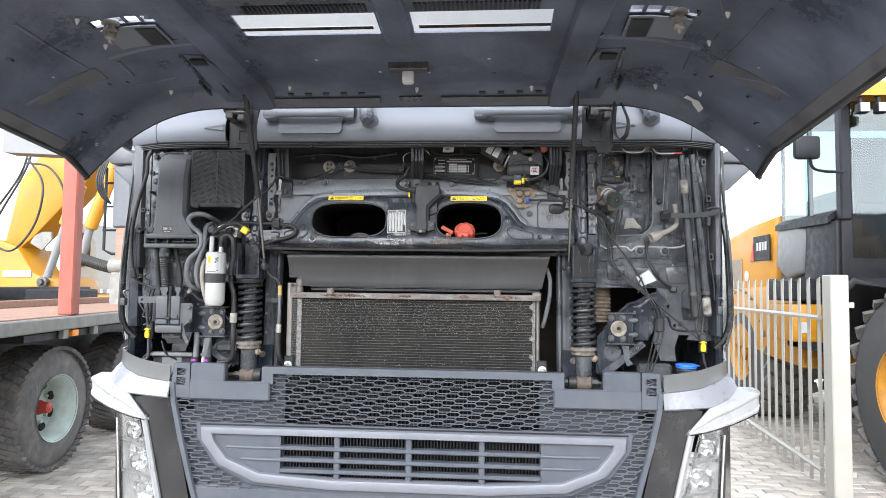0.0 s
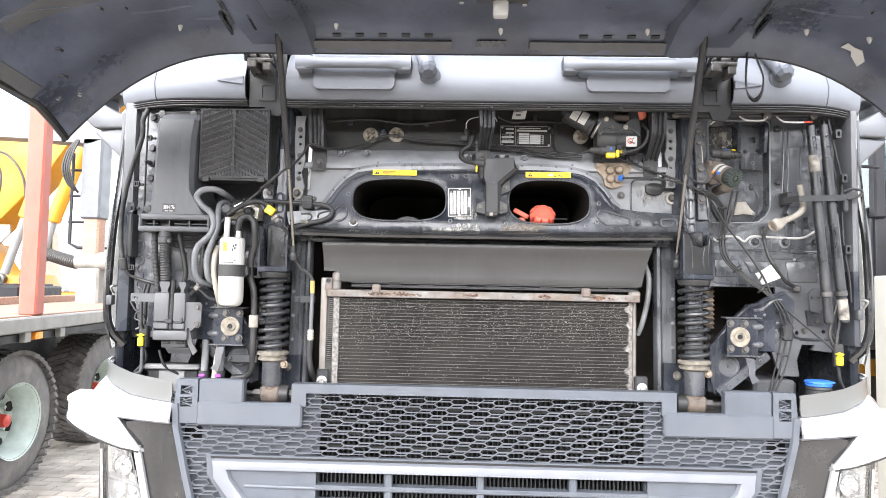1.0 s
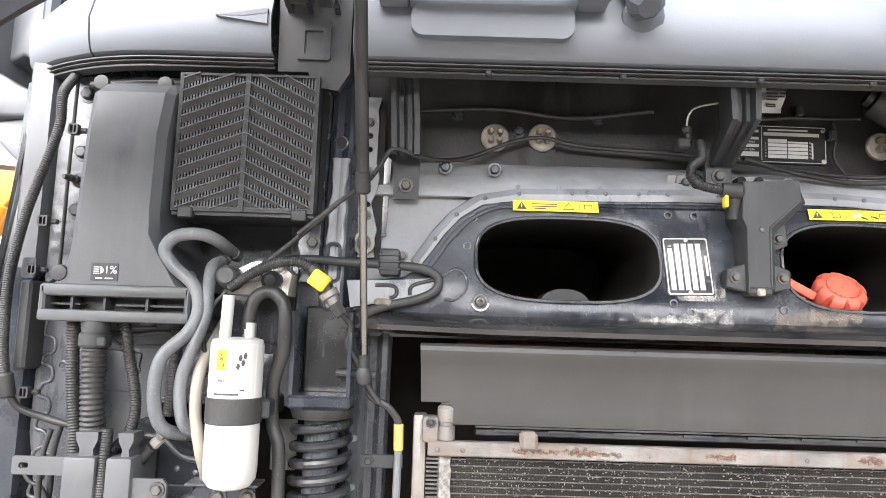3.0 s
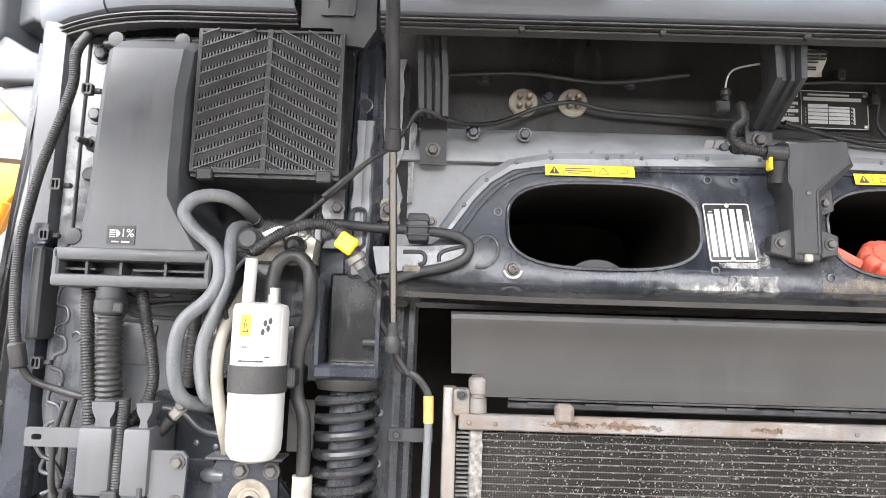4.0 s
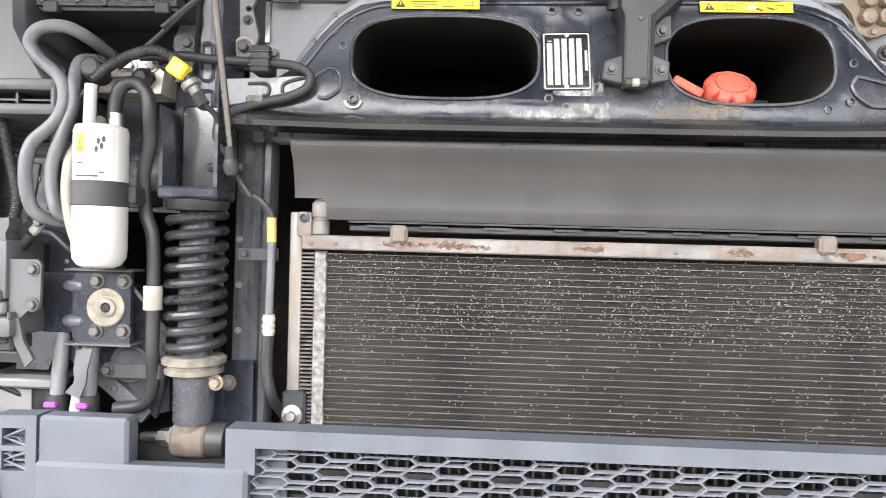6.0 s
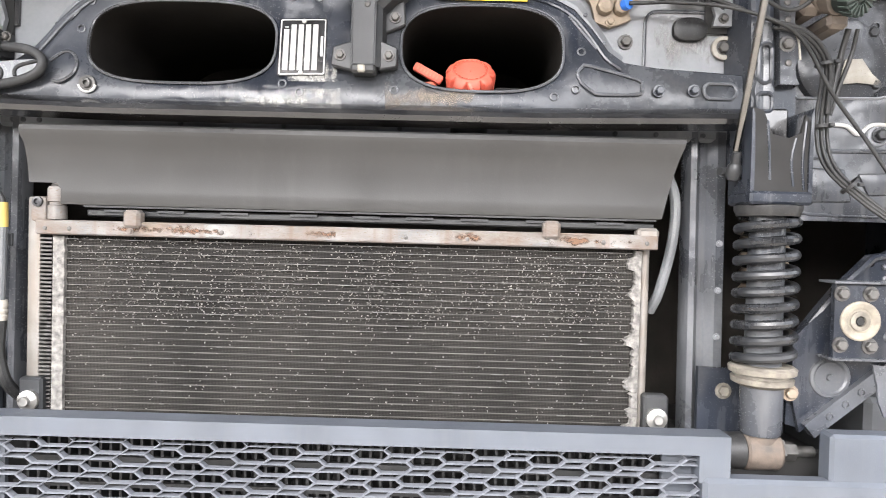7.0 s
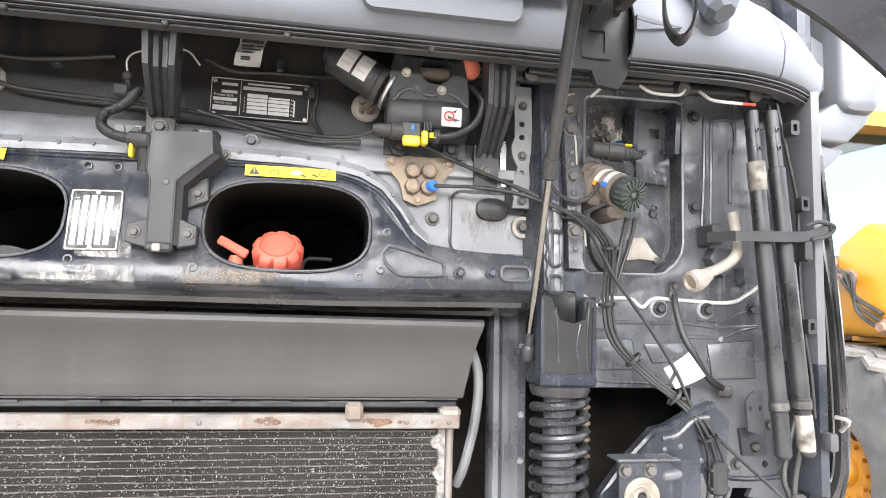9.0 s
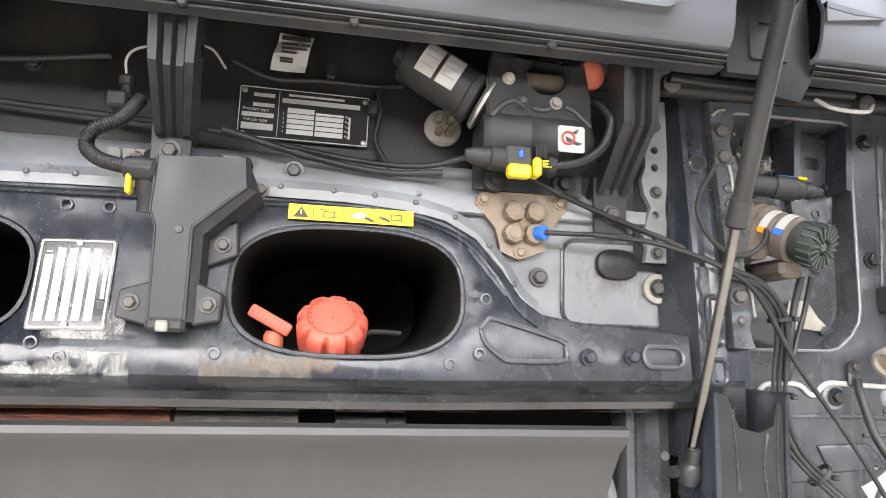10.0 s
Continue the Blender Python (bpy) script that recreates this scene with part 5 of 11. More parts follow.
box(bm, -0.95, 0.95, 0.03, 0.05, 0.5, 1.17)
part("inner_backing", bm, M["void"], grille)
bm = B()
for i in range(60):
    x = -0.48 + 0.96 * i / 59
    box(bm, x - 0.002, x + 0.002, -0.005, 0.02, 0.985, 1.18)
for z in (1.02, 1.06, 1.1, 1.14):
    box(bm, -0.5, 0.5, -0.01, 0.0, z - 0.004, z + 0.004)
part("inner_louvre", bm, M["black_plastic"], grille, kind="stuff")
bm = B()
box(bm, -0.86, 0.86, YG, 0.3, 0.3, 0.76, 0.02)
part("lower_body", bm, M["grille"], grille)

# ---- bumper corners, white fairings and headlamps ----
for s in (-1, 1):
    th = thing("bumper_corner", "grey painted bumper corner with white wing and headlamp", "bumper", (s * 1.05, 0, 0.6), group="bumper corners")

    def arc(x, yoff=0.0):
        """Front line of the corner in plan."""
        e = max(0.0, (x - 0.95) / 0.29)
        return -0.065 + 0.2 * e ** 2.4 + yoff

    xs = [0.958, 1.0, 1.05, 1.1, 1.153, 1.19, 1.224, 1.241, 1.248]
    ys = [-0.06, -0.057, -0.05, -0.036, -0.01, 0.015, 0.05, 0.1, 0.22]
    bm = B()
    rows = []
    for x, y in zip(xs, ys):
        zt = float(np.interp(x, (0.953, 1.033, 1.1, 1.171, 1.228), (1.218, 1.228, 1.238, 1.255, 1.27)))
        zl = float(np.interp(x, (0.95, 1.03, 1.1, 1.17, 1.225), (1.15, 1.159, 1.169, 1.191, 1.212)))
        rows.append([(s * (x - 0.002), y + 0.003, zt - 0.003), (s * x, y, zt), (s * x, y, zt - 0.04), (s * (x + 0.002), y - 0.003, zl + 0.003), (s * (x + 0.002), y + 0.01, zl - 0.003)])
    loft(bm, rows)
    thick(bm, 0.006)
    part("corner_skin", bm, M["grey_fair"], th, "satin grey painted corner skin")
    # dark panel under it
    bm = B()
    loft(bm, [[(s * 0.955, -0.055, 1.1), (s * 1.02, -0.062, 1.1), (s * 1.1, -0.06, 1.09)], [(s * 0.93, -0.055, 0.98), (s * 0.99, -0.065, 0.98), (s * 1.06, -0.06, 0.99)], [(s * 0.88, -0.055, 0.75), (s * 0.93, -0.07, 0.75), (s * 0.99, -0.06, 0.75)], [(s * 0.83, -0.055, 0.5), (s * 0.88, -0.07, 0.5), (s * 0.93, -0.06, 0.5)]])
    thick(bm, 0.008)
    part("dark_panel", bm, M["gloss_black"], th, "gloss dark corner panel")
    # pale band under the skin, then the wing over the lamp
    bm = B()
    rows = []
    for k in np.linspace(0, 1, 13):
        x = 0.955 + 0.285 * k
        top = (x + 0.003 * k, float(np.interp(x, (0.95, 1.03, 1.1, 1.17, 1.225, 1.245), (-0.06, -0.055, -0.04, -0.008, 0.05, 0.11))), float(np.interp(x, (0.95, 1.03, 1.1, 1.17, 1.225, 1.245), (1.15, 1.159, 1.169, 1.191, 1.212, 1.217))))
        low = (x + 0.02 * k, float(np.interp(x, (0.95, 1.03, 1.12, 1.19, 1.245), (-0.08, -0.076, -0.06, -0.03, 0.045))), float(np.interp(x, (0.95, 1.03, 1.12, 1.19, 1.245), (1.094, 1.099, 1.105, 1.131, 1.172))))
        mid_ = [0.5 * (a + b) for a, b in zip(top, low)]
        rows.append([(s * top[0], top[1] + 0.012, top[2] + 0.004), (s * top[0], top[1], top[2]), (s * mid_[0], mid_[1] - 0.003, mid_[2] + 0.003), (s * low[0], low[1], low[2]), (s * low[0], low[1] + 0.006, low[2] - 0.006), (s * low[0], low[1] + 0.03, low[2] - 0.008)])
    loft(bm, rows)
    thick(bm, 0.004)
    part("pale_band", bm, M["pale_fair"], th, "pale silver-grey painted band under the corner skin")
    bm = B()
    prism(bm, [(s * 0.957, -0.0665, 1.146), (s * 0.976, -0.0655, 1.149), (s * 0.972, -0.083, 1.1), (s * 0.957, -0.0835, 1.097)], 0, (0, 0.004, 0))
    part("band_end", bm, M["grey_fair"], th)
    ST = [((1.044, -0.075, 1.013), (1.0435, -0.077, 1.012), (1.047, -0.078, 1.006)), ((1.082, -0.07, 1.056), (1.088, -0.084, 1.045), (1.094, -0.082, 1.016)), ((1.124, -0.06, 1.1), (1.139, -0.083, 1.079), (1.146, -0.08, 1.031)),
          ((1.192, -0.03, 1.127), (1.204, -0.072, 1.108), (1.206, -0.07, 1.05)), ((1.265, 0.05, 1.167), (1.275, -0.04, 1.137), (1.272, -0.04, 1.07)), ((1.33, 0.085, 1.163), (1.325, 0.0, 1.15), (1.322, 0.0, 1.083)), ((1.362, 0.11, 1.152), (1.346, 0.04, 1.15), (1.343, 0.04, 1.096))]
    bm = B()
    rows = []
    for bk, cr, lo in ST:
        c1 = [a + (b - a) * 0.12 for a, b in zip(cr, lo)]
        c2 = [a + (b - a) * 0.26 for a, b in zip(cr, lo)]
        c3 = [a + (b - a) * 0.78 for a, b in zip(cr, lo)]
        c4 = [a + (b - a) * 0.88 for a, b in zip(cr, lo)]
        hh = cr[2] - lo[2]
        rec = 0.09 * hh
        rows.append([(s * a, b, c) for a, b, c in ((bk[0], bk[1] + 0.05, bk[2] - 0.02), bk, [a + (b - a) * 0.85 for a, b in zip(bk, cr)], (cr[0], cr[1] - 0.0, cr[2] - 0.0015), c1, (c2[0] - rec * 0.3, c2[1] + rec, c2[2]), (c3[0] - rec * 0.3, c3[1] + rec, c3[2]), c4, lo, (lo[0] - 0.01, lo[1] + 0.012, lo[2] - 0.005), (lo[0] - 0.02, lo[1] + 0.06, lo[2] - 0.002))])
    loft(bm, rows, closed=True, cap=True)
    part("white_wing", bm, M["white_fair"], th, "white painted wing with a recessed front panel", sharp=20)
    bm = B()
    tube(bm, [(s * a, b - 0.001, c - 0.003) for _, _, (a, b, c) in ST], 0.0022, 6, 3)
    part("wing_gap", bm, M["void"], th)
    bm = B()
    loft(bm, [[(s * x, y, z) for x, y in ((1.215, 0.04), (1.245, 0.08), (1.25, 0.35))] for z in (0.5, 0.8, 1.1, 1.17)])
    thick(bm, 0.01)
    part("side_skirt", bm, M["gloss_black"], th)
    # lamp bezel, white
    bm = B()
    rows = []
    for t in np.linspace(0, 1, 10):
        z = 1.02 - 0.5 * t
        x = 1.052 - 0.11 * t
        rows.append([(s * (x - 0.004), -0.072, z), (s * (x + 0.006), -0.08, z), (s * (x + 0.02), -0.066, z), (s * (x + 0.022), -0.03, z), (s * (x - 0.006), -0.03, z)])
    loft(bm, rows, closed=True, cap=True)
    part("lamp_bezel", bm, M["white_fair"], th, "white lamp surround")
    # dark housing strip beside the lamp
    bm = B()
    loft(bm, [[(s * (1.178 - 0.03 * t), -0.03, 1.04 - 0.54 * t), (s * (1.2 - 0.02 * t), -0.02, 1.04 - 0.54 * t), (s * 1.235, 0.05, 1.05 - 0.54 * t)] for t in np.linspace(0, 1, 5)])
    thick(bm, 0.006)
    part("lamp_housing", bm, M["gloss_black"], th)
    bm = B()
    tube(bm, [(s * (1.186 - 0.03 * t), -0.034, 1.0 - 0.5 * t) for t in np.linspace(0, 1, 5)], 0.004, 8, 2)
    part("silver_edge", bm, M["lamp_silver"], th)
    lamp = B()
    loft(lamp, [[(s * (1.1 - 0.13 * t), -0.058, 1.02 - 0.5 * t), (s * (1.13 - 0.09 * t), -0.06, 1.025 - 0.5 * t), (s * (1.16 - 0.05 * t), -0.05, 1.03 - 0.5 * t), (s * (1.182 - 0.03 * t), -0.03, 1.035 - 0.5 * t)] for t in np.linspace(0, 1, 8)])
    thick(lamp, 0.003)
    hl = part("headlamp_lens", lamp, M["lens"], th, "clear headlamp lens")
    bm = B()
    rows = []
    for t in np.linspace(0, 1, 15):
        k = 0.012 * abs(math.sin(t * 9.4))
        rows.append([(s * (1.1 - 0.13 * t), -0.03, 1.02 - 0.5 * t), (s * (1.125 - 0.1 * t), 0.02 + k, 1.02 - 0.5 * t), (s * (1.155 - 0.06 * t), 0.025 + k, 1.025 - 0.5 * t), (s * (1.182 - 0.03 * t), -0.01, 1.03 - 0.5 * t)])
    loft(bm, rows)
    thick(bm, 0.004)
    part("reflector", bm, M["lamp_silver"], hl)
    for z, x, r in ((0.94, 1.128, 0.03), (0.82, 1.1, 0.036), (0.7, 1.072, 0.036)):
        bm = B()
        lathe(bm, (s * x, 0.02, z), (s * 0.1, -1, 0.05), [(0, r * 0.5), (0.02, r), (0.026, r * 1.08), (0.027, r * 0.9), (0.012, r * 0.45), (0.018, r * 0.3), (0.02, 0.001)], 20)
        part("lamp_bowl", bm, M["lamp_silver"], hl)
    for z, x0 in ((0.885, 1.06), (0.76, 1.028)):
        bm = B()
        tube(bm, [(s * x0, -0.03, z), (s * (x0 + 0.05), -0.015, z + 0.01), (s * 1.165, -0.02, z + 0.03)], 0.006, 8, 4)
        part("lamp_divider", bm, M["mach_grey"], hl)

# mirror arms at the cab corners
for s in (-1, 1):
    th = thing("mirror_arm", "grey plastic mirror arm and housing at the cab corner", "mirror", (s * 1.3, 0.25, 2.0), group="mirror arms")
    for name, pts, y0, y1 in (("arm_foot", ((1.466, 2.188), (1.425, 2.18), (1.368, 2.16), (1.325, 2.135), (1.235, 2.1), (1.235, 2.075), (1.4, 2.073), (1.45, 2.12), (1.465, 2.15)), 0.2, 0.34), ("arm_gusset", ((1.408, 2.062), (1.325, 2.074), (1.235, 2.074), (1.235, 1.945), (1.3, 1.96), (1.325, 1.985)), 0.215, 0.32), ("arm_shroud", ((1.437, 2.272), (1.39, 2.31), (1.35, 2.33), (1.235, 2.37), (1.235, 2.16), (1.35, 2.212), (1.39, 2.188), (1.437, 2.19)), 0.235, 0.36)):
        bm = B()
        plate(bm, [(s * x, z) for x, z in pts], [], y0, y1)
        bmesh.ops.bevel(bm, geom=[e for e in bm.edges if e.calc_face_angle(0) > 0.7], offset=0.007, segments=2, affect="EDGES", profile=0.5)
        part(name, bm, M["mirror_grey"], th, sharp=45)
    bm = B()
    plate(bm, round_rect(s * 1.425 - 0.05, s * 1.425 + 0.05, 2.14, 2.75, 0.03), [], 0.18, 0.34)
    bmesh.ops.bevel(bm, geom=[e for e in bm.edges if e.calc_face_angle(0) > 0.7], offset=0.02, segments=2, affect="EDGES", profile=0.5)
    part("mirror_housing", bm, M["mirror_grey"], th, sharp=45)

# ---- radiator, deflector and condenser ----
defl = thing("air_deflector", "curved dark grey plastic air deflector above the radiator", "deflector", (0, 0.05, 1.53))
bm = B()
rows = []
for x in [-0.522, -0.4715, -0.467] + list(np.linspace(-0.44, 0.543, 26)):
    rows.append([(x, 0.05, 1.658), (x, 0.044, 1.664), (x, 0.034, 1.666), (x, 0.026, 1.662), (x, 0.0235, 1.655), (x, 0.026, 1.647), (x, 0.037, 1.634), (x, 0.044, 1.61), (x, 0.0475, 1.585), (x, 0.0478, 1.56), (x, 0.0478, 1.542), (x, 0.0495, 1.537)])
loft(bm, rows)
for v in bm.verts:
    # notch over the inlet fitting
    if v.co.x < -0.469 and v.co.z < 1.574:
        v.co.z = 1.572 + 0.02 * (v.co.z - 1.572)
    # ends lean inwards towards the lower edge
    k = max(0, (1.668 - v.co.z) / 0.13)
    if v.co.x < -0.515:
        v.co.x += 0.004 * k
    elif v.co.x > 0.535:
        v.co.x -= 0.03 * k
thick(bm, 0.005)
part("curved_sheet", bm, M["deflector"], defl)
bm = B()
box(bm, -0.43, 0.505, 0.06, 0.075, 1.519, 1.53, 0.002)
box(bm, -0.43, 0.505, 0.05, 0.058, 1.533, 1.536)
part("seal_strip", bm, M["black_plastic"], defl)
for i in range(9):
    x = -0.4 + 0.1 * i + 0.012 * math.sin(i * 5)
    bm = B()
    box(bm, x, x + 0.045, 0.056, 0.06, 1.526, 1.53)
    part("seal_clip", bm, M["dark_plastic"], defl)

cond = thing("radiator_condenser", "dusty black finned condenser with oxidised aluminium frame", "radiator", (0, 0.08, 1.17))
bm = B()
box(bm, -0.47, 0.475, 0.07, 0.1, 1.17, 1.487)
core = part("fin_core", bm, M["fin"], cond, "dark dusty fin core with bent fins")
ROWS = [1.1755 + 0.01088 * i for i in range(29)]
bm = B()
for z in ROWS:
    box(bm, -0.468, 0.473, 0.0677, 0.071, z - 0.0008, z + 0.0008)
part("flat_tube", bm, M["tube_line"], core, kind="stuff")
rng = random.Random(4)


def worn(x, z):
    """How badly the fins are beaten: most in the upper half, in two fields with a calmer strip between."""
    up = min(1.0, max(0.0, (z - 1.325) / 0.05))
    gap = min(1.0, abs(x + 0.035) / 0.07)
    patch = 0.5 + 0.9 * noise.noise(Vector((x * 9, 0.3, z * 14)))
    return max(0.05, (0.1 + 0.9 * up) * (0.25 + 0.75 * gap) * min(1.0, max(0.15, patch + 0.25)))


bm = B()
for z in ROWS:
    x = -0.466
    while x < 0.468:
        w = rng.choice((0.002, 0.003, 0.005, 0.008, 0.014, 0.022))
        if rng.random() < 0.12 + 0.7 * worn(x, z):
            h = rng.uniform(0.0004, 0.0008)
            box(bm, x, min(x + w, 0.47), 0.0665 - 0.0045 * rng.random() * min(1.0, 2 * worn(x, z)), 0.0705, z - h, z + h)
        x += w + rng.choice((0.001, 0.002, 0.004, 0.008, 0.016))
part("bare_tube_edge", bm, M["tube_edge"], core, kind="stuff")
bm = B()
for i in range(9000):
    x, z = rng.uniform(-0.462, 0.466), rng.uniform(1.178, 1.484)
    if rng.random() > worn(x, z) * (1.0 if i % 4 else 0.5):
        continue
    w, h = rng.choice(((0.0004, 0.001), (0.0004, 0.0015), (0.0006, 0.0005), (0.0008, 0.0004), (0.0004, 0.0006), (0.0012, 0.0005), (0.001, 0.0009)))
    k = rng.uniform(-0.0012, 0.0012)
    prism(bm, [(x - w, 0.0682, z - h), (x + w, 0.0682, z - h), (x + w + k, 0.0672, z + h), (x - w + k, 0.0672, z + h)], 0, (0, 0.0025, 0))
part("bent_fin", bm, M["flake"], core, kind="stuff")
bm = B()
box(bm, -0.506, 0.508, 0.045, 0.062, 1.487, 1.511, 0.002)
bar = part("top_bar", bm, M["bar_alu"], cond, "oxidised aluminium bar with rust stains")
for x0, x1 in ((-0.4, -0.3), (-0.335, -0.13), (-0.1, 0.04), (0.16, 0.26), (0.3, 0.47)):
    bm = B()
    plate(bm, [(x0, 1.4885), (x1, 1.4885), (x1, 1.5095), (x0, 1.5095)], [], 0.0444, 0.0449)
    part("rust_bloom", bm, M["rust_film"], bar)
for x in (-0.345, 0.335):
    bm = B()
    box(bm, x - 0.014, x + 0.014, 0.036, 0.06, 1.5, 1.53, 0.005)
    bolt(bm, (x, 0.036, 1.495), r=0.004, h=0.003)
    part("top_clip", bm, M["bar_alu"], bar)
rivets(bar, [(x, 0.0455, 1.497) for x in (-0.49, -0.45, -0.2, 0.1, 0.2, 0.42, 0.49)], M["dirty_steel"], 0.004)
# side tanks
bm = B()
box(bm, -0.531, -0.509, 0.064, 0.1, 1.19, 1.549, 0.004, seg=2)
part("side_tank", bm, M["alu"], cond)
bm = B()
rows = []
for z in np.linspace(1.175, 1.485, 40):
    w = 0.012 + 0.004 * noise.noise(Vector((0, 0, z * 60)))
    e = 0.0025 * noise.noise(Vector((5, 0, z * 300)))
    rows.append([(-0.489, 0.066, z), (-0.486, 0.061, z), (-0.472 + w * 0.3 + e, 0.063, z), (-0.471 + w * 0.3 + e, 0.072, z)])
loft(bm, rows)
part("whitened_edge", bm, M["white_ox"], cond, "white corroded side edge")
bm = B()
for i in range(46):
    z = 1.18 + 0.3 * i / 45
    box(bm, -0.508, -0.488, 0.062, 0.09, z - 0.0016, z + 0.0016)
part("edge_fin", bm, M["dirty_steel"], cond, kind="stuff")
bm = B()
rows = []
for z in np.linspace(1.175, 1.485, 150):
    a = noise.noise(Vector((3, 0, z * 40)))
    w = 0.011 + 0.012 * min(1.0, max(0.0, a * 4)) + 0.006 * noise.noise(Vector((0, 2, z * 260)))
    rows.append([(0.488, 0.066, z), (0.488 - w, 0.062, z), (0.486 - w, 0.075, z)])
loft(bm, rows)
part("whitened_edge", bm, M["white_ox"], cond)
bm = B()
cyl(bm, (0.497, 0.085, 1.18), (0.497, 0.085, 1.5), 0.009, 12)
part("side_tank", bm, M["alu"], cond)
bm = B()
lathe(bm, (-0.477, 0.058, 1.512), (0, 0, 1), [(0, 0.0145), (0.022, 0.0145), (0.023, 0.0125), (0.028, 0.0125), (0.029, 0.015), (0.05, 0.015), (0.054, 0.012)], 18)
fit_ = part("inlet_fitting", bm, M["bar_alu"], cond, "cast aluminium inlet fitting")
bm = B()
tube(bm, [(-0.477, 0.058, 1.563), (-0.474, 0.07, 1.576), (-0.468, 0.095, 1.578)], 0.011, 12, 4)
part("elbow", bm, M["bar_alu"], fit_)
bm = B()
box(bm, -0.516, -0.489, 0.046, 0.075, 1.507, 1.549, 0.006, seg=2)
part("flange_block", bm, M["bar_alu"], fit_)
bm = B()
lathe(bm, (-0.502, 0.046, 1.54), (0, -1, 0), [(0, 0.0085), (0.004, 0.0085), (0.0045, 0.005), (0.001, 0.004)], 12)
part("fitting_bolt", bm, M["spring"], fit_)
bm = B()
box(bm, 0.475, 0.51, 0.045, 0.075, 1.505, 1.522, 0.005)
part("corner_cap", bm, M["alu"], cond)
for x in (-0.515, 0.515):
    bm = B()
    box(bm, x - 0.02, x + 0.02, 0.05, 0.075, 1.185, 1.25, 0.004)
    br = part("lower_bracket", bm, M["dark_plastic"], cond)
    bm = B()
    lathe(bm, (x, 0.05, 1.213), (0, -1, 0), [(0, 0.017), (0.006, 0.017), (0.007, 0.012), (0.01, 0.008), (0.016, 0.007)], 16)
    part("bracket_nut", bm, M["steel"], br)
    bm = B()
    box(bm, x - 0.035, x + 0.025, 0.06, 0.1, 1.165, 1.188, 0.004)
    part("lower_foot", bm, M["alu"], br)
# right hand pipe and left hand hose beside the radiator
pipe = B()
tube(pipe, [(0.535, 0.1, 1.62), (0.548, 0.09, 1.57), (0.545, 0.09, 1.5), (0.53, 0.1, 1.42), (0.52, 0.12, 1.38)], 0.0085, 10, 5)
single("coolant_pipe", pipe, M["hose"], "thin grey pipe bending beside the radiator", "pipe")
line = thing("refrigerant_line", "black refrigerant line with a yellow sleeve and pale crimp", "pipe", (-0.57, 0.05, 1.2))
bm = B()
tube(bm, [(-0.605, 0.03, 1.61), (-0.598, 0.03, 1.58), (-0.572, 0.03, 1.565), (-0.556, 0.035, 1.545), (-0.553, 0.035, 1.53)], 0.006, 8, 5)
part("thin_pipe", bm, M["black_plastic"], line)
bm = B()
cyl(bm, (-0.553, 0.035, 1.537), (-0.552, 0.035, 1.497), 0.0078, 12)
part("yellow_sleeve", bm, M["tan_yellow"], line, "faded yellow marking sleeve")
bm = B()
cyl(bm, (-0.552, 0.035, 1.497), (-0.554, 0.035, 1.375), 0.0065, 10)
part("grey_pipe", bm, M["hose"], line)
bm = B()
lathe(bm, (-0.554, 0.035, 1.345), (0, 0, 1), [(0, 0.009), (0.008, 0.011), (0.01, 0.009), (0.016, 0.011), (0.02, 0.009), (0.026, 0.011), (0.034, 0.009)], 14)
part("crimp", bm, M["cream"], line, "pale crimped fitting")
bm = B()
tube(bm, [(-0.554, 0.035, 1.345), (-0.556, 0.035, 1.29), (-0.548, 0.045, 1.24), (-0.535, 0.08, 1.2), (-0.53, 0.09, 1.17)], 0.0095, 10, 5)
part("rubber_hose", bm, M["rubber"], line)
bm = B()
box(bm, -0.613, -0.545, 0.046, 0.052, 1.466, 1.487, 0.001)
bolt(bm, (-0.6, 0.046, 1.477), r=0.006, h=0.005)
part("clamp", bm, M["dark_plastic"], line)

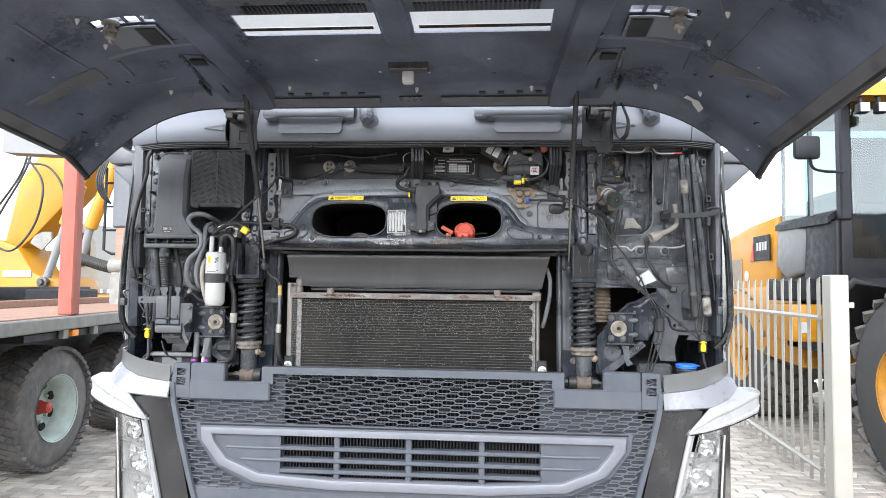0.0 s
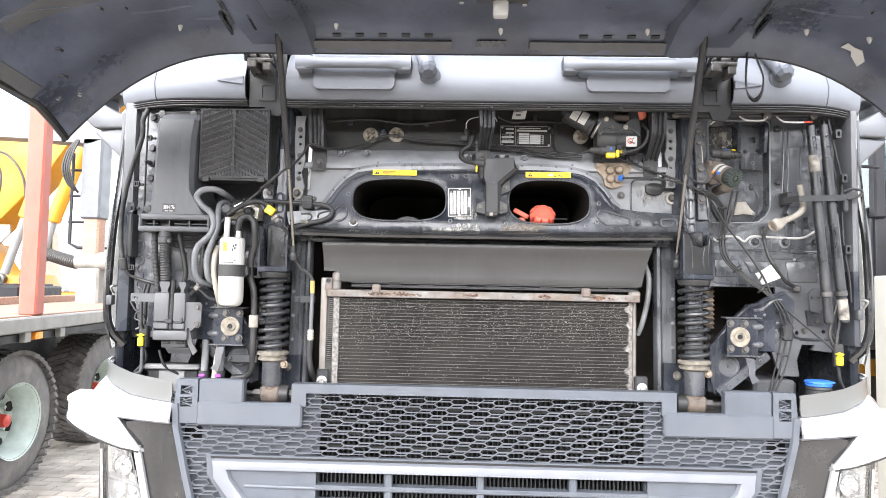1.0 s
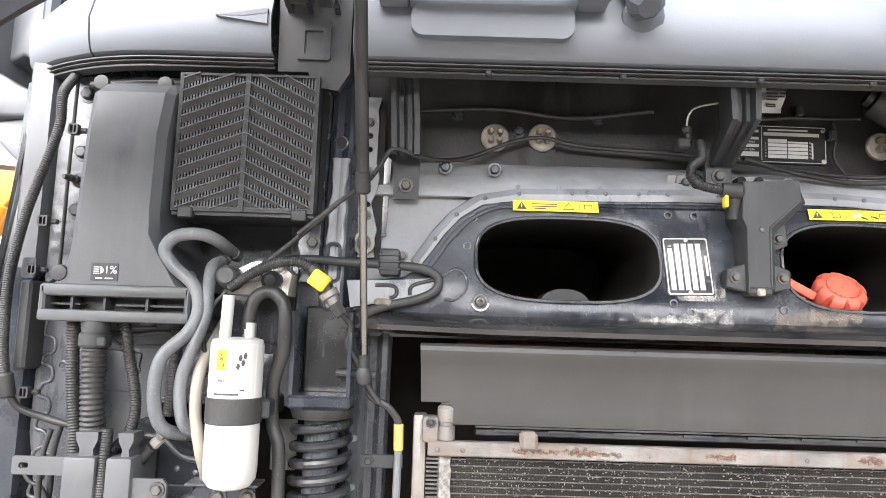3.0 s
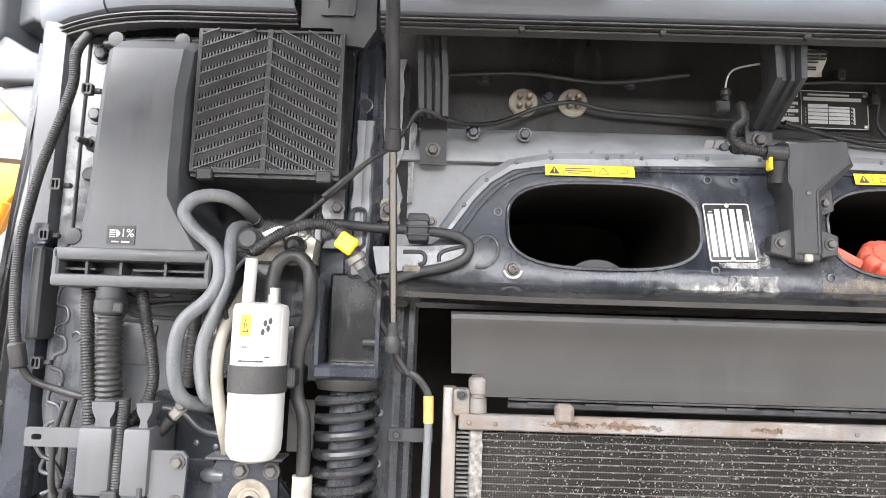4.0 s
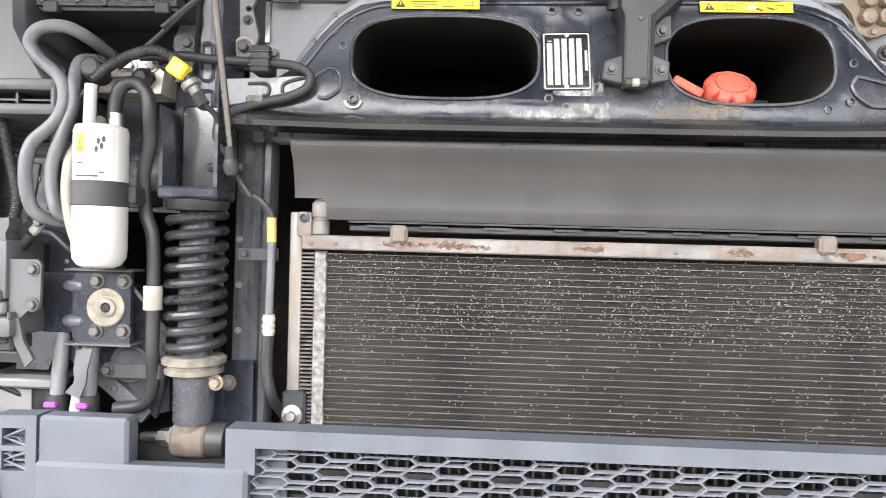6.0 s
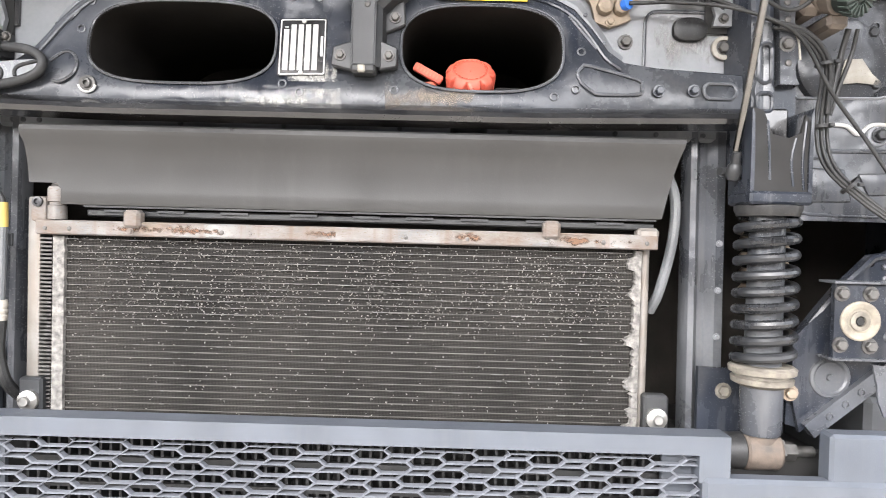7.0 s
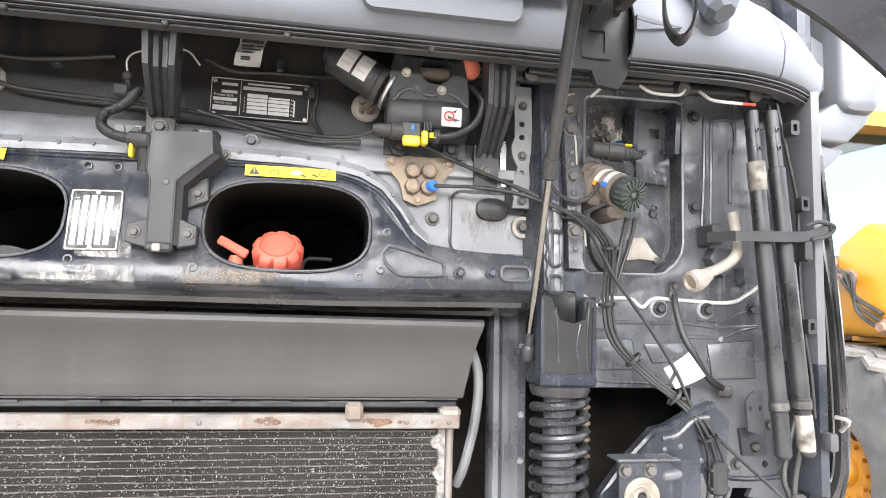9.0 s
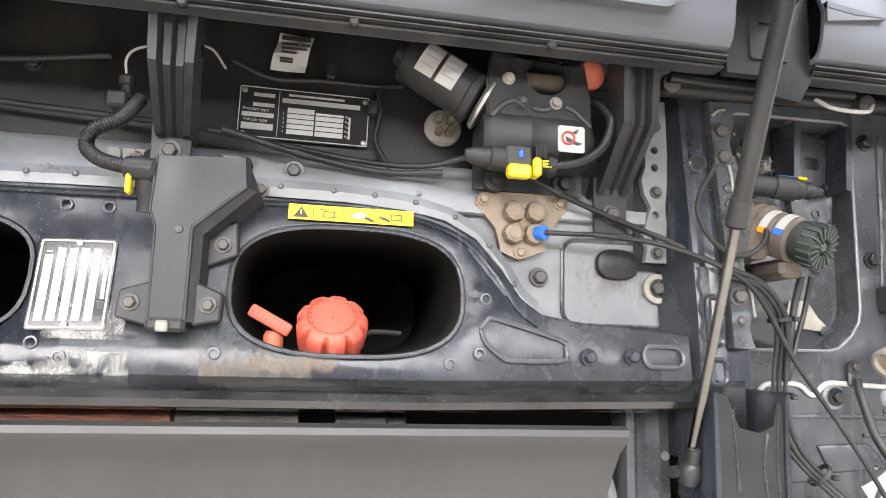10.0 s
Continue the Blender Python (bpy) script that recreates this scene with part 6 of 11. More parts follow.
# ---- suspension struts ----
for s in (-1, 1):
    X = s * 0.674
    Y = 0.03
    th = thing("suspension_strut", "black coil spring strut with dusty cream spring seat", "suspension strut", (X, Y, 1.14), group="cab suspension struts")
    bm = B()
    turns, r, z0, z1 = 9.2, 0.042, 1.312, 1.548
    pts = []
    for i in range(int(turns * 20) + 1):
        a = 2 * math.pi * i / 20
        t = i / (turns * 20)
        pts.append((X + r * math.cos(a + 1), Y + r * math.sin(a + 1), z0 + (z1 - z0) * t))
    tube(bm, pts, 0.008, 10, 1)
    part("coil_spring", bm, M["spring"], th, "black steel coil spring")
    bm = B()
    lathe(bm, (X, Y, 1.2), (0, 0, 1), [(0, 0.03), (0.005, 0.032), (0.1, 0.032), (0.104, 0.028), (0.36, 0.027)], 24)
    part("damper_body", bm, M["paint_mid"], th)
    bm = B()
    lathe(bm, (X, Y, 1.276), (0, 0, 1), [(0, 0.034), (0.006, 0.046), (0.014, 0.047), (0.016, 0.042), (0.02, 0.042), (0.022, 0.05), (0.03, 0.051), (0.034, 0.045)], 28)
    part("spring_seat", bm, M["seat"], th, "dusty cream plastic spring seat")
    bm = B()
    lathe(bm, (X, Y, 1.545), (0, 0, 1), [(0, 0.046), (0.01, 0.05), (0.016, 0.05), (0.02, 0.035)], 24)
    part("upper_seat", bm, M["rubber"], th)
    # upper fork
    bm = B()
    box(bm, X - 0.048, X + 0.048, Y - 0.045, Y + 0.04, 1.562, 1.582, 0.004)
    fork = part("upper_fork", bm, M["paint"], th)
    for d in (-1, 1):
        bm = B()
        plate(bm, [(X + d * 0.047, 1.58), (X + d * 0.041, 1.58), (X + d * 0.041, 1.64), (X + d * 0.043, 1.70), (X + d * 0.047, 1.71)], [], Y - 0.04, Y + 0.04)
        part("fork_cheek", bm, M["paint"], fork)
    bm = B()
    box(bm, X - 0.038, X + 0.038, Y + 0.02, Y + 0.035, 1.58, 1.72, 0.003)
    part("fork_web", bm, M["gloss_black"], fork)
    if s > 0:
        # black sheet standing in for the fork's dark hollow, with a folded crown and raised edges
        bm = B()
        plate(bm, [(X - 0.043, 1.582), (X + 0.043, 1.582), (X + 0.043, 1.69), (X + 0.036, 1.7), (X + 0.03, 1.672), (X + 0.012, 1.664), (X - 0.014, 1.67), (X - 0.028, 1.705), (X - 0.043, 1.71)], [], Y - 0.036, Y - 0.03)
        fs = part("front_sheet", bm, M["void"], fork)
        for pts in (((-0.016, 1.6), (-0.018, 1.64), (-0.022, 1.69)), ((0.02, 1.59), (0.016, 1.63), (0.022, 1.664)), ((0.036, 1.585), (0.033, 1.63), (0.037, 1.69))):
            bm = B()
            tube(bm, [(X + dx, Y - 0.036, z) for dx, z in pts], 0.0022, 6, 3)
            part("pressed_bead", bm, M["paint"], fs)
    # lower eye
    bm = B()
    lathe(bm, (X - 0.028, Y, 1.172), (1, 0, 0), [(0, 0.027), (0.004, 0.03), (0.052, 0.03), (0.056, 0.027)], 24)
    cyl(bm, (X, Y, 1.175), (X, Y, 1.21), 0.026, 20)
    eye = part("lower_eye", bm, M["rust_eye"], th, "rusty dusty lower eye")
    bm = B()
    lathe(bm, (X + s * -0.028, Y, 1.172), (-s, 0, 0), [(0, 0.025), (0.002, 0.029), (0.03, 0.028), (0.033, 0.02)], 20)
    part("bush", bm, M["rubber"], eye)
    bm = B()
    cyl(bm, (X - 0.085, Y, 1.172), (X + 0.085, Y, 1.172), 0.009, 12)
    lathe(bm, (X + s * 0.03, Y, 1.172), (s, 0, 0), [(0, 0.024), (0.003, 0.024), (0.0035, 0.015), (0.025, 0.015)], 6)
    lathe(bm, (X - s * 0.06, Y, 1.172), (-s, 0, 0), [(0, 0.015), (0.014, 0.015)], 6)
    part("through_bolt", bm, M["dirty_steel"], eye)
    bm = B()
    bolt(bm, (X + 0.04, Y - 0.01, 1.268), r=0.009, h=0.008)
    part("seat_bolt", bm, M["brass"], th)
    bm = B()
    box(bm, X - 0.09, X + 0.09, 0.07, 0.22, 1.12, 1.165, 0.006)
    part("axle_block", bm, M["black_plastic"], th)

# ---- cab mountings ----
for s in (-1, 1):
    X, Z0, Z1 = s * 0.81, 1.33, 1.443
    th = thing("cab_mounting", "black cab mounting plate with a dusty round bush", "mounting", (X, 0, 1.33), group="cab mountings")
    bm = B()
    plate(bm, [(s * x, z) for x, z in ((0.764, Z0), (0.764, Z1), (0.852, Z1), (0.858, Z1 - 0.01), (0.858, Z0 + 0.008), (0.852, Z0))], [oval(s * 0.803, 1.387, 0.05, 0.05, 2, 28)], -0.006, 0.004)
    pl = part("front_plate", bm, M["paint"], th)
    for z in (Z0 - 0.004, Z1 + 0.001):
        bm = B()
        box(bm, s * 0.758, s * 0.868, -0.015, 0.03, z, z + 0.004, 0.001)
        part("plate_lip", bm, M["paint_mid"], pl)
    bm = B()
    box(bm, s * 0.862, s * 0.92, 0.012, 0.018, Z0 + 0.012, Z1 - 0.004, 0.002)
    part("side_return", bm, M["paint"], pl)
    bm = B()
    lathe(bm, (s * 0.803, -0.002, 1.387), (0, -1, 0), [(0, 0.031), (0.007, 0.0305), (0.0085, 0.028), (0.0075, 0.022), (0.005, 0.0185), (0.006, 0.015)], 32)
    bush = part("bush", bm, M["bush"], th, "dusty cream bush")
    bm = B()
    lathe(bm, (s * 0.802, -0.007, 1.387), (0, -1, 0), [(0, 0.0155), (0.0035, 0.015), (0.004, 0.0085), (0.001, 0.0075)], 22)
    part("bush_sleeve", bm, M["seat"], bush)
    bm = B()
    lathe(bm, (s * 0.801, -0.0105, 1.387), (0, -1, 0), [(0, 0.0068), (0.0012, 0.006)], 8)
    part("bush_bore", bm, M["void"], bush)
    bolts(pl, [(s * x, -0.006, z) for x, z in ((0.774, 1.429), (0.818, 1.429), (0.774, 1.35), (0.819, 1.349))], M["dirty_steel"], 0.0085, 0.008)
    for z in (1.419, 1.363):
        bm = B()
        lathe(bm, (s * 0.838, -0.002, z), (s, 0.1, 0.02), [(0, 0.003), (0.004, 0.009), (0.02, 0.0115), (0.034, 0.009), (0.04, 0.004)], 14)
        part("pressed_lug", bm, M["paint_mid"], pl)
    # pressed carrier arm behind, with a rolled upper edge and a drilled lower strap
    TOP = ((0.726, 1.34), (0.76, 1.387), (0.797, 1.434), (0.832, 1.468), (0.85, 1.487), (0.875, 1.491), (0.917, 1.514), (0.965, 1.532))
    LOW = ((1.0, 1.5), (0.995, 1.43), (0.96, 1.39), (0.93, 1.352), (0.89, 1.323), (0.848, 1.289), (0.776, 1.235), (0.742, 1.205), (0.724, 1.21))
    bm = B()
    plate(bm, [(s * x, z) for x, z in TOP + LOW], [oval(s * 0.854, 1.475, 0.008, 0.013, 2, 14)], 0.05, 0.062)
    ca = part("carrier", bm, M["paint"], th, "blue-black pressed carrier arm")
    bm = B()
    loft(bm, [[(s * x, 0.062, z + 0.001), (s * x, 0.043, z + 0.0005), (s * (x + 0.003), 0.04, z - 0.003), (s * (x + 0.006), 0.042, z - 0.007), (s * (x + 0.007), 0.055, z - 0.009)] for x, z in TOP])
    part("rolled_edge", bm, M["paint"], ca)
    bm = B()
    plate(bm, [(s * x, z) for x, z in ((0.727, 1.352), (0.787, 1.41), (0.87, 1.4), (0.9, 1.345), (0.85, 1.287), (0.79, 1.237), (0.742, 1.2), (0.727, 1.26))], [], 0.04, 0.05)
    dw = part("dished_web", bm, M["paint"], ca)
    bm = B()
    lathe(bm, (s * 0.787, 0.0405, 1.29), (0, -1, 0), [(0, 0.034), (0.003, 0.032), (0.0035, 0.027), (0.001, 0.024), (0.0005, 0.006), (0.004, 0.005), (0.0042, 0.001)], 28)
    part("pressed_dish", bm, M["paint_mid"], dw)
    a, b = Vector((0.752, 0.028, 1.205)), Vector((0.905, 0.028, 1.33))
    n = Vector((-(b - a).z, 0, (b - a).x)).normalized() * 0.013
    bm = B()
    prism(bm, [(s * q.x, q.y, q.z) for q in (a - n, b - n, b + n, a + n)], 0, (0, 0.02, 0))
    st_ = part("lower_strap", bm, M["paint_mid"], ca)
    holes_(st_, [(s * q.x, q.y - 0.0005, q.z) for q in (a.lerp(b, k) for k in (0.2, 0.36, 0.52, 0.68, 0.84))], 0.0042, "strap_hole")
    bm = B()
    tube(bm, [(s * x, 0.05, z) for x, z in ((0.87, 1.468), (0.9, 1.475), (0.93, 1.5), (0.96, 1.505))], 0.005, 8, 3)
    part("pressed_bead", bm, M["paint_mid"], ca)
    bm = B()
    plate(bm, [(s * x, z) for x, z in ((0.892, 1.405), (0.905, 1.416), (0.935, 1.412), (0.942, 1.39), (0.934, 1.368), (0.905, 1.366), (0.892, 1.38))], [], 0.03, 0.05)
    hx = part("bolt_boss", bm, M["paint_mid"], ca)
    bolts(hx, [(s * 0.917, 0.03, 1.389)], M["dirty_steel"], 0.011, 0.01)
    rivets(ca, [(s * x, 0.05, z) for x, z in ((0.83, 1.305), (0.875, 1.45), (0.905, 1.455), (0.96, 1.47), (0.945, 1.43), (0.97, 1.42))], M["paint_mid"], 0.005)
    # hanging tab
    bm = B()
    prism(bm, [(s * x, -0.03, z) for x, z in ((0.81, 1.325), (0.836, 1.322), (0.84, 1.292), (0.838, 1.272), (0.853, 1.255), (0.83, 1.246), (0.82, 1.27), (0.818, 1.293))], 0, (0, 0.004, 0))
    part("hanging_tab", bm, M["paint_mid"], th)

# ---- air intake duct ----
duct = thing("air_duct", "dark grey moulded air duct with a light adjustment sticker", "air duct", (-0.98, 0.0, 1.69))
bm = B()
zs = [(2.085, -1.05, -0.93, 0.03), (2.07, -1.062, -0.925, 0.0), (2.05, -1.064, -0.925, -0.022), (1.98, -1.066, -0.93, -0.03), (1.86, -1.068, -0.93, -0.034), (1.82, -1.07, -0.928, -0.034), (1.79, -1.072, -0.912, -0.034), (1.765, -1.078, -0.895, -0.034), (1.745, -1.088, -0.883, -0.034), (1.738, -1.096, -0.876, -0.034)]
rows = []
for z, xa, xb, y in zs:
    rows.append([(xa, 0.14, z), (xa, y + 0.03, z), (xa + 0.004, y + 0.012, z), (xa + 0.016, y, z), (xb - 0.016, y, z), (xb - 0.004, y + 0.012, z), (xb, y + 0.03, z), (xb, 0.14, z)])
loft(bm, rows)
f = bm.faces.new([v for v in bm.verts][:8])
part("duct_body", bm, M["duct"], duct)
for z0, z1, y in ((1.722, 1.741, -0.04), (1.684, 1.702, -0.042)):
    bm = B()
    box(bm, -1.1, -0.87, y, 0.14, z0, z1, 0.005, seg=2)
    part("flange", bm, M["duct"], duct)
for x0, x1 in ((-1.1, -1.09), (-0.88, -0.87)):
    bm = B()
    box(bm, x0, x1, -0.04, 0.14, 1.69, 1.74, 0.003)
    part("flange_end", bm, M["duct"], duct)
bm = B()
box(bm, -1.09, -0.88, 0.0, 0.14, 1.69, 1.73)
part("flange_recess", bm, M["black_plastic"], duct)
for x in (-1.055, -1.005, -0.94):
    bm = B()
    box(bm, x - 0.002, x + 0.002, -0.028, 0.01, 1.7, 1.724)
    part("stiffener", bm, M["dark_plastic"], duct)
for x0, x1 in ((-1.09, -1.045), (-0.99, -0.885)):
    bm = B()
    box(bm, x0, x1, -0.022, 0.0, 1.709, 1.712)
    part("stiffener_bar", bm, M["dark_plastic"], duct)
repeats("screw", duct, [(-1.06, 0.01, 2.075), (-0.955, 0.01, 2.075), (-0.885, -0.005, 1.755), (-1.075, -0.03, 1.757)], "duct_screw", lambda bm: lathe(bm, (0, 0, 0), (0, -1, 0), [(0, 0.013), (0.006, 0.012), (0.007, 0.006)], 12), M["black_plastic"])
bm = B()
box(bm, -1.026, -0.985, -0.0352, -0.033, 1.747, 1.774)
stk = part("sticker", bm, M["black_plastic"], duct, "black sticker with white lamp symbol and 1%")
TXT = Matrix(((1, 0, 0, 0), (0, 0, -1, 0), (0, 1, 0, 0), (0, 0, 0, 1)))
words("1%", 0.017, Matrix.Translation((-0.996, -0.0356, 1.763)) @ TXT, M["paper"], stk)
bm = B()
plate(bm, [(-1.012, 1.769), (-1.008, 1.766), (-1.006, 1.763), (-1.008, 1.759), (-1.012, 1.757)], [], -0.0357, -0.035)
for k in range(4):
    box(bm, -1.022, -1.0135, -0.0357, -0.035, 1.757 + 0.0032 * k, 1.7585 + 0.0032 * k)
box(bm, -1.018, -1.008, -0.0357, -0.035, 1.7495, 1.7515)
box(bm, -1.004, -0.992, -0.0357, -0.035, 1.7495, 1.7515)
part("lamp_symbol", bm, M["paper"], stk)

# ---- cabin air filter grille ----
filt = thing("air_filter_cover", "black slatted cabin air filter cover with chevron slats", "filter cover", (-0.81, 0.02, 1.87))
FX0, FX1, FZ0, FZ1 = -0.924, -0.698, 1.863, 2.09
FC = -0.813
bm = B()
plate(bm, [(FX0, FZ0), (FX1, FZ0), (FX1, FZ1), (FX0, FZ1)], [[(FX0 + 0.006, FZ0 + 0.008), (FX1 - 0.006, FZ0 + 0.008), (FX1 - 0.006, FZ1 - 0.004), (FX0 + 0.006, FZ1 - 0.004)]], -0.01, 0.12)
frame_ = part("cover_frame", bm, M["black_plastic"], filt)
# black sheet for the shade behind the slats
bm = B()
box(bm, FX0, FX1, 0.02, 0.03, FZ0, FZ1)
part("inner_mesh_backing", bm, M["void"], filt)
bm = B()
box(bm, FC - 0.004, FC + 0.004, -0.012, 0.02, FZ0, FZ1)
part("centre_bar", bm, M["black_plastic"], filt)
for d, drop in ((-1, 0.04), (1, 0.056)):
    xe = FX0 + 0.006 if d < 0 else FX1 - 0.006
    for i in range(14):
        za, zb, xa, xb = FZ0 + 0.012 + 0.0213 * i, FZ0 + 0.012 + 0.0213 * i - drop, FC, xe
        hi = 0.0108
        if zb < FZ0 + 0.004 - hi:
            t = (za - FZ0 - 0.004 + hi) / drop
            xb, zb = xa + (xb - xa) * t, FZ0 + 0.004 - hi
        if za > FZ1 - hi:
            t = (za - FZ1 + hi) / drop
            if t > 0.85:
                continue
            xa, za = xa + (xb - xa) * t, FZ1 - hi
        if abs(xb - xa) < 0.02:
            continue
        lo = lambda z: max(z, FZ0 + 0.003)
        bm = B()
        prism(bm, [(xa, -0.0105, za + hi), (xb, -0.0105, lo(zb + hi)), (xb, -0.007, lo(zb)), (xa, -0.007, lo(za))], 0, (0, 0.006, 0.0))
        sl = part("slat", bm, M["black_plastic"], filt)
        bm = B()
        prism(bm, [(xa, -0.0125, za + hi + 0.0012), (xb, -0.0125, lo(zb + hi) + 0.0012), (xb, -0.0125, lo(zb + hi) - 0.001), (xa, -0.0125, za + hi - 0.001)], 0, (0, 0.006, 0))
        part("slat_edge", bm, M["duct"], sl)
bm = B()
for i in range(44):
    x = FX0 + 0.008 + (FX1 - FX0 - 0.016) * i / 43
    box(bm, x - 0.0013, x + 0.0013, -0.0068, 0.004, FZ0 + 0.006, FZ1 - 0.004)
part("fine_bar", bm, M["duct"], filt, kind="stuff")
for x in (-0.9, -0.72):
    bm = B()
    box(bm, x - 0.012, x + 0.012, -0.014, 0.0, FZ0 - 0.012, FZ0 + 0.006, 0.002)
    part("snap_clip", bm, M["black_plastic"], filt)
bm = B()
box(bm, FX0, FX1, -0.004, 0.1, FZ0 - 0.006, FZ0 + 0.002)
part("lower_edge", bm, M["black_plastic"], filt)

# ---- grey coolant hoses ----
def hose(name, pts, r, material, label, category="hose", n=7, seg=12, corr=0.0, group=""):
    bm = B()
    tube(bm, pts, r, seg, n, corr)
    if name != "coolant_hose":
        return single(name, bm, material, label, category, group=group, sharp=60)
    th = thing(name, label, category, pts[-1], group=group)
    part("hose_wall", bm, material, th, sharp=60)
    for a, b in ((pts[0], pts[1]), (pts[-1], pts[-2])):
        d = (Vector(b) - Vector(a)).normalized()
        bm = B()
        lathe(bm, Vector(a) + d * 0.012, d, [(0, r + 0.0004), (0.0005, r + 0.0016), (0.008, r + 0.0016), (0.0085, r + 0.0004)], 16, caps=False)
        part("end_clamp", bm, M["dirty_steel"], th, "dull steel band clamp")
    return th


hose("coolant_hose", [(-0.838, 0.07, 1.80), (-0.845, 0.0, 1.815), (-0.865, -0.03, 1.823), (-0.9, -0.035, 1.818), (-0.916, -0.035, 1.797), (-0.9, -0.035, 1.772), (-0.866, -0.035, 1.742), (-0.856, -0.04, 1.705), (-0.868, -0.045, 1.672), (-0.9, -0.05, 1.638), (-0.909, -0.05, 1.595), (-0.905, -0.045, 1.55), (-0.89, -0.035, 1.527), (-0.86, 0.0, 1.517)], 0.01, M["hose"], "thick grey rubber coolant hose bent in an S")
hose("coolant_hose", [(-0.848, 0.04, 1.79), (-0.85, -0.01, 1.775), (-0.847, -0.03, 1.74), (-0.846, -0.035, 1.70), (-0.858, -0.04, 1.655), (-0.873, -0.04, 1.61), (-0.873, -0.04, 1.565), (-0.862, -0.035, 1.532), (-0.84, 0.0, 1.518)], 0.0096, M["hose"], "thick grey rubber coolant hose running downwards")
hose("black_hose", [(-0.782, -0.03, 1.672), (-0.782, -0.03, 1.7), (-0.774, -0.03, 1.728), (-0.752, -0.03, 1.738), (-0.732, -0.03, 1.722), (-0.727, -0.03, 1.69), (-0.73, -0.02, 1.65), (-0.744, -0.01, 1.6), (-0.745, 0.0, 1.54), (-0.733, 0.0, 1.5), (-0.73, 0.0, 1.42), (-0.73, 0.0, 1.32), (-0.733, 0.01, 1.26), (-0.755, 0.02, 1.228), (-0.8, 0.02, 1.22)], 0.0104, M["rubber"], "black rubber hose curving over the white bottle")
bm = B()
cyl(bm, (-0.7305, 0.0, 1.385), (-0.7305, 0.0, 1.423), 0.0145, 16)
single("hose_tag", bm, M["cream"], "pale tape band round a black hose", "tape")
hose("sand_hose", [(-0.838, 0.03, 1.69), (-0.842, 0.0, 1.66), (-0.85, -0.03, 1.62), (-0.852, -0.035, 1.56), (-0.842, -0.03, 1.5), (-0.845, 0.01, 1.455), (-0.845, 0.022, 1.42), (-0.845, 0.022, 1.34), (-0.845, 0.0, 1.28), (-0.845, -0.02, 1.2)], 0.009, M["sand"], "sand coloured sleeve hose hanging down")

# ---- white receiver bottle ----
bot = thing("receiver_bottle", "white painted metal receiver bottle with warning label", "bottle", (-0.79, -0.05, 1.45))
BX, BY = -0.79, -0.05
bm = B()
lathe(bm, (BX, BY, 1.452), (0, 0, 1), [(0, 0.02), (0.004, 0.03), (0.014, 0.037), (0.03, 0.0385), (0.205, 0.0385), (0.213, 0.036), (0.216, 0.025)], 32)
part("bottle_body", bm, M["white"], bot)
bm = B()
lathe(bm, (BX, BY, 1.545), (0, 0, 1), [(0, 0.0392), (0.001, 0.0402), (0.036, 0.0402), (0.037, 0.0392)], 32, caps=False)
band = part("clamp_band", bm, M["rubber"], bot, "black clamp band")
bm = B()
box(bm, BX + 0.036, BX + 0.05, -0.045, 0.05, 1.55, 1.578, 0.003)
part("clamp_bracket", bm, M["dark_plastic"], band)
bm = B()
cyl(bm, (BX - 0.02, BY, 1.665), (BX - 0.018, BY, 1.73), 0.009, 12)
part("inlet_pipe", bm, M["white"], bot)
bm = B()
cyl(bm, (BX + 0.01, BY + 0.02, 1.665), (BX + 0.01, BY + 0.02, 1.69), 0.011, 12)
part("outlet_fitting", bm, M["steel"], bot)


def on_bottle(a0, a1, z0, z1, name, material, r=0.0389):
    bm = B()
    A = np.linspace(radians(a0 + 16), radians(a1 + 16), 6)
    loft(bm, [[(BX + r * math.sin(a), BY - r * math.cos(a), z) for a in A] for z in (z0, z1)])
    return part(name, bm, material, bot)


on_bottle(-52, 48, 1.585, 1.66, "label", M["paper"], 0.0387)
on_bottle(-44, -20, 1.622, 1.651, "label_mark", M["yellow"], 0.039)


def bottle_sign(name, outline, material, r):
    """A small printed shape wrapped on the bottle: outline in degrees and heights."""
    bm = B()
    bm.faces.new([bm.verts.new((BX + r * math.sin(radians(a + 16)), BY - r * math.cos(radians(a + 16)), z)) for a, z in outline])
    part(name, bm, material, bot)


bottle_sign("warning_triangle", [(-40, 1.627), (-24, 1.627), (-32, 1.647)], M["ink"], 0.0394)
bottle_sign("triangle_inner", [(-37.5, 1.6285), (-26.5, 1.6285), (-32, 1.643)], M["yellow"], 0.0396)
bottle_sign("label_print", [(-33, 1.631), (-31, 1.631), (-30.5, 1.639), (-33.5, 1.639)], M["ink"], 0.0398)
for a, z in ((8, 1.639), (14, 1.632), (4, 1.627), (18, 1.642)):
    bottle_sign("label_print", [(a - 4, z), (a - 2, z + 0.0045), (a + 2, z + 0.005), (a + 4, z + 0.001), (a + 2, z - 0.004), (a - 2, z - 0.0035)], M["ink"], 0.0392)
for a, z in ((-32, 1.607), (12, 1.609)):
    for k in range(10):
        b0, b1 = 2 * math.pi * k / 10, 2 * math.pi * (k + 1) / 10
        bottle_sign("label_print", [(a + 7 * math.cos(b0), z + 0.0055 * math.sin(b0)), (a + 7 * math.cos(b1), z + 0.0055 * math.sin(b1)), (a + 5.6 * math.cos(b1), z + 0.0044 * math.sin(b1)), (a + 5.6 * math.cos(b0), z + 0.0044 * math.sin(b0))], M["grey_ink"], 0.0392)
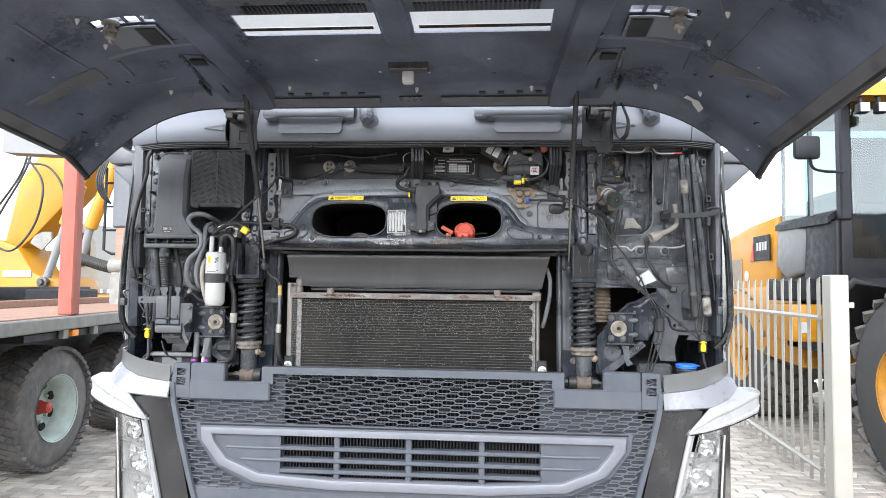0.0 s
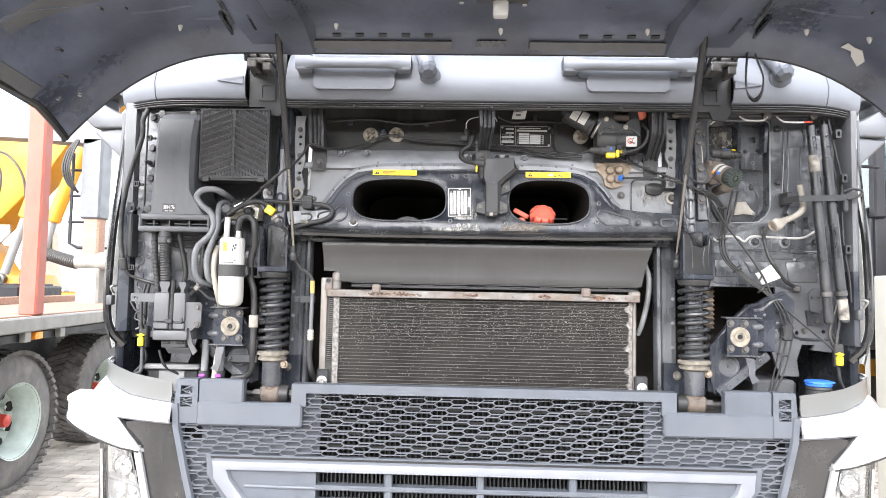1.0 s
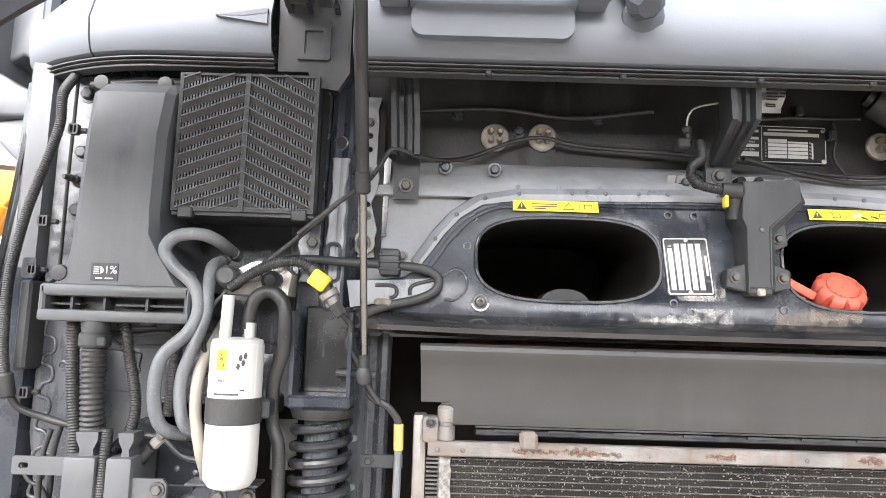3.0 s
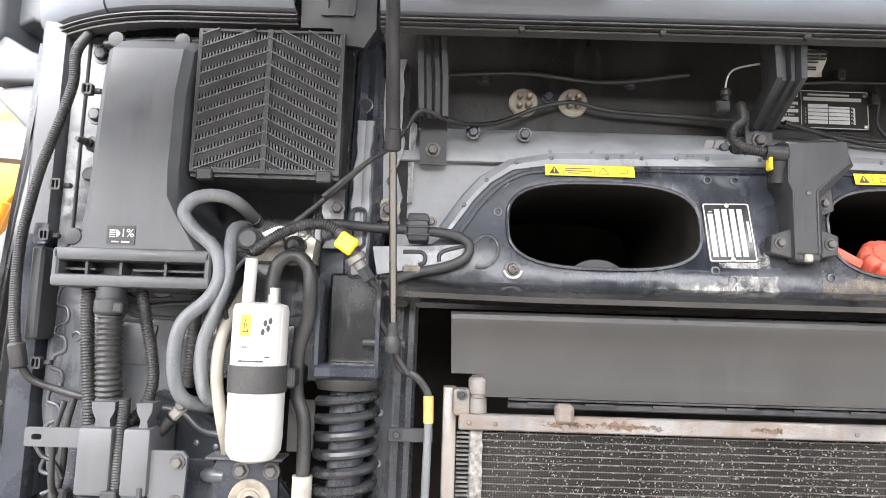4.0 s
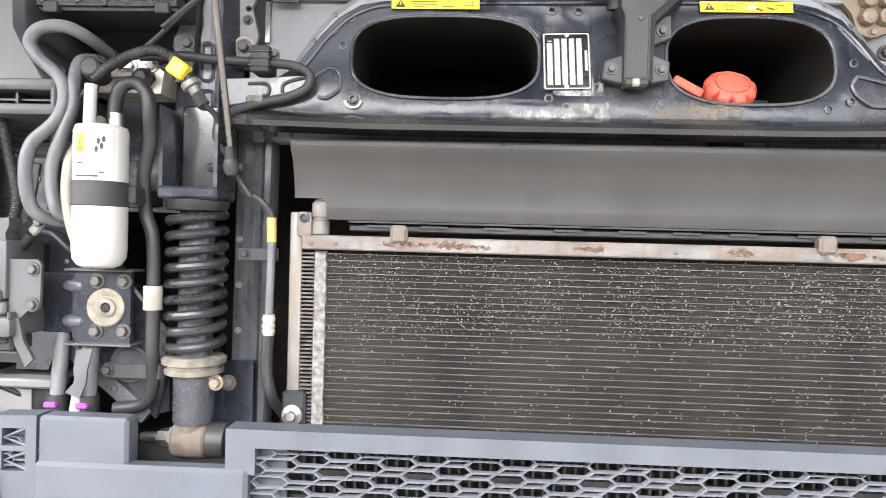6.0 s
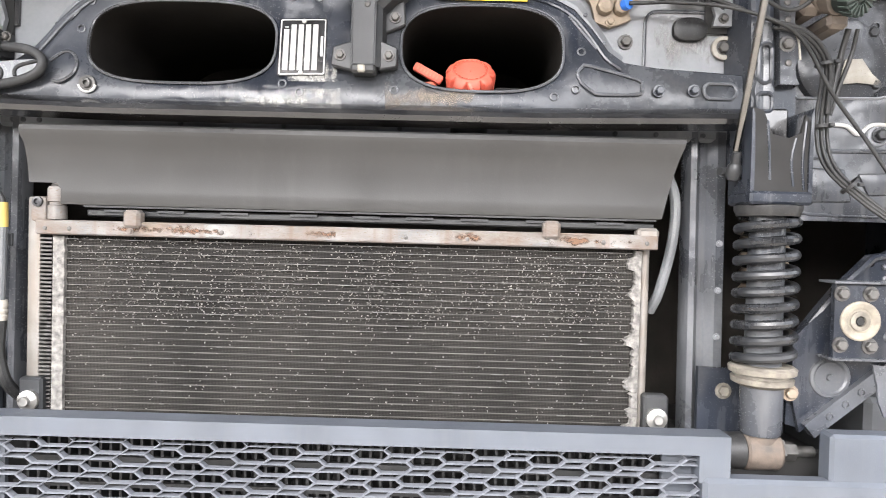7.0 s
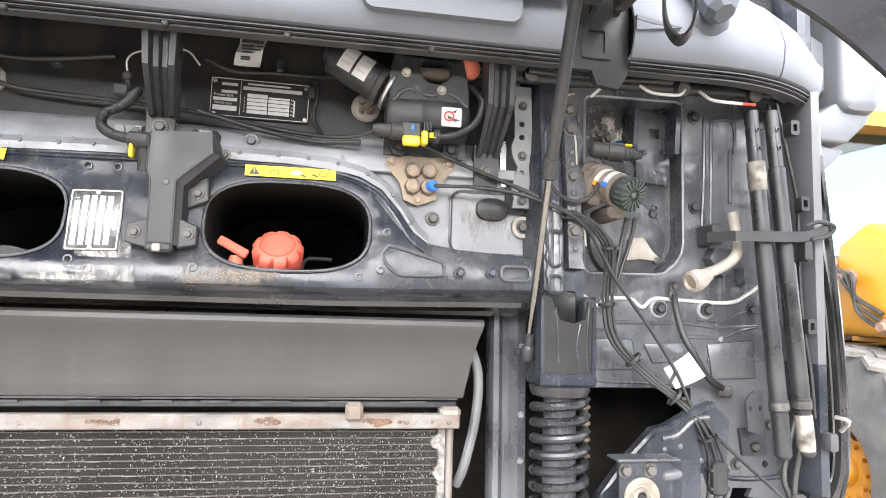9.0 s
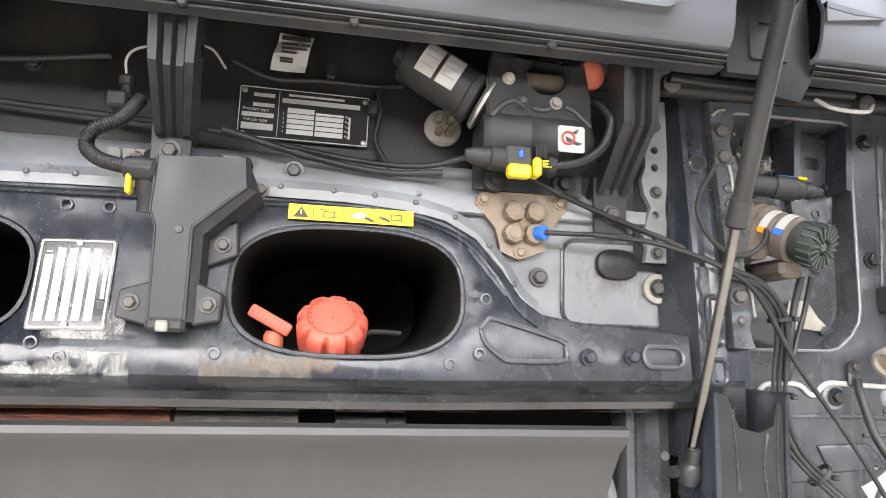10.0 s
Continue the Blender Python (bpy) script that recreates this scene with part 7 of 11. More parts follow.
for a0, a1, z0, z1 in ((-45, 8, 1.587, 1.5895), (10, 20, 1.593, 1.595), (-41, -23, 1.606, 1.608)):
    on_bottle(a0, a1, z0, z1, "print_bar", M["ink"], 0.0391)
on_bottle(-22, 5, 1.523, 1.526, "print_bar", M["grey_ink"], 0.0389)

# valve block above the bottle
vb = thing("valve_block", "bare metal valve block with black solenoid cap", "valve", (-0.8, 0.05, 1.75))
bm = B()
plate(bm, [(-0.845, 1.735), (-0.74, 1.735), (-0.735, 1.77), (-0.76, 1.79), (-0.8, 1.788), (-0.835, 1.77)], [], 0.03, 0.1)
part("block", bm, M["bare_alu"], vb)
bm = B()
lathe(bm, (-0.82, 0.0, 1.757), (0, -1, 0.1), [(0, 0.019), (0.02, 0.019), (0.022, 0.016), (0.035, 0.016), (0.038, 0.012)], 18)
part("solenoid_cap", bm, M["black_plastic"], vb)
bm = B()
cyl(bm, (-0.81, -0.005, 1.757), (-0.785, 0.02, 1.765), 0.009, 10)
part("port_tube", bm, M["steel"], vb)
bolts(vb, [(-0.79, 0.028, 1.778), (-0.755, 0.028, 1.78), (-0.76, 0.028, 1.752)], M["steel"], 0.008, 0.007)
bm = B()
lathe(bm, (-0.765, 0.03, 1.758), (0, -1, 0), [(0, 0.017), (0.012, 0.016), (0.02, 0.009)], 14)
part("port_cap", bm, M["black_plastic"], vb)

# ---- ribbed hoses below the duct and cable carrier ----
hose("ribbed_conduit", [(-1.062, -0.005, 1.69), (-1.06, 0.0, 1.62), (-1.052, 0.0, 1.55), (-1.045, 0.0, 1.5), (-1.04, 0.0, 1.4)], 0.0105, M["rubber"], "thin black corrugated conduit", n=4, corr=0.0018, seg=10)
hose("ribbed_conduit", [(-1.018, -0.02, 1.69), (-1.017, -0.02, 1.62), (-1.013, -0.02, 1.56), (-1.012, -0.01, 1.5), (-1.01, 0.0, 1.42)], 0.0185, M["rubber"], "thick black corrugated conduit", n=4, corr=0.003, seg=14)
bm = B()
lathe(bm, (-1.018, -0.02, 1.645), (0, 0, 1), [(0, 0.02), (0.004, 0.023), (0.02, 0.023), (0.024, 0.02), (0.04, 0.02)], 18)
box(bm, -1.004, -0.99, -0.045, -0.035, 1.648, 1.662, 0.002)
single("conduit_clamp", bm, M["dark_plastic"], "black clamp round a thick conduit", "clamp")
hose("ribbed_conduit", [(-0.985, 0.0, 1.69), (-0.975, 0.0, 1.64), (-0.962, 0.0, 1.59), (-0.957, 0.0, 1.55), (-0.965, 0.0, 1.515), (-0.985, 0.0, 1.49)], 0.009, M["rubber"], "black corrugated conduit with smooth sleeve", n=4, corr=0.0015, seg=10)
hose("ribbed_conduit", [(-0.912, 0.03, 1.70), (-0.914, 0.03, 1.6), (-0.918, 0.03, 1.54)], 0.01, M["rubber"], "black corrugated conduit behind the hoses", n=4, corr=0.0016, seg=10)
carr = thing("cable_carrier", "dark grey plastic cable carrier box", "cable box", (-0.98, -0.02, 1.3))
CG = M["carrier_grey"]
for name, x0, x1 in (("left_shell", -1.029, -0.981), ("right_shell", -0.967, -0.929)):
    bm = B()
    box(bm, x0, x1, -0.06, 0.03, 1.4, 1.491, 0.005, seg=2)
    sh = part(name, bm, CG, carr)
    bm = B()
    box(bm, x0 + 0.001, x1, -0.0615, 0.03, 1.377, 1.397, 0.003)
    part("lower_step", bm, CG, sh)
    bm = B()
    plate(bm, [(x0 + 0.017, 1.49), (x0 + 0.019, 1.5), (x0 + 0.013, 1.512), (x0 + 0.011, 1.524), (x1 - 0.004, 1.525), (x1 - 0.004, 1.513), (x1 - 0.01, 1.5), (x1 - 0.008, 1.49)], [], -0.05, -0.02)
    part("top_latch", bm, CG, sh)
for x0, x1, z0, z1 in ((-0.99, -0.968, 1.396, 1.408), (-0.962, -0.936, 1.396, 1.402), (-0.941, -0.934, 1.398, 1.414)):
    bm = B()
    box(bm, x0, x1, -0.064, -0.04, z0, z1, 0.002)
    part("catch_hook", bm, M["dark_plastic"], carr)
bm = B()
box(bm, -1.02, -0.935, -0.03, 0.05, 1.36, 1.485)
part("carrier_core", bm, M["black_plastic"], carr)
line_part("centre_conduit", carr, [(-0.974, -0.045, 1.53), (-0.974, -0.05, 1.45), (-0.976, -0.048, 1.375)], 0.0085, M["rubber"], n=2, seg=10, corr=0.0012)
for x in (-1.012, -0.992, -0.955, -0.938):
    line_part("cable_end", carr, [(x, -0.04, 1.39), (x, -0.045, 1.37)], 0.009, M["rubber"], n=1, corr=0.0012)
bm = B()
box(bm, -1.026, -0.916, -0.068, 0.03, 1.343, 1.374, 0.006, seg=2)
tray = part("tray", bm, CG, carr)
for x0, x1 in ((-1.026, -1.021), (-0.922, -0.917)):
    bm = B()
    box(bm, x0, x1, -0.068, 0.03, 1.37, 1.382, 0.002)
    part("tray_wall", bm, CG, tray)
bm = B()
box(bm, -1.005, -0.925, -0.05, 0.0, 1.318, 1.344, 0.004)
part("under_block", bm, M["dark_plastic"], carr)
for x0, x1 in ((-1.0, -0.975), (-0.955, -0.93)):
    bm = B()
    box(bm, x0, x1, -0.056, -0.02, 1.332, 1.339, 0.003)
    part("tie_strap", bm, M["rubber"], carr)
bm = B()
prism(bm, [(-0.988, -0.055, 1.318), (-0.914, -0.055, 1.318), (-0.912, -0.035, 1.3), (-0.986, -0.035, 1.3)], 0, (0, 0.004, 0.002))
part("lower_flap", bm, CG, carr)
bm = B()
plate(bm, [(-0.93, 1.462), (-0.885, 1.462), (-0.879, 1.454), (-0.881, 1.388), (-0.9, 1.383), (-0.911, 1.372), (-0.93, 1.37)], [], -0.052, -0.046)
arm = part("mounting_ear", bm, CG, carr)
bolts(arm, [(-0.892, -0.052, z) for z in (1.447, 1.393)], M["dirty_steel"], 0.0075, 0.006)
bm = B()
plate(bm, [(-0.926, 1.372), (-0.912, 1.372), (-0.904, 1.338), (-0.888, 1.31), (-0.9, 1.298), (-0.917, 1.33)], [], -0.055, -0.048)
part("gusset", bm, CG, arm)
bm = B()
plate(bm, round_rect(-1.11, -1.03, 1.461, 1.487, 0.004), [round_rect(-1.1, -1.086, 1.47, 1.478, 0.003)], -0.045, -0.04)
part("side_tab", bm, CG, carr)

# battery box in the left corner
batt = thing("battery_box", "grey box with a white label deep in the lower corner", "battery box", (-1.02, 0.2, 1.1))
bm = B()
box(bm, -1.11, -0.93, 0.08, 0.4, 1.0, 1.245, 0.01)
part("case", bm, M["black_plastic"], batt)
bm = B()
box(bm, -1.115, -0.925, 0.06, 0.1, 1.236, 1.252, 0.004)
part("lid_edge", bm, M["mach_grey"], batt)
bm = B()
box(bm, -1.065, -0.98, 0.076, 0.08, 1.165, 1.232)
part("label", bm, M["mach_grey"], batt)

# washer bottle with the blue cap
wash = thing("washer_bottle", "black filler neck with a blue screw cap", "washer bottle", (1.075, 0.03, 1.0))
bm = B()
lathe(bm, (1.072, 0.05, 1.0), (0, 0, 1), [(0, 0.042), (0.2, 0.039), (0.222, 0.036), (0.226, 0.0385), (0.23, 0.036), (0.238, 0.034)], 24)
part("filler_neck", bm, M["black_plastic"], wash)
bm = B()
lathe(bm, (1.072, 0.05, 1.233), (0, 0, 1), [(0, 0.035), (0.003, 0.0395), (0.006, 0.0395), (0.007, 0.0375), (0.01, 0.0375), (0.011, 0.041), (0.016, 0.0405), (0.019, 0.034), (0.02, 0.02)], 32)
cap_ = part("screw_cap", bm, M["blue"], wash, "blue plastic screw cap")
bm = B()
box(bm, 1.108, 1.122, 0.042, 0.058, 1.242, 1.248, 0.002)
part("cap_tab", bm, M["blue"], cap_)
bm = B()
box(bm, 1.08, 1.095, -0.002, 0.002, 1.185, 1.2)
part("yellow_dot", bm, M["yellow"], wash)
box2 = B()
box(box2, 0.9, 1.04, 0.12, 0.4, 1.05, 1.24, 0.01)
single("fluid_tank", box2, M["carrier_grey"], "dull grey plastic tank in the lower corner", "tank")

# dark floor of the bay
for s in (-1, 1):
    bm = B()
    box(bm, s * 0.68, s * 1.19, 0.1, 0.6, 0.9, 1.1)
    single("chassis_bracket", bm, M["black_plastic"], "dark chassis bracket deep in the corner", "bracket")

# ---- fixings on the pressed walls ----
holes_(arch, [(-0.103, 0.0995, 1.896), (-0.058, 0.0995, 1.896), (-0.108, 0.0995, 1.742), (-0.08, 0.0995, 1.728), (0.074, 0.0995, 1.736), (0.334, 0.0995, 1.731), (0.369, 0.0995, 1.744), (0.379, 0.0995, 1.809), (-0.43, 0.0995, 1.735), (-0.44, 0.0995, 1.88), (-0.45, 0.0995, 1.83)], 0.005)
bolts(arch, [(0.503, 0.099, 1.744), (0.559, 0.099, 1.746)], M["paint"], 0.007, 0.008, name="stud")
for loop in ([(0.372, 1.772), (0.38, 1.783), (0.392, 1.785), (0.468, 1.764), (0.476, 1.755), (0.476, 1.743), (0.468, 1.738), (0.41, 1.737), (0.396, 1.741), (0.378, 1.756)], round_rect(0.576, 0.628, 1.734, 1.759, 0.011)):
    bm = B()
    tube(bm, [(x, 0.0995, z) for x, z in loop + [loop[0]]], 0.003, 6, 2)
    part("pressed_bead", bm, M["paint_mid"], arch)
for pts in ([(-0.494, 1.773), (-0.473, 1.789), (-0.457, 1.786), (-0.449, 1.77), (-0.454, 1.75), (-0.472, 1.738), (-0.486, 1.739)], [(-0.47, 1.847), (-0.447, 1.877), (-0.414, 1.898)], [(0.36, 1.872), (0.385, 1.84), (0.405, 1.815)]):
    bm = B()
    tube(bm, [(x, 0.0995, z) for x, z in pts], 0.003, 6, 4)
    part("pressed_bead", bm, M["paint_mid"], arch)
bm = B()
lathe(bm, (-0.427, 0.1, 1.735), (0, -1, 0), [(0, 0.014), (0.003, 0.0135), (0.0035, 0.009), (0.008, 0.0075), (0.0085, 0.004), (0.004, 0.0035)], 18)
part("drain_nipple", bm, M["dirty_steel"], arch)
bm = B()
tube(bm, [(-0.427 + 0.014 * math.cos(a), 0.0975, 1.735 + 0.014 * math.sin(a)) for a in np.linspace(math.pi * 1.05, math.pi * 1.95, 9)], 0.0022, 6, 1)
part("sealer_crescent", bm, M["paper"], arch)
# flange sheet along the arch with its rivets, lightened in colour for reflected sky
def off_arch(k):
    out = []
    for i in range(4, 19):
        a, b = Vector((*ARCH[i - 1], 0)), Vector((*ARCH[i + 1], 0))
        d = (b - a).normalized()
        nrm = Vector((-d.y, d.x, 0))
        p = Vector((*ARCH[i], 0)) + nrm * k
        out.append((p.x, p.y))
    return out


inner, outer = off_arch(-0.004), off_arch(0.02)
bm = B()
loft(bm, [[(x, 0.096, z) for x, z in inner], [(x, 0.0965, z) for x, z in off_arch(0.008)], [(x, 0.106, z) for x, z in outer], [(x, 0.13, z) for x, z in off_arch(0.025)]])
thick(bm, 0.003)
fls = cab_part("arch_flange", bm, M["paint_sheen_dust"], "dusty sheet flange following the arch, greyed for reflected sky")
mid = smooth_path([(x, 0.0955, z) for x, z in off_arch(0.009)], 5)
acc, put_, last = 0.0, [], mid[0]
for p in mid[1:]:
    acc += (p - last).length
    last = p
    if acc > 0.05:
        put_.append(tuple(p))
        acc = 0.0
rivets(fls, put_, M["paint_mid"], 0.0038)
# scuffs on the lower lip
for x0, x1, z0, z1, key in ((-0.2, -0.01, 1.69, 1.736, "chalk"), (-0.118, -0.02, 1.7, 1.79, "chalk"), (0.06, 0.23, 1.7, 1.748, "mud")):
    bm = B()
    y = 0.0955 if key == "chalk" else 0.0978
    plate(bm, [(x0, z0), (x1, z0), (x1, z1), (x0, z1)], [], y, y + 0.0006)
    part("scuff", bm, M[key], arch, "chalky scuffed patch" if key == "chalk" else "brown dried mud patch")
# slots pressed into the ledge beside the middle bracket
ldg = [o for o in cab.children if o.name.startswith("ledge")][0]
for x in (-0.077, -0.059, -0.038, 0.053, 0.067):
    bm = B()
    m = Matrix.Translation((x, 0.149, 1.971)) @ Matrix.Rotation(radians(42), 4, "X")
    plate(bm, round_rect(-0.0075, 0.0075, -0.013, 0.013, 0.003), [], -0.003, 0.0, m)
    part("bright_slot", bm, M["plate_white"], ldg)

w_r = [o for o in cab.children if o.name.startswith("outer_wall")]
wl, wr = w_r[0], w_r[1]
bolts(wr, [(0.997, 0.149, 1.9), (0.997, 0.149, 2.083), (0.925, 0.176, 1.792), (0.919, 0.178, 1.885), (0.918, 0.143, 1.697), (1.018, 0.143, 1.697), (0.745, 0.149, 1.72), (1.12, 0.149, 1.7), (1.14, 0.149, 2.075)], M["spring"], 0.009, 0.008)
rivets(wr, [(0.75, 0.149, 2.06), (0.75, 0.149, 2.0), (0.75, 0.149, 1.94), (0.75, 0.149, 1.88), (0.98, 0.149, 1.6), (1.06, 0.149, 1.59), (1.05, 0.149, 1.64)], M["paint_sheen_dust"], 0.006)
# seam sealer line on the right wall
line_part("seam_sealer", wr, [(0.757, 0.148, 1.72), (0.776, 0.148, 1.709), (0.793, 0.147, 1.698), (0.81, 0.148, 1.712), (0.859, 0.148, 1.713), (0.883, 0.147, 1.698), (0.908, 0.148, 1.715), (0.958, 0.148, 1.714), (1.067, 0.148, 1.712), (1.11, 0.148, 1.73), (1.137, 0.148, 1.748)], 0.004, M["paper"], "white seam sealer line")
# paint shine ribs and flange on the left outer wall
bm = B()
plate(bm, [(-1.165, 2.11), (-1.08, 2.11), (-1.085, 1.36), (-1.14, 1.36), (-1.165, 1.5)], [oval(-1.1, 1.661, 0.026, 0.018, 2.6)], 0.08, 0.092)
lf = part("left_flange", bm, M["paint_mid"], wl)
wav = []
for z in (1.7, 1.64, 1.592, 1.539, 1.486, 1.433, 1.379):
    wav += [(-1.156, 0.08, z + 0.021), (-1.139, 0.08, z + 0.014), (-1.137, 0.08, z - 0.006), (-1.152, 0.08, z - 0.014)]
line_part("pressed_bead", lf, wav, 0.0036, M["paint_mid"], n=4)
line_part("seam", lf, [(-1.142, 0.08, 2.1), (-1.143, 0.08, 1.915), (-1.142, 0.08, 1.76), (-1.16, 0.08, 1.742), (-1.161, 0.08, 1.68)], 0.003, M["void"], n=1)
bolts(lf, [(-1.12, 0.08, z) for z in (2.079, 1.974, 1.872, 1.767)], M["spring"], 0.011, 0.01)
lathe_peg = B()
lathe(lathe_peg, (-1.122, 0.08, 1.925), (-0.3, -1, 0), [(0, 0.013), (0.004, 0.013), (0.006, 0.007), (0.012, 0.0075), (0.014, 0.006), (0.022, 0.0065), (0.024, 0.005), (0.034, 0.004)], 12)
part("trim_peg", lathe_peg, M["black_plastic"], lf)
bm = B()
plate(bm, round_rect(-1.178, -1.155, 1.752, 1.785, 0.005), [], 0.035, 0.04)
part("clip_tab", bm, M["paint_mid"], lf)
holes_(lf, [(-1.11, 0.0795, 1.9), (-1.14, 0.0795, 1.77), (-1.12, 0.0795, 1.61), (-1.13, 0.0795, 1.46)], 0.006)
bm = B()
box(bm, -1.175, -1.155, 0.03, 0.08, 1.604, 1.748, 0.004)
part("cable_cover", bm, M["dark_plastic"], wl)
# small side brackets with the flap catches
for s in (-1, 1):
    th = thing("flap_catch", "small grey steel catch on the cab edge", "catch", (s * 1.2, 0.05, 1.44), group="flap catches")
    bm = B()
    box(bm, s * (1.212 if s < 0 else 1.188), s * (1.232 if s < 0 else 1.206), 0.03, 0.055, 1.446, 1.478, 0.004, seg=2)
    part("catch_block", bm, M["duct"], th)
    bm = B()
    tube(bm, [(s * 1.2, 0.02, 1.485), (s * 1.2, 0.0, 1.505), (s * 1.19, 0.02, 1.51)], 0.004, 6, 3)
    part("catch_wire", bm, M["steel"], th)
# hanging metal plate on the right wall
bm = B()
plate(bm, [(1.08, 1.469), (1.114, 1.462), (1.112, 1.546), (1.094, 1.544), (1.082, 1.535), (1.076, 1.522)], [oval(1.085, 1.512, 0.006, 0.009, 2), oval(1.105, 1.512, 0.006, 0.009, 2)], 0.11, 0.116)
part("hanger_plate", bm, M["duct"], wr)

# ---- support brackets under the panel ----
def channel(th, rows, w, material):
    """A U-shaped pressed bracket along rows of (x, y, z, half width)."""
    bm = B()
    L = []
    for x, y, z, h in rows:
        L.append([(x - h, y + 0.05, z), (x - h, y, z), (x - h * 0.62, y, z), (x - h * 0.45, y + 0.012, z), (x - h * 0.12, y + 0.012, z), (x, y + 0.002, z), (x + h * 0.12, y + 0.012, z), (x + h * 0.45, y + 0.012, z), (x + h * 0.62, y, z), (x + h, y, z), (x + h, y + 0.05, z)])
    loft(bm, L)
    thick(bm, 0.003)
    return part("channel", bm, material, th)


for name, rows, foot in (("l", [(-0.566, 0.06, 2.12, 0.024), (-0.562, 0.06, 2.05, 0.025), (-0.56, 0.065, 1.985, 0.024)], (-0.56, 1.945)),
                         ("c", [(0.006, 0.02, 2.13, 0.027), (0.008, 0.023, 2.05, 0.024), (-0.001, 0.1, 1.99, 0.02)], (-0.004, 1.978)),
                         ("r", [(0.564, 0.022, 2.125, 0.025), (0.564, 0.03, 2.035, 0.023), (0.561, 0.108, 1.96, 0.021)], (0.56, 1.938))):
    th = thing("support_bracket", "dark pressed steel bracket under the upper panel", "bracket", (foot[0], 0.1, foot[1]), group="panel support brackets")
    channel(th, rows, 0.03, M["dark_plastic"])
    bm = B()
    fx, fz = foot
    plate(bm, [(fx - 0.022, fz - 0.03), (fx + 0.022, fz - 0.03), (fx + 0.024, fz + 0.045), (fx - 0.024, fz + 0.045)], [], 0.112, 0.118)
    ft = part("foot_plate", bm, M["dark_plastic"], th)
    bolts(ft, [(fx, 0.112, fz - 0.005)], M["dirty_steel"], 0.009, 0.008)

# ---- cable box in the middle ----
rb = thing("cable_box", "dark grey plastic box with stepped outline on the crossmember", "cable box", (0.05, 0.06, 1.76))
def outline(y, g):
    """The box's outline; g: how far its flanks spread towards the wall."""
    return [(0.003 - g * 0.25, y, 1.945 + g * 0.2), (0.094, y, 1.95 + g * 0.2), (0.097 + g, y, 1.917 - g * 0.3), (0.044 + g, y, 1.869 - g * 0.6), (0.044 + g, y, 1.768), (0.008 - g * 0.3, y, 1.766), (0.007 - g * 0.3, y, 1.868), (0.0 - g * 0.3, y, 1.884)]


bm = B()
loft(bm, [outline(0.1, 0.015), outline(0.05, 0.014), outline(0.038, 0.011), outline(0.0315, 0.002), outline(0.03, 0.0)], closed=True, cap=True)
bx = part("box_lid", bm, M["dark_plastic"], rb, sharp=25)
line_part("lid_ridge", bx, [(0.0975, 0.0305, 1.917), (0.0445, 0.03, 1.869), (0.0445, 0.03, 1.77)], 0.0022, M["dark_plastic"], n=1)
line_part("lid_ridge", bx, [(0.003, 0.0305, 1.944), (0.0, 0.0305, 1.885), (0.007, 0.0305, 1.868), (0.008, 0.0305, 1.768)], 0.0018, M["dark_plastic"], n=1)
for pts in ([(-0.027, 1.771), (0.006, 1.763), (0.012, 1.812), (-0.024, 1.8)], [(0.05, 1.764), (0.079, 1.77), (0.08, 1.8), (0.05, 1.812)], [(0.056, 1.83), (0.09, 1.845), (0.087, 1.884), (0.056, 1.872)]):
    bm = B()
    plate(bm, pts, [], 0.037 if pts[0][1] < 1.8 else 0.062, 0.06 if pts[0][1] < 1.8 else 0.09)
    bmesh.ops.bevel(bm, geom=[e for e in bm.edges if e.calc_face_angle(0) > 0.8], offset=0.002, segments=1, affect="EDGES")
    part("ear", bm, M["dark_plastic"], rb)
bolts(rb, [(-0.012, 0.037, 1.787), (0.066, 0.037, 1.787)], M["dirty_steel"], 0.0065, 0.006)
bolts(rb, [(0.073, 0.062, 1.856), (0.108, 0.075, 1.925)], M["dirty_steel"], 0.0065, 0.006)
bm = B()
box(bm, 0.006, 0.046, 0.026, 0.07, 1.757, 1.772, 0.004)
part("lower_mouth", bm, M["black_plastic"], rb)
bm = B()
box(bm, 0.018, 0.03, 0.02, 0.03, 1.757, 1.769, 0.002)
part("pale_pin", bm, M["cream"], rb)
rivets(bx, [(0.031, 0.0298, 1.866)], M["dirty_steel"], 0.005)
con = thing("cable_connector", "black angled connector with yellow lock on a ribbed conduit", "connector", (-0.02, 0.06, 1.91))
line_part("ribbed_conduit", con, [(-0.04, 0.1, 2.03), (-0.05, 0.07, 1.995), (-0.072, 0.055, 1.975), (-0.076, 0.05, 1.955), (-0.06, 0.045, 1.94), (-0.03, 0.04, 1.932)], 0.0085, M["rubber"], n=6, seg=10, corr=0.0014)
bm = B()
lathe(bm, (-0.03, 0.04, 1.932), (1, -0.1, -0.1), [(0, 0.012), (0.01, 0.013), (0.03, 0.014), (0.034, 0.011)], 14)
lathe(bm, (-0.006, 0.045, 1.94), (0, 0.15, -1), [(0, 0.014), (0.006, 0.016), (0.03, 0.016), (0.04, 0.013), (0.055, 0.013)], 14)
part("plug_body", bm, M["black_plastic"], con)
bm = B()
box(bm, -0.028, -0.022, 0.03, 0.045, 1.902, 1.924, 0.002)
part("lock", bm, M["yplastic"], con, "yellow locking clip")

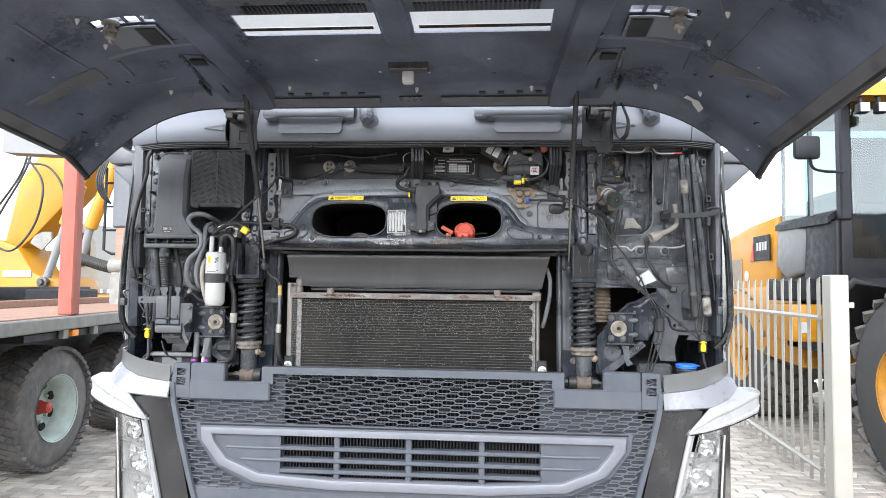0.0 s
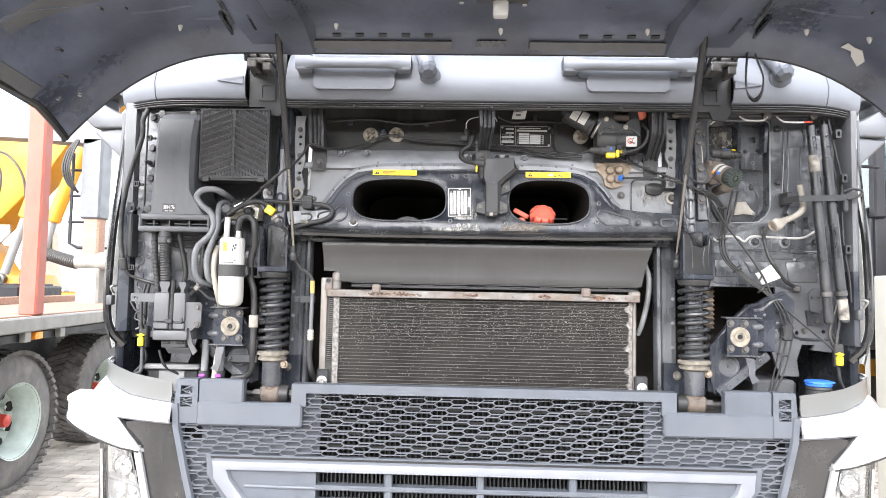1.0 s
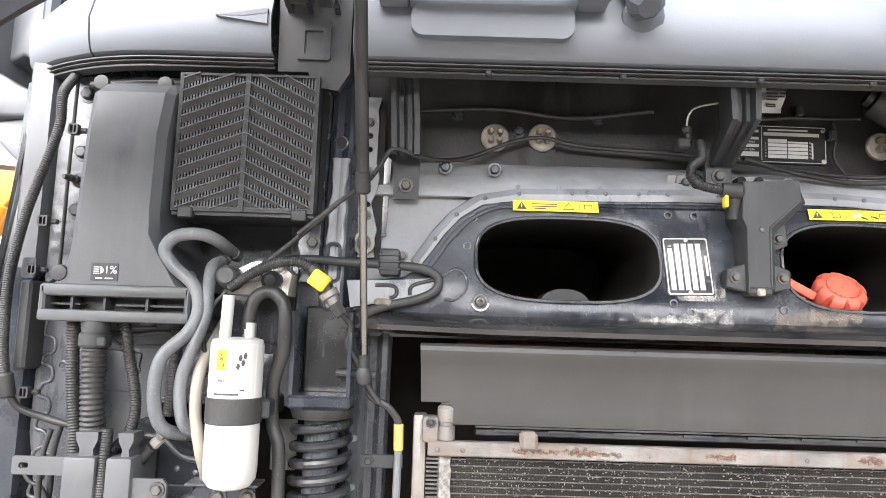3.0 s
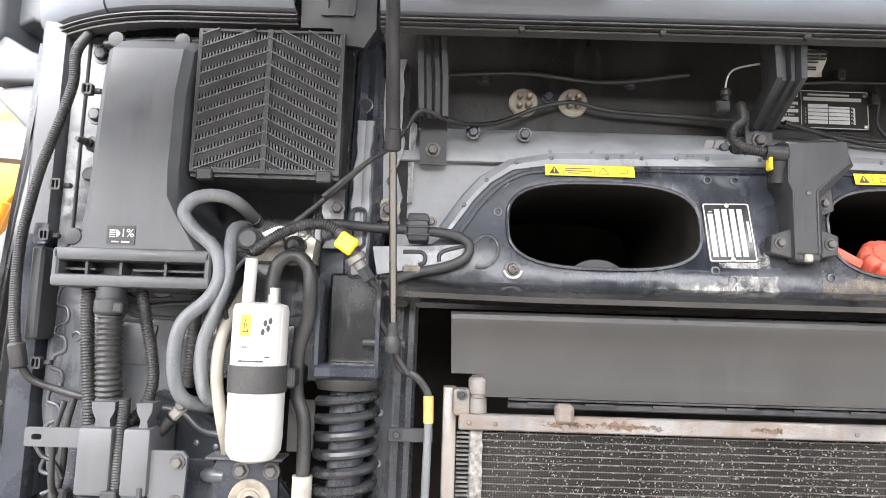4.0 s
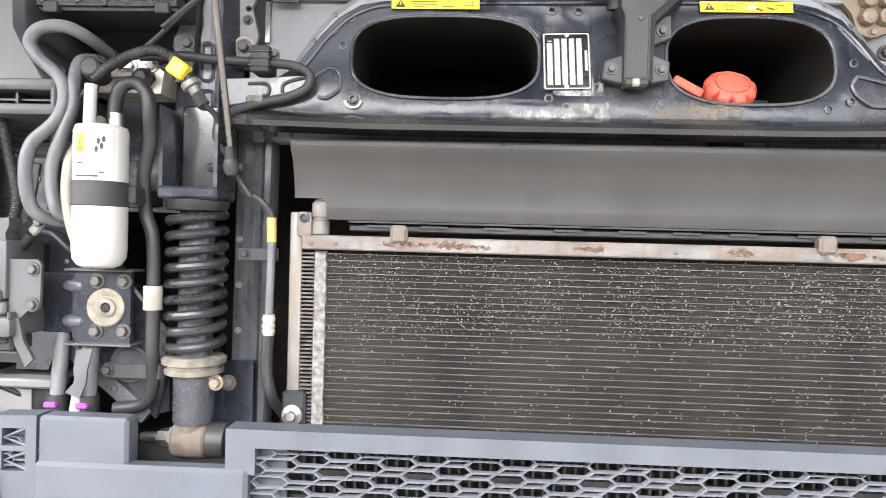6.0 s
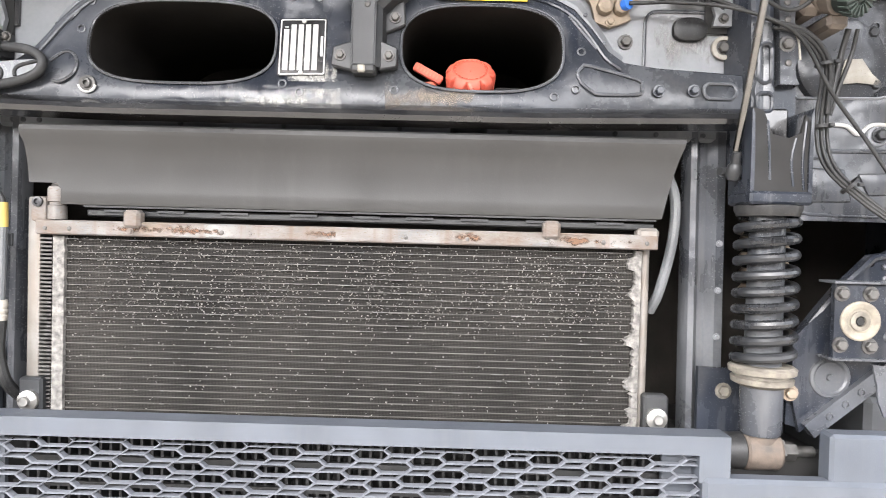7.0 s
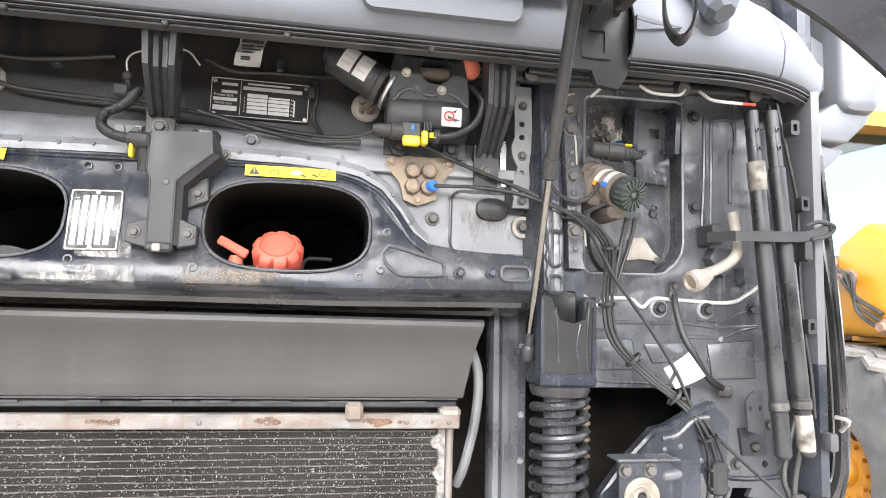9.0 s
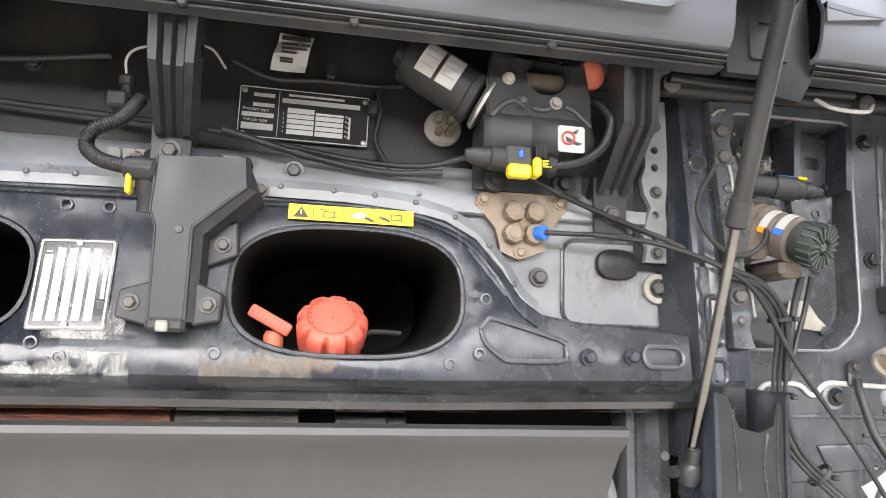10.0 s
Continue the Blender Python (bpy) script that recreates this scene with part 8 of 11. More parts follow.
# ---- plates and stickers ----
vp = thing("type_plate", "black type plate with white printed columns", "plate", (-0.068, 0.097, 1.76))
m_v = Matrix.Translation((-0.079, 0.0, 1.806)) @ Matrix.Rotation(radians(-1.5), 4, "Y") @ Matrix.Translation((0.068, 0.0, -1.807))
bm = B()
plate(bm, round_rect(-0.107, -0.029, 1.757, 1.857, 0.003), [], 0.0965, 0.0985, m_v)
part("plate_sheet", bm, M["gloss_black"], vp)
bm = B()
plate(bm, round_rect(-0.1055, -0.0305, 1.7585, 1.8555, 0.003), [round_rect(-0.1035, -0.0325, 1.7605, 1.8535, 0.003)], 0.0958, 0.0966, m_v)
part("border_line", bm, M["paper"], vp)
for x in (-0.0955, -0.0835, -0.0715, -0.0595, -0.0475):
    bm = B()
    box(bm, x - 0.0042, x + 0.0042, 0.0958, 0.0966, 1.766, 1.846 if x > -0.09 else 1.838, 0, m_v)
    part("pale_column", bm, M["paper"], vp)
for z in (1.8415, 1.812, 1.772):
    for x in (-0.0955, -0.0835, -0.0715, -0.0595):
        bm = B()
        box(bm, x - 0.003, x + 0.003, 0.0951, 0.0959, z - 0.0011, z + 0.0011, 0, m_v)
        part("print_bar", bm, M["grey_ink"], vp)
bm = B()
box(bm, -0.0385, -0.0345, 0.0958, 0.0966, 1.79, 1.825, 0, m_v)
part("print_bar", bm, M["paper"], vp)
rivets(vp, [(-0.079, 0.0955, 1.851), (-0.079, 0.0955, 1.761)], M["steel"], 0.004)

ip = thing("data_plate", "black data plate with silver fields and white lettering", "plate", (0.147, 0.19, 2.022))
m_i = Matrix.Translation((0.147, 0.0, 2.058)) @ Matrix.Rotation(radians(0.5), 4, "Y") @ Matrix.Translation((-0.147, 0.0, -2.058))
bm = B()
plate(bm, round_rect(0.058, 0.236, 2.021, 2.095, 0.003), [], 0.188, 0.1905, m_i)
sheet = part("plate_sheet", bm, M["void"], ip)
bm = B()
plate(bm, round_rect(0.0595, 0.2345, 2.0225, 2.0935, 0.003), [round_rect(0.0608, 0.2332, 2.0238, 2.0922, 0.003)], 0.1874, 0.1881, m_i)
part("border_line", bm, M["paper"], ip)
for i, (x0, x1, z0, z1) in enumerate(((0.078, 0.106, 2.080, 2.085), (0.078, 0.106, 2.066, 2.071), (0.064, 0.106, 2.051, 2.057), (0.064, 0.106, 2.033, 2.042), (0.116, 0.222, 2.0745, 2.081), (0.124, 0.16, 2.031, 2.068), (0.162, 0.2, 2.031, 2.064), (0.2075, 0.21, 2.031, 2.062))):
    bm = B()
    box(bm, x0, x1, 0.1872, 0.1881, z0, z1, 0, m_i)
    part("silver_field", bm, M["plate_white"], ip)
for z in np.linspace(2.038, 2.06, 4):
    bm = B()
    box(bm, 0.124, 0.2, 0.1866, 0.1873, z - 0.0006, z + 0.0006, 0, m_i)
    part("field_rule", bm, M["ink"], ip)
bm = B()
box(bm, 0.1115, 0.1122, 0.1872, 0.1881, 2.026, 2.09, 0, m_i)
part("divider", bm, M["paper"], ip)
bm = B()
box(bm, 0.124, 0.2, 0.1872, 0.1881, 2.0845, 2.0875, 0, m_i)
part("heading_bar", bm, M["paper"], ip)
words("Product type", 0.0065, m_i @ Matrix.Translation((0.082, 0.1868, 2.0615)) @ TXT, M["paper"], ip)
words("Vehicle type", 0.0065, m_i @ Matrix.Translation((0.082, 0.1868, 2.0465)) @ TXT, M["paper"], ip)
for k in range(5):
    words(str(k + 1), 0.005, m_i @ Matrix.Translation((0.119, 0.1868, 2.0585 - 0.0062 * k)) @ TXT, M["paper"], ip)
    words("Kg", 0.005, m_i @ Matrix.Translation((0.205, 0.1868, 2.062 - 0.007 * k)) @ TXT, M["paper"], ip)
rivets(ip, [(0.066, 0.1876, 2.088), (0.229, 0.1876, 2.086), (0.066, 0.1876, 2.027), (0.229, 0.1876, 2.027)], M["steel"], 0.004)

for x0, x1, z0, z1, kind_ in ((-0.372, -0.224, 1.896, 1.9155, 0), (0.14, 0.29, 1.895, 1.9145, 1)):
    th = thing("warning_label", "yellow warning sticker with black symbols above an opening", "sticker", ((x0 + x1) / 2, 0.099, z0), group="yellow warning stickers")
    bm = B()
    box(bm, x0, x1, 0.0945, 0.0955, z0, z1)
    sh_ = part("sticker_sheet", bm, M["yellow"], th)
    zc, hh = (z0 + z1) / 2, (z1 - z0) / 2
    bm = B()
    prism(bm, [(x0 + 0.006, 0.0943, zc - hh * 0.7), (x0 + 0.024, 0.0943, zc - hh * 0.7), (x0 + 0.015, 0.0943, zc + hh * 0.75)], 0, (0, 0.0004, 0))
    part("warning_triangle", bm, M["ink"], sh_)
    bm = B()
    prism(bm, [(x0 + 0.0145, 0.094, zc - hh * 0.35), (x0 + 0.0155, 0.094, zc - hh * 0.35), (x0 + 0.016, 0.094, zc + hh * 0.3), (x0 + 0.014, 0.094, zc + hh * 0.3)], 0, (0, 0.0003, 0))
    part("triangle_mark", bm, M["yellow"], sh_)
    for fx in (0.195, 0.43, 0.72) if kind_ else (0.2, 0.55, 0.78):
        bm = B()
        x = x0 + (x1 - x0) * fx
        box(bm, x - 0.0004, x + 0.0004, 0.0942, 0.0946, z0 + 0.0015, z1 - 0.0015)
        part("divider", bm, M["ink"], sh_)
    sym = ([("line", 0.3, 0.0), ("can", 0.32, -0.15), ("white", 0.57, -0.1), ("hand", 0.63, -0.35), ("arrow", 0.76, -0.2), ("truck", 0.86, 0.0)] if kind_ else [("text", 0.37, 0.35), ("text", 0.37, -0.1), ("text2", 0.32, -0.5), ("tri", 0.65, 0.0), ("book", 0.88, 0.0)])
    for what, fx, fz in sym:
        bm = B()
        x, z = x0 + (x1 - x0) * fx, zc + hh * fz
        if what == "text":
            box(bm, x - 0.022, x + 0.022, 0.0942, 0.0946, z - 0.0009, z + 0.0009)
        elif what == "text2":
            box(bm, x - 0.01, x + 0.01, 0.0942, 0.0946, z - 0.0009, z + 0.0009)
        elif what in ("can", "book", "truck"):
            plate(bm, round_rect(x - 0.007, x + 0.007, z - 0.004, z + 0.004, 0.001), [round_rect(x - 0.0058, x + 0.0058, z - 0.0028, z + 0.0028, 0.0008)], 0.0942, 0.0946)
        elif what == "tri":
            plate(bm, [(x - 0.01, z - 0.006), (x + 0.01, z - 0.006), (x, z + 0.007)], [[(x - 0.0078, z - 0.0048), (x + 0.0078, z - 0.0048), (x, z + 0.005)]], 0.0942, 0.0946)
        elif what == "white":
            plate(bm, [(x - 0.012, z), (x, z + 0.006), (x + 0.008, z + 0.002), (x + 0.004, z - 0.003), (x - 0.006, z - 0.004)], [], 0.0942, 0.0946)
        elif what == "line":
            box(bm, x - 0.009, x - 0.001, 0.0942, 0.0946, z + 0.004, z + 0.005)
        else:
            plate(bm, [(x - 0.006, z + 0.002), (x + 0.001, z + 0.001), (x + 0.008, z - 0.003), (x + 0.006, z - 0.0045), (x - 0.004, z - 0.001)], [], 0.0942, 0.0946)
        part("symbol", bm, M["paper"] if what == "white" else M["ink"], sh_)

tg = thing("paper_tag", "creased white paper tag hanging above the data plate", "label", (0.125, 0.17, 2.132))
bm = B()
loft(bm, [[(0.108 - 0.002 * k + dx, 0.172 + 0.006 * math.sin(k * 1.4 + dx * 40), 2.168 - 0.0105 * k) for dx in np.linspace(0, 0.046, 5)] for k in range(6)])
thick(bm, 0.0006)
part("tag_sheet", bm, M["paper"], tg)
for z, x0, x1 in ((2.158, 0.112, 0.15), (2.15, 0.112, 0.134), (2.15, 0.138, 0.15), (2.1435, 0.112, 0.146), (2.1375, 0.112, 0.132), (2.128, 0.111, 0.128), (2.124, 0.111, 0.128)):
    bm = B()
    h = 0.003 if z > 2.155 else 0.0013
    box(bm, x0, x1, 0.163, 0.1645, z - h, z + h)
    part("print_bar", bm, M["ink"], tg)

# ---- round terminals on the dark wall ----
for x, z in ((-0.398, 2.056), (-0.307, 2.058), (0.341, 2.06)):
    th = thing("round_terminal", "dusty round bulkhead terminal with four studs", "terminal", (x, 0.195, z - 0.026), group="bulkhead terminals")
    bm = B()
    lathe(bm, (x, 0.195, z), (0, -1, 0), [(0, 0.027), (0.006, 0.027), (0.009, 0.024), (0.01, 0.01)], 24)
    part("disc", bm, M["cream"], th)
    for dx, dz in ((-0.008, -0.008), (0.008, -0.008), (-0.008, 0.009), (0.009, 0.008)):
        bm = B()
        lathe(bm, (x + dx, 0.186, z + dz), (0, -1, 0), [(0, 0.006), (0.014, 0.0055), (0.016, 0.004)], 10)
        part("stud", bm, M["brass"], th)
bolts(cab, [(-0.352, 0.194, 2.07), (-0.491, 0.14, 1.982), (-0.401, 0.14, 1.98), (-0.05, 0.15, 1.97), (0.14, 0.15, 1.97), (-0.2, 0.194, 2.1), (-0.47, 0.194, 2.1)], M["paint"], 0.009, 0.007)
rivets(cab, [(x, 0.118, 1.945) for x in np.linspace(-0.36, 0.3, 10)], M["paint_sheen_dust"], 0.004)
for x in (-0.032, 0.002, 0.048, 0.08):
    bm = B()
    plate(bm, round_rect(x - 0.008, x + 0.008, 1.955, 1.98, 0.007), [], 0.135, 0.16)
    part("dark_slot", bm, M["void"], cab)

# ---- wiper motor ----
wm = thing("wiper_motor", "black wiper motor with cast gearbox and paper labels", "motor", (0.4, 0.12, 2.02))
A, C = Vector((0.275, 0.11, 2.125)), Vector((0.372, 0.1, 2.07))
d = (C - A).normalized()
bm = B()
lathe(bm, A, d, [(-0.012, 0.012), (-0.01, 0.016), (0, 0.018), (0.002, 0.03), (0.008, 0.0335), (0.095, 0.0335), (0.097, 0.036), (0.107, 0.036), (0.11, 0.028)], 28)
part("motor_can", bm, M["black_plastic"], wm)
u = Vector((0, -1, 0))
side = d.cross(u).normalized()
for k, (a0, a1) in enumerate(((0.02, 0.045), (0.05, 0.075))):
    bm = B()
    rows = []
    for t in (a0, a1):
        rows.append([A + d * t + u * (0.0341 * math.cos(b)) + side * (0.0341 * math.sin(b)) for b in np.linspace(-0.75, 0.65, 8)])
    loft(bm, rows)
    lb = part("paper_label", bm, M["paper"], wm)
    for b in (-0.4, -0.1, 0.25):
        bm = B()
        loft(bm, [[A + d * t + u * (0.0344 * math.cos(c)) + side * (0.0344 * math.sin(c)) for c in (b, b + 0.07)] for t in (a0 + 0.003, a1 - 0.004)])
        part("print_bar", bm, M["grey_ink"], lb)
bm = B()
lathe(bm, C + d * 0.002, d, [(0, 0.034), (0.004, 0.037), (0.008, 0.037), (0.012, 0.02)], 20)
part("end_flange", bm, M["steel"], wm)
bm = B()
rows = []
for x, k in ((0.372, 0.8), (0.378, 0.94), (0.386, 1.0), (0.425, 1.0), (0.428, 1.03), (0.433, 1.03), (0.436, 1.0), (0.462, 1.0), (0.465, 1.03), (0.47, 1.03), (0.473, 1.0), (0.5, 1.0), (0.51, 0.94), (0.517, 0.8)):
    rows.append([(x, 0.1 + 0.042 * k * math.cos(a), 2.018 + 0.04 * k * math.sin(a)) for a in np.linspace(0, 2 * math.pi, 25)[:-1]])
loft(bm, rows, closed=True, cap=True)
gb = part("gearbox", bm, M["black_plastic"], wm, "black ribbed gearbox housing")
bm = B()
plate(bm, [(0.376, 2.03), (0.516, 2.03), (0.514, 2.075), (0.505, 2.118), (0.382, 2.125), (0.374, 2.09)], [oval(0.455, 2.1, 0.055, 0.05, 2)], 0.068, 0.12)
bmesh.ops.bevel(bm, geom=[e for e in bm.edges if e.is_manifold and e.calc_face_angle(0) > 1.0 and all(v.co.y < 0.07 for v in e.verts)], offset=0.003, segments=2, affect="EDGES")
gp = part("gearbox_plate", bm, M["black_plastic"], wm, sharp=45)
for pts in ([(0.381, 2.038), (0.396, 2.056), (0.412, 2.062), (0.424, 2.055)], [(0.434, 2.055), (0.448, 2.053), (0.458, 2.056)], [(0.478, 2.06), (0.492, 2.054), (0.512, 2.036)]):
    line_part("cast_rib", gp, [(x, 0.067, z) for x, z in pts], 0.0035, M["duct"], n=3)
for x, z in ((0.403, 2.091), (0.466, 2.064)):
    bm = B()
    lathe(bm, (x, 0.069, z), (0, -1, 0), [(0, 0.0085), (0.002, 0.0085), (0.0025, 0.006), (0.007, 0.0055), (0.008, 0.003)], 14)
    part("pale_screw", bm, M["cream"], gp)
bolts(gp, [(0.421, 0.068, 2.062)], M["dirty_steel"], 0.005, 0.005)
bm = B()
lathe(bm, (0.425, 0.1, 2.103), (1, -0.05, -0.03), [(0, 0.008), (0.004, 0.0125), (0.09, 0.014), (0.094, 0.01)], 16)
part("link_rod", bm, M["tan_cast"], wm, "dirty brown link rod")
bm = B()
lathe(bm, (0.517, 0.088, 2.114), (0.1, -1, -0.25), [(0, 0.018), (0.008, 0.02), (0.014, 0.0185), (0.018, 0.014), (0.02, 0.004)], 20)
part("red_joint", bm, M["red_dark"], wm, "dirty red ball joint cap")
LS = Matrix.Translation((-0.022, 0.0, -0.035))
bm = B()
plate(bm, round_rect(0.487, 0.522, 2.032, 2.066, 0.003), [], 0.056, 0.0575, LS)
lb = part("hand_label", bm, M["paper"], wm, "white label with a red ring and hand symbol")
bm = B()
pts = [(0.478 + 0.008 * math.cos(a), 0.0555, 2.015 + 0.008 * math.sin(a)) for a in np.linspace(0, 2 * math.pi, 16)]
tube(bm, pts, 0.0015, 6, 1)
part("red_ring", bm, M["red_hub"], lb)
bm = B()
plate(bm, [(0.497, 2.052), (0.51, 2.046), (0.519, 2.044), (0.512, 2.041), (0.498, 2.046)], [], 0.0548, 0.0558, LS)
plate(bm, [(0.506, 2.058), (0.514, 2.063), (0.511, 2.056)], [], 0.0548, 0.0558, LS)
part("hand_symbol", bm, M["ink"], lb)
wc = thing("motor_connector", "black plug with yellow lock and blue clip below the wiper motor", "connector", (0.41, 0.06, 1.97))
bm = B()
lathe(bm, (0.348, 0.066, 1.986), (1, 0, -0.06), [(0, 0.007), (0.01, 0.011), (0.03, 0.012), (0.032, 0.015), (0.05, 0.015), (0.075, 0.015), (0.078, 0.011), (0.1, 0.01), (0.105, 0.014), (0.115, 0.014)], 14)
part("plug_body", bm, M["black_plastic"], wc)
bm = B()
box(bm, 0.396, 0.43, 0.05, 0.08, 1.972, 1.999, 0.003)
for k in range(6):
    box(bm, 0.434 + 0.0025 * k, 0.4352 + 0.0025 * k, 0.048, 0.07, 1.985, 2.0)
part("plug_block", bm, M["dark_plastic"], wc)
for k in range(3):
    line_part("thin_wire", wc, [(0.445, 0.056, 1.976 + 0.003 * k), (0.455, 0.054, 1.975 + 0.0035 * k), (0.466, 0.058, 1.978)], 0.0014, M["yplastic"], n=2, seg=6)
bm = B()
box(bm, 0.398, 0.428, 0.044, 0.06, 1.957, 1.974, 0.003)
box(bm, 0.43, 0.441, 0.044, 0.066, 1.96, 1.984, 0.003)
part("lock", bm, M["yplastic"], wc, "yellow locking slide")
bm = B()
box(bm, 0.412, 0.418, 0.046, 0.056, 1.982, 1.993, 0.002)
part("clip", bm, M["blue"], wc)
line_part("motor_lead", wc, [(0.455, 0.065, 1.98), (0.47, 0.06, 1.979), (0.5, 0.06, 1.988), (0.527, 0.06, 2.01), (0.538, 0.06, 2.045), (0.525, 0.08, 2.075), (0.51, 0.12, 2.09)], 0.0065, M["rubber"])
bm = B()
plate(bm, [(0.372, 1.957), (0.521, 1.955), (0.521, 1.99), (0.372, 1.992)], [], 0.118, 0.128)
mp_ = part("mount_plate", bm, M["dark_plastic"], wm)
for x in (0.399, 0.493):
    bm = B()
    lathe(bm, (x, 0.118, 1.969), (0, -1, 0), [(0, 0.017), (0.01, 0.016), (0.011, 0.009), (0.018, 0.008), (0.019, 0.004)], 18)
    part("rubber_mount", bm, M["rubber"], mp_)

# ---- brass valve plate ----
bp_ = thing("pipe_manifold", "brown dusty manifold plate with four brass nuts", "manifold", (0.44, 0.13, 1.87))
bm = B()
plate(bm, [(0.375, 1.938), (0.378, 1.948), (0.392, 1.955), (0.49, 1.956), (0.502, 1.95), (0.5, 1.935), (0.482, 1.912), (0.468, 1.895), (0.472, 1.88), (0.452, 1.872), (0.436, 1.866), (0.42, 1.872), (0.41, 1.876), (0.408, 1.89), (0.402, 1.908)], [], 0.12, 0.131)
part("plate", bm, M["brass"], bp_)
for x, z in ((0.426, 1.929), (0.456, 1.93), (0.426, 1.9), (0.454, 1.9)):
    bm = B()
    lathe(bm, (x, 0.12, z), (0, -1, 0), [(0, 0.015), (0.008, 0.015), (0.014, 0.013), (0.017, 0.008)], 8)
    part("nut", bm, M["brass"], bp_)
bolts(bp_, [(0.386, 0.12, 1.944), (0.491, 0.12, 1.945), (0.437, 0.12, 1.876)], M["brass"], 0.006, 0.005)
bm = B()
lathe(bm, (0.456, 0.106, 1.9), (0.6, -1, 0), [(0, 0.0095), (0.006, 0.0105), (0.012, 0.0095)], 14)
part("blue_collar", bm, M["blue"], bp_)
# wall fixings right of the arch
bm = B()
plate(bm, oval(0.576, 1.868, 0.06, 0.042, 2.6), [], 0.121, 0.136)
bmesh.ops.bevel(bm, geom=[e for e in bm.edges if e.calc_face_angle(0) > 0.9], offset=0.005, segments=2, affect="EDGES", profile=0.5)
single("rubber_plug", bm, M["rubber"], "black oval rubber plug in the wall", "plug")
bm = B()
lathe(bm, (0.635, 0.132, 1.838), (0, -1, 0), [(0, 0.0205), (0.006, 0.0205), (0.0075, 0.018), (0.0075, 0.0135), (0.002, 0.012)], 24)
wz = single("white_grommet", bm, M["cream"], "pale ring grommet with a bolt inside", "grommet", group="ring grommets")
bm = B()
lathe(bm, (-0.631, 0.112, 1.834), (0, -1, 0), [(0, 0.02), (0.006, 0.02), (0.008, 0.014), (0.004, 0.012)], 24)
single("white_grommet", bm, M["cream"], "pale ring grommet with a bolt inside", "grommet", group="ring grommets")
bolts(cab, [(0.635, 0.131, 1.838), (-0.631, 0.108, 1.834), (0.467, 0.133, 1.846)], M["dirty_steel"], 0.009, 0.008)
bm = B()
pts = [(x, 0.133, z) for x, z in round_rect(0.5, 0.655, 1.785, 1.9, 0.02)]
tube(bm, pts + [pts[0]], 0.003, 6, 1)
part("pressed_bead", bm, M["paint_mid"], cab)
# pillar details: slots and raised beads
for s in (-1, 1):
    for z0, z1, w in ((1.762, 1.825, 0.02), (1.715, 1.745, 0.024)):
        bm = B()
        pts = [(s * 0.673 + dx, 0.054 if z1 > 1.8 else 0.051, z) for dx, z in round_rect(-w / 2, w / 2, z0, z1, 0.008)]
        tube(bm, pts + [pts[0]], 0.0035, 6, 1)
        part("pressed_bead", bm, M["paint"], cab)
    # seam flange outside the pillar with bolts
    bm = B()
    rows = []
    for k in range(24):
        z = 2.1 - 0.34 * k / 23
        w = 0.012 * math.sin(k * 1.1)
        yp = pillar_y(z)
        rows.append([(s * 0.696, yp + 0.012, z), (s * 0.698, yp - 0.004, z), (s * (0.728 + w * 0.5), yp - 0.004, z), (s * (0.732 + w * 0.5), yp + 0.02, z)])
    loft(bm, rows)
    thick(bm, 0.003)
    sf = cab_part("seam_flange", bm, M["paint_mid"])
    bolts(sf, [(s * 0.709, pillar_y(z) - 0.004, z) for z in (2.055, 2.017, 1.927, 1.826)], M["dirty_steel"], 0.009, 0.007)
    rivets(sf, [(s * 0.711, pillar_y(z) - 0.004, z) for z in (2.085, 1.972, 1.95, 1.896, 1.867, 1.795)], M["dirty_steel"], 0.006)
    if s > 0:
        for pts in (((0.72, 2.088), (0.71, 2.086), (0.699, 2.077)), ((0.717, 2.006), (0.7185, 1.985), (0.718, 1.949)), ((0.722, 1.845), (0.727, 1.83), (0.729, 1.8))):
            line_part("sealer_bead", sf, [(x, pillar_y(z) - 0.006, z) for x, z in pts], 0.0019, M["cream"], "pale sealer bead", n=4)
        bm = B()
        plate(bm, [(0.49, 1.79), (0.64, 1.79), (0.64, 1.9), (0.49, 1.9)], [], 0.1325, 0.1335)
        part("dried_mud", bm, M["dust_streak"], cab)
        bm = B()
        plate(bm, [(0.765, 1.99), (0.885, 1.99), (0.885, 2.108), (0.765, 2.108)], [], 0.178, 0.179)
        part("scratch_film", bm, M["scratch"], cab)

# ---- oil filler cap and dipstick in the right opening ----
oc = thing("oil_filler_cap", "faded red plastic oil filler cap with scalloped edge", "filler cap", (0.2, 0.16, 1.73))
CX, CY, CZ = 0.199, 0.112, 1.767
ax = Vector((0, -0.75, 0.66)).normalized()
u_, v_ = basis(ax)
bm = B()
rings = []
for h, r, sc in ((-0.03, 0.037, 0.0), (-0.02, 0.041, 1.0), (0.012, 0.043, 1.0), (0.018, 0.040, 0.7), (0.022, 0.034, 0.2), (0.023, 0.03, 0.0), (0.0205, 0.029, 0.0), (0.0205, 0.001, 0.0)):
    rr = []
    for i in range(108):
        a = 2 * math.pi * i / 108
        k = r * (1 - 0.19 * sc * max(0.0, math.cos(a * 9)) ** 3)
        rr.append(bm.verts.new(Vector((CX, CY, CZ)) + ax * h + u_ * k * math.cos(a) + v_ * k * math.sin(a)))
    rings.append(rr)
for a, b in zip(rings, rings[1:]):
    bridge(bm, a, b)
bm.faces.new(rings[0])
cp = part("cap_body", bm, M["red"], oc)
bm = B()
rr = []
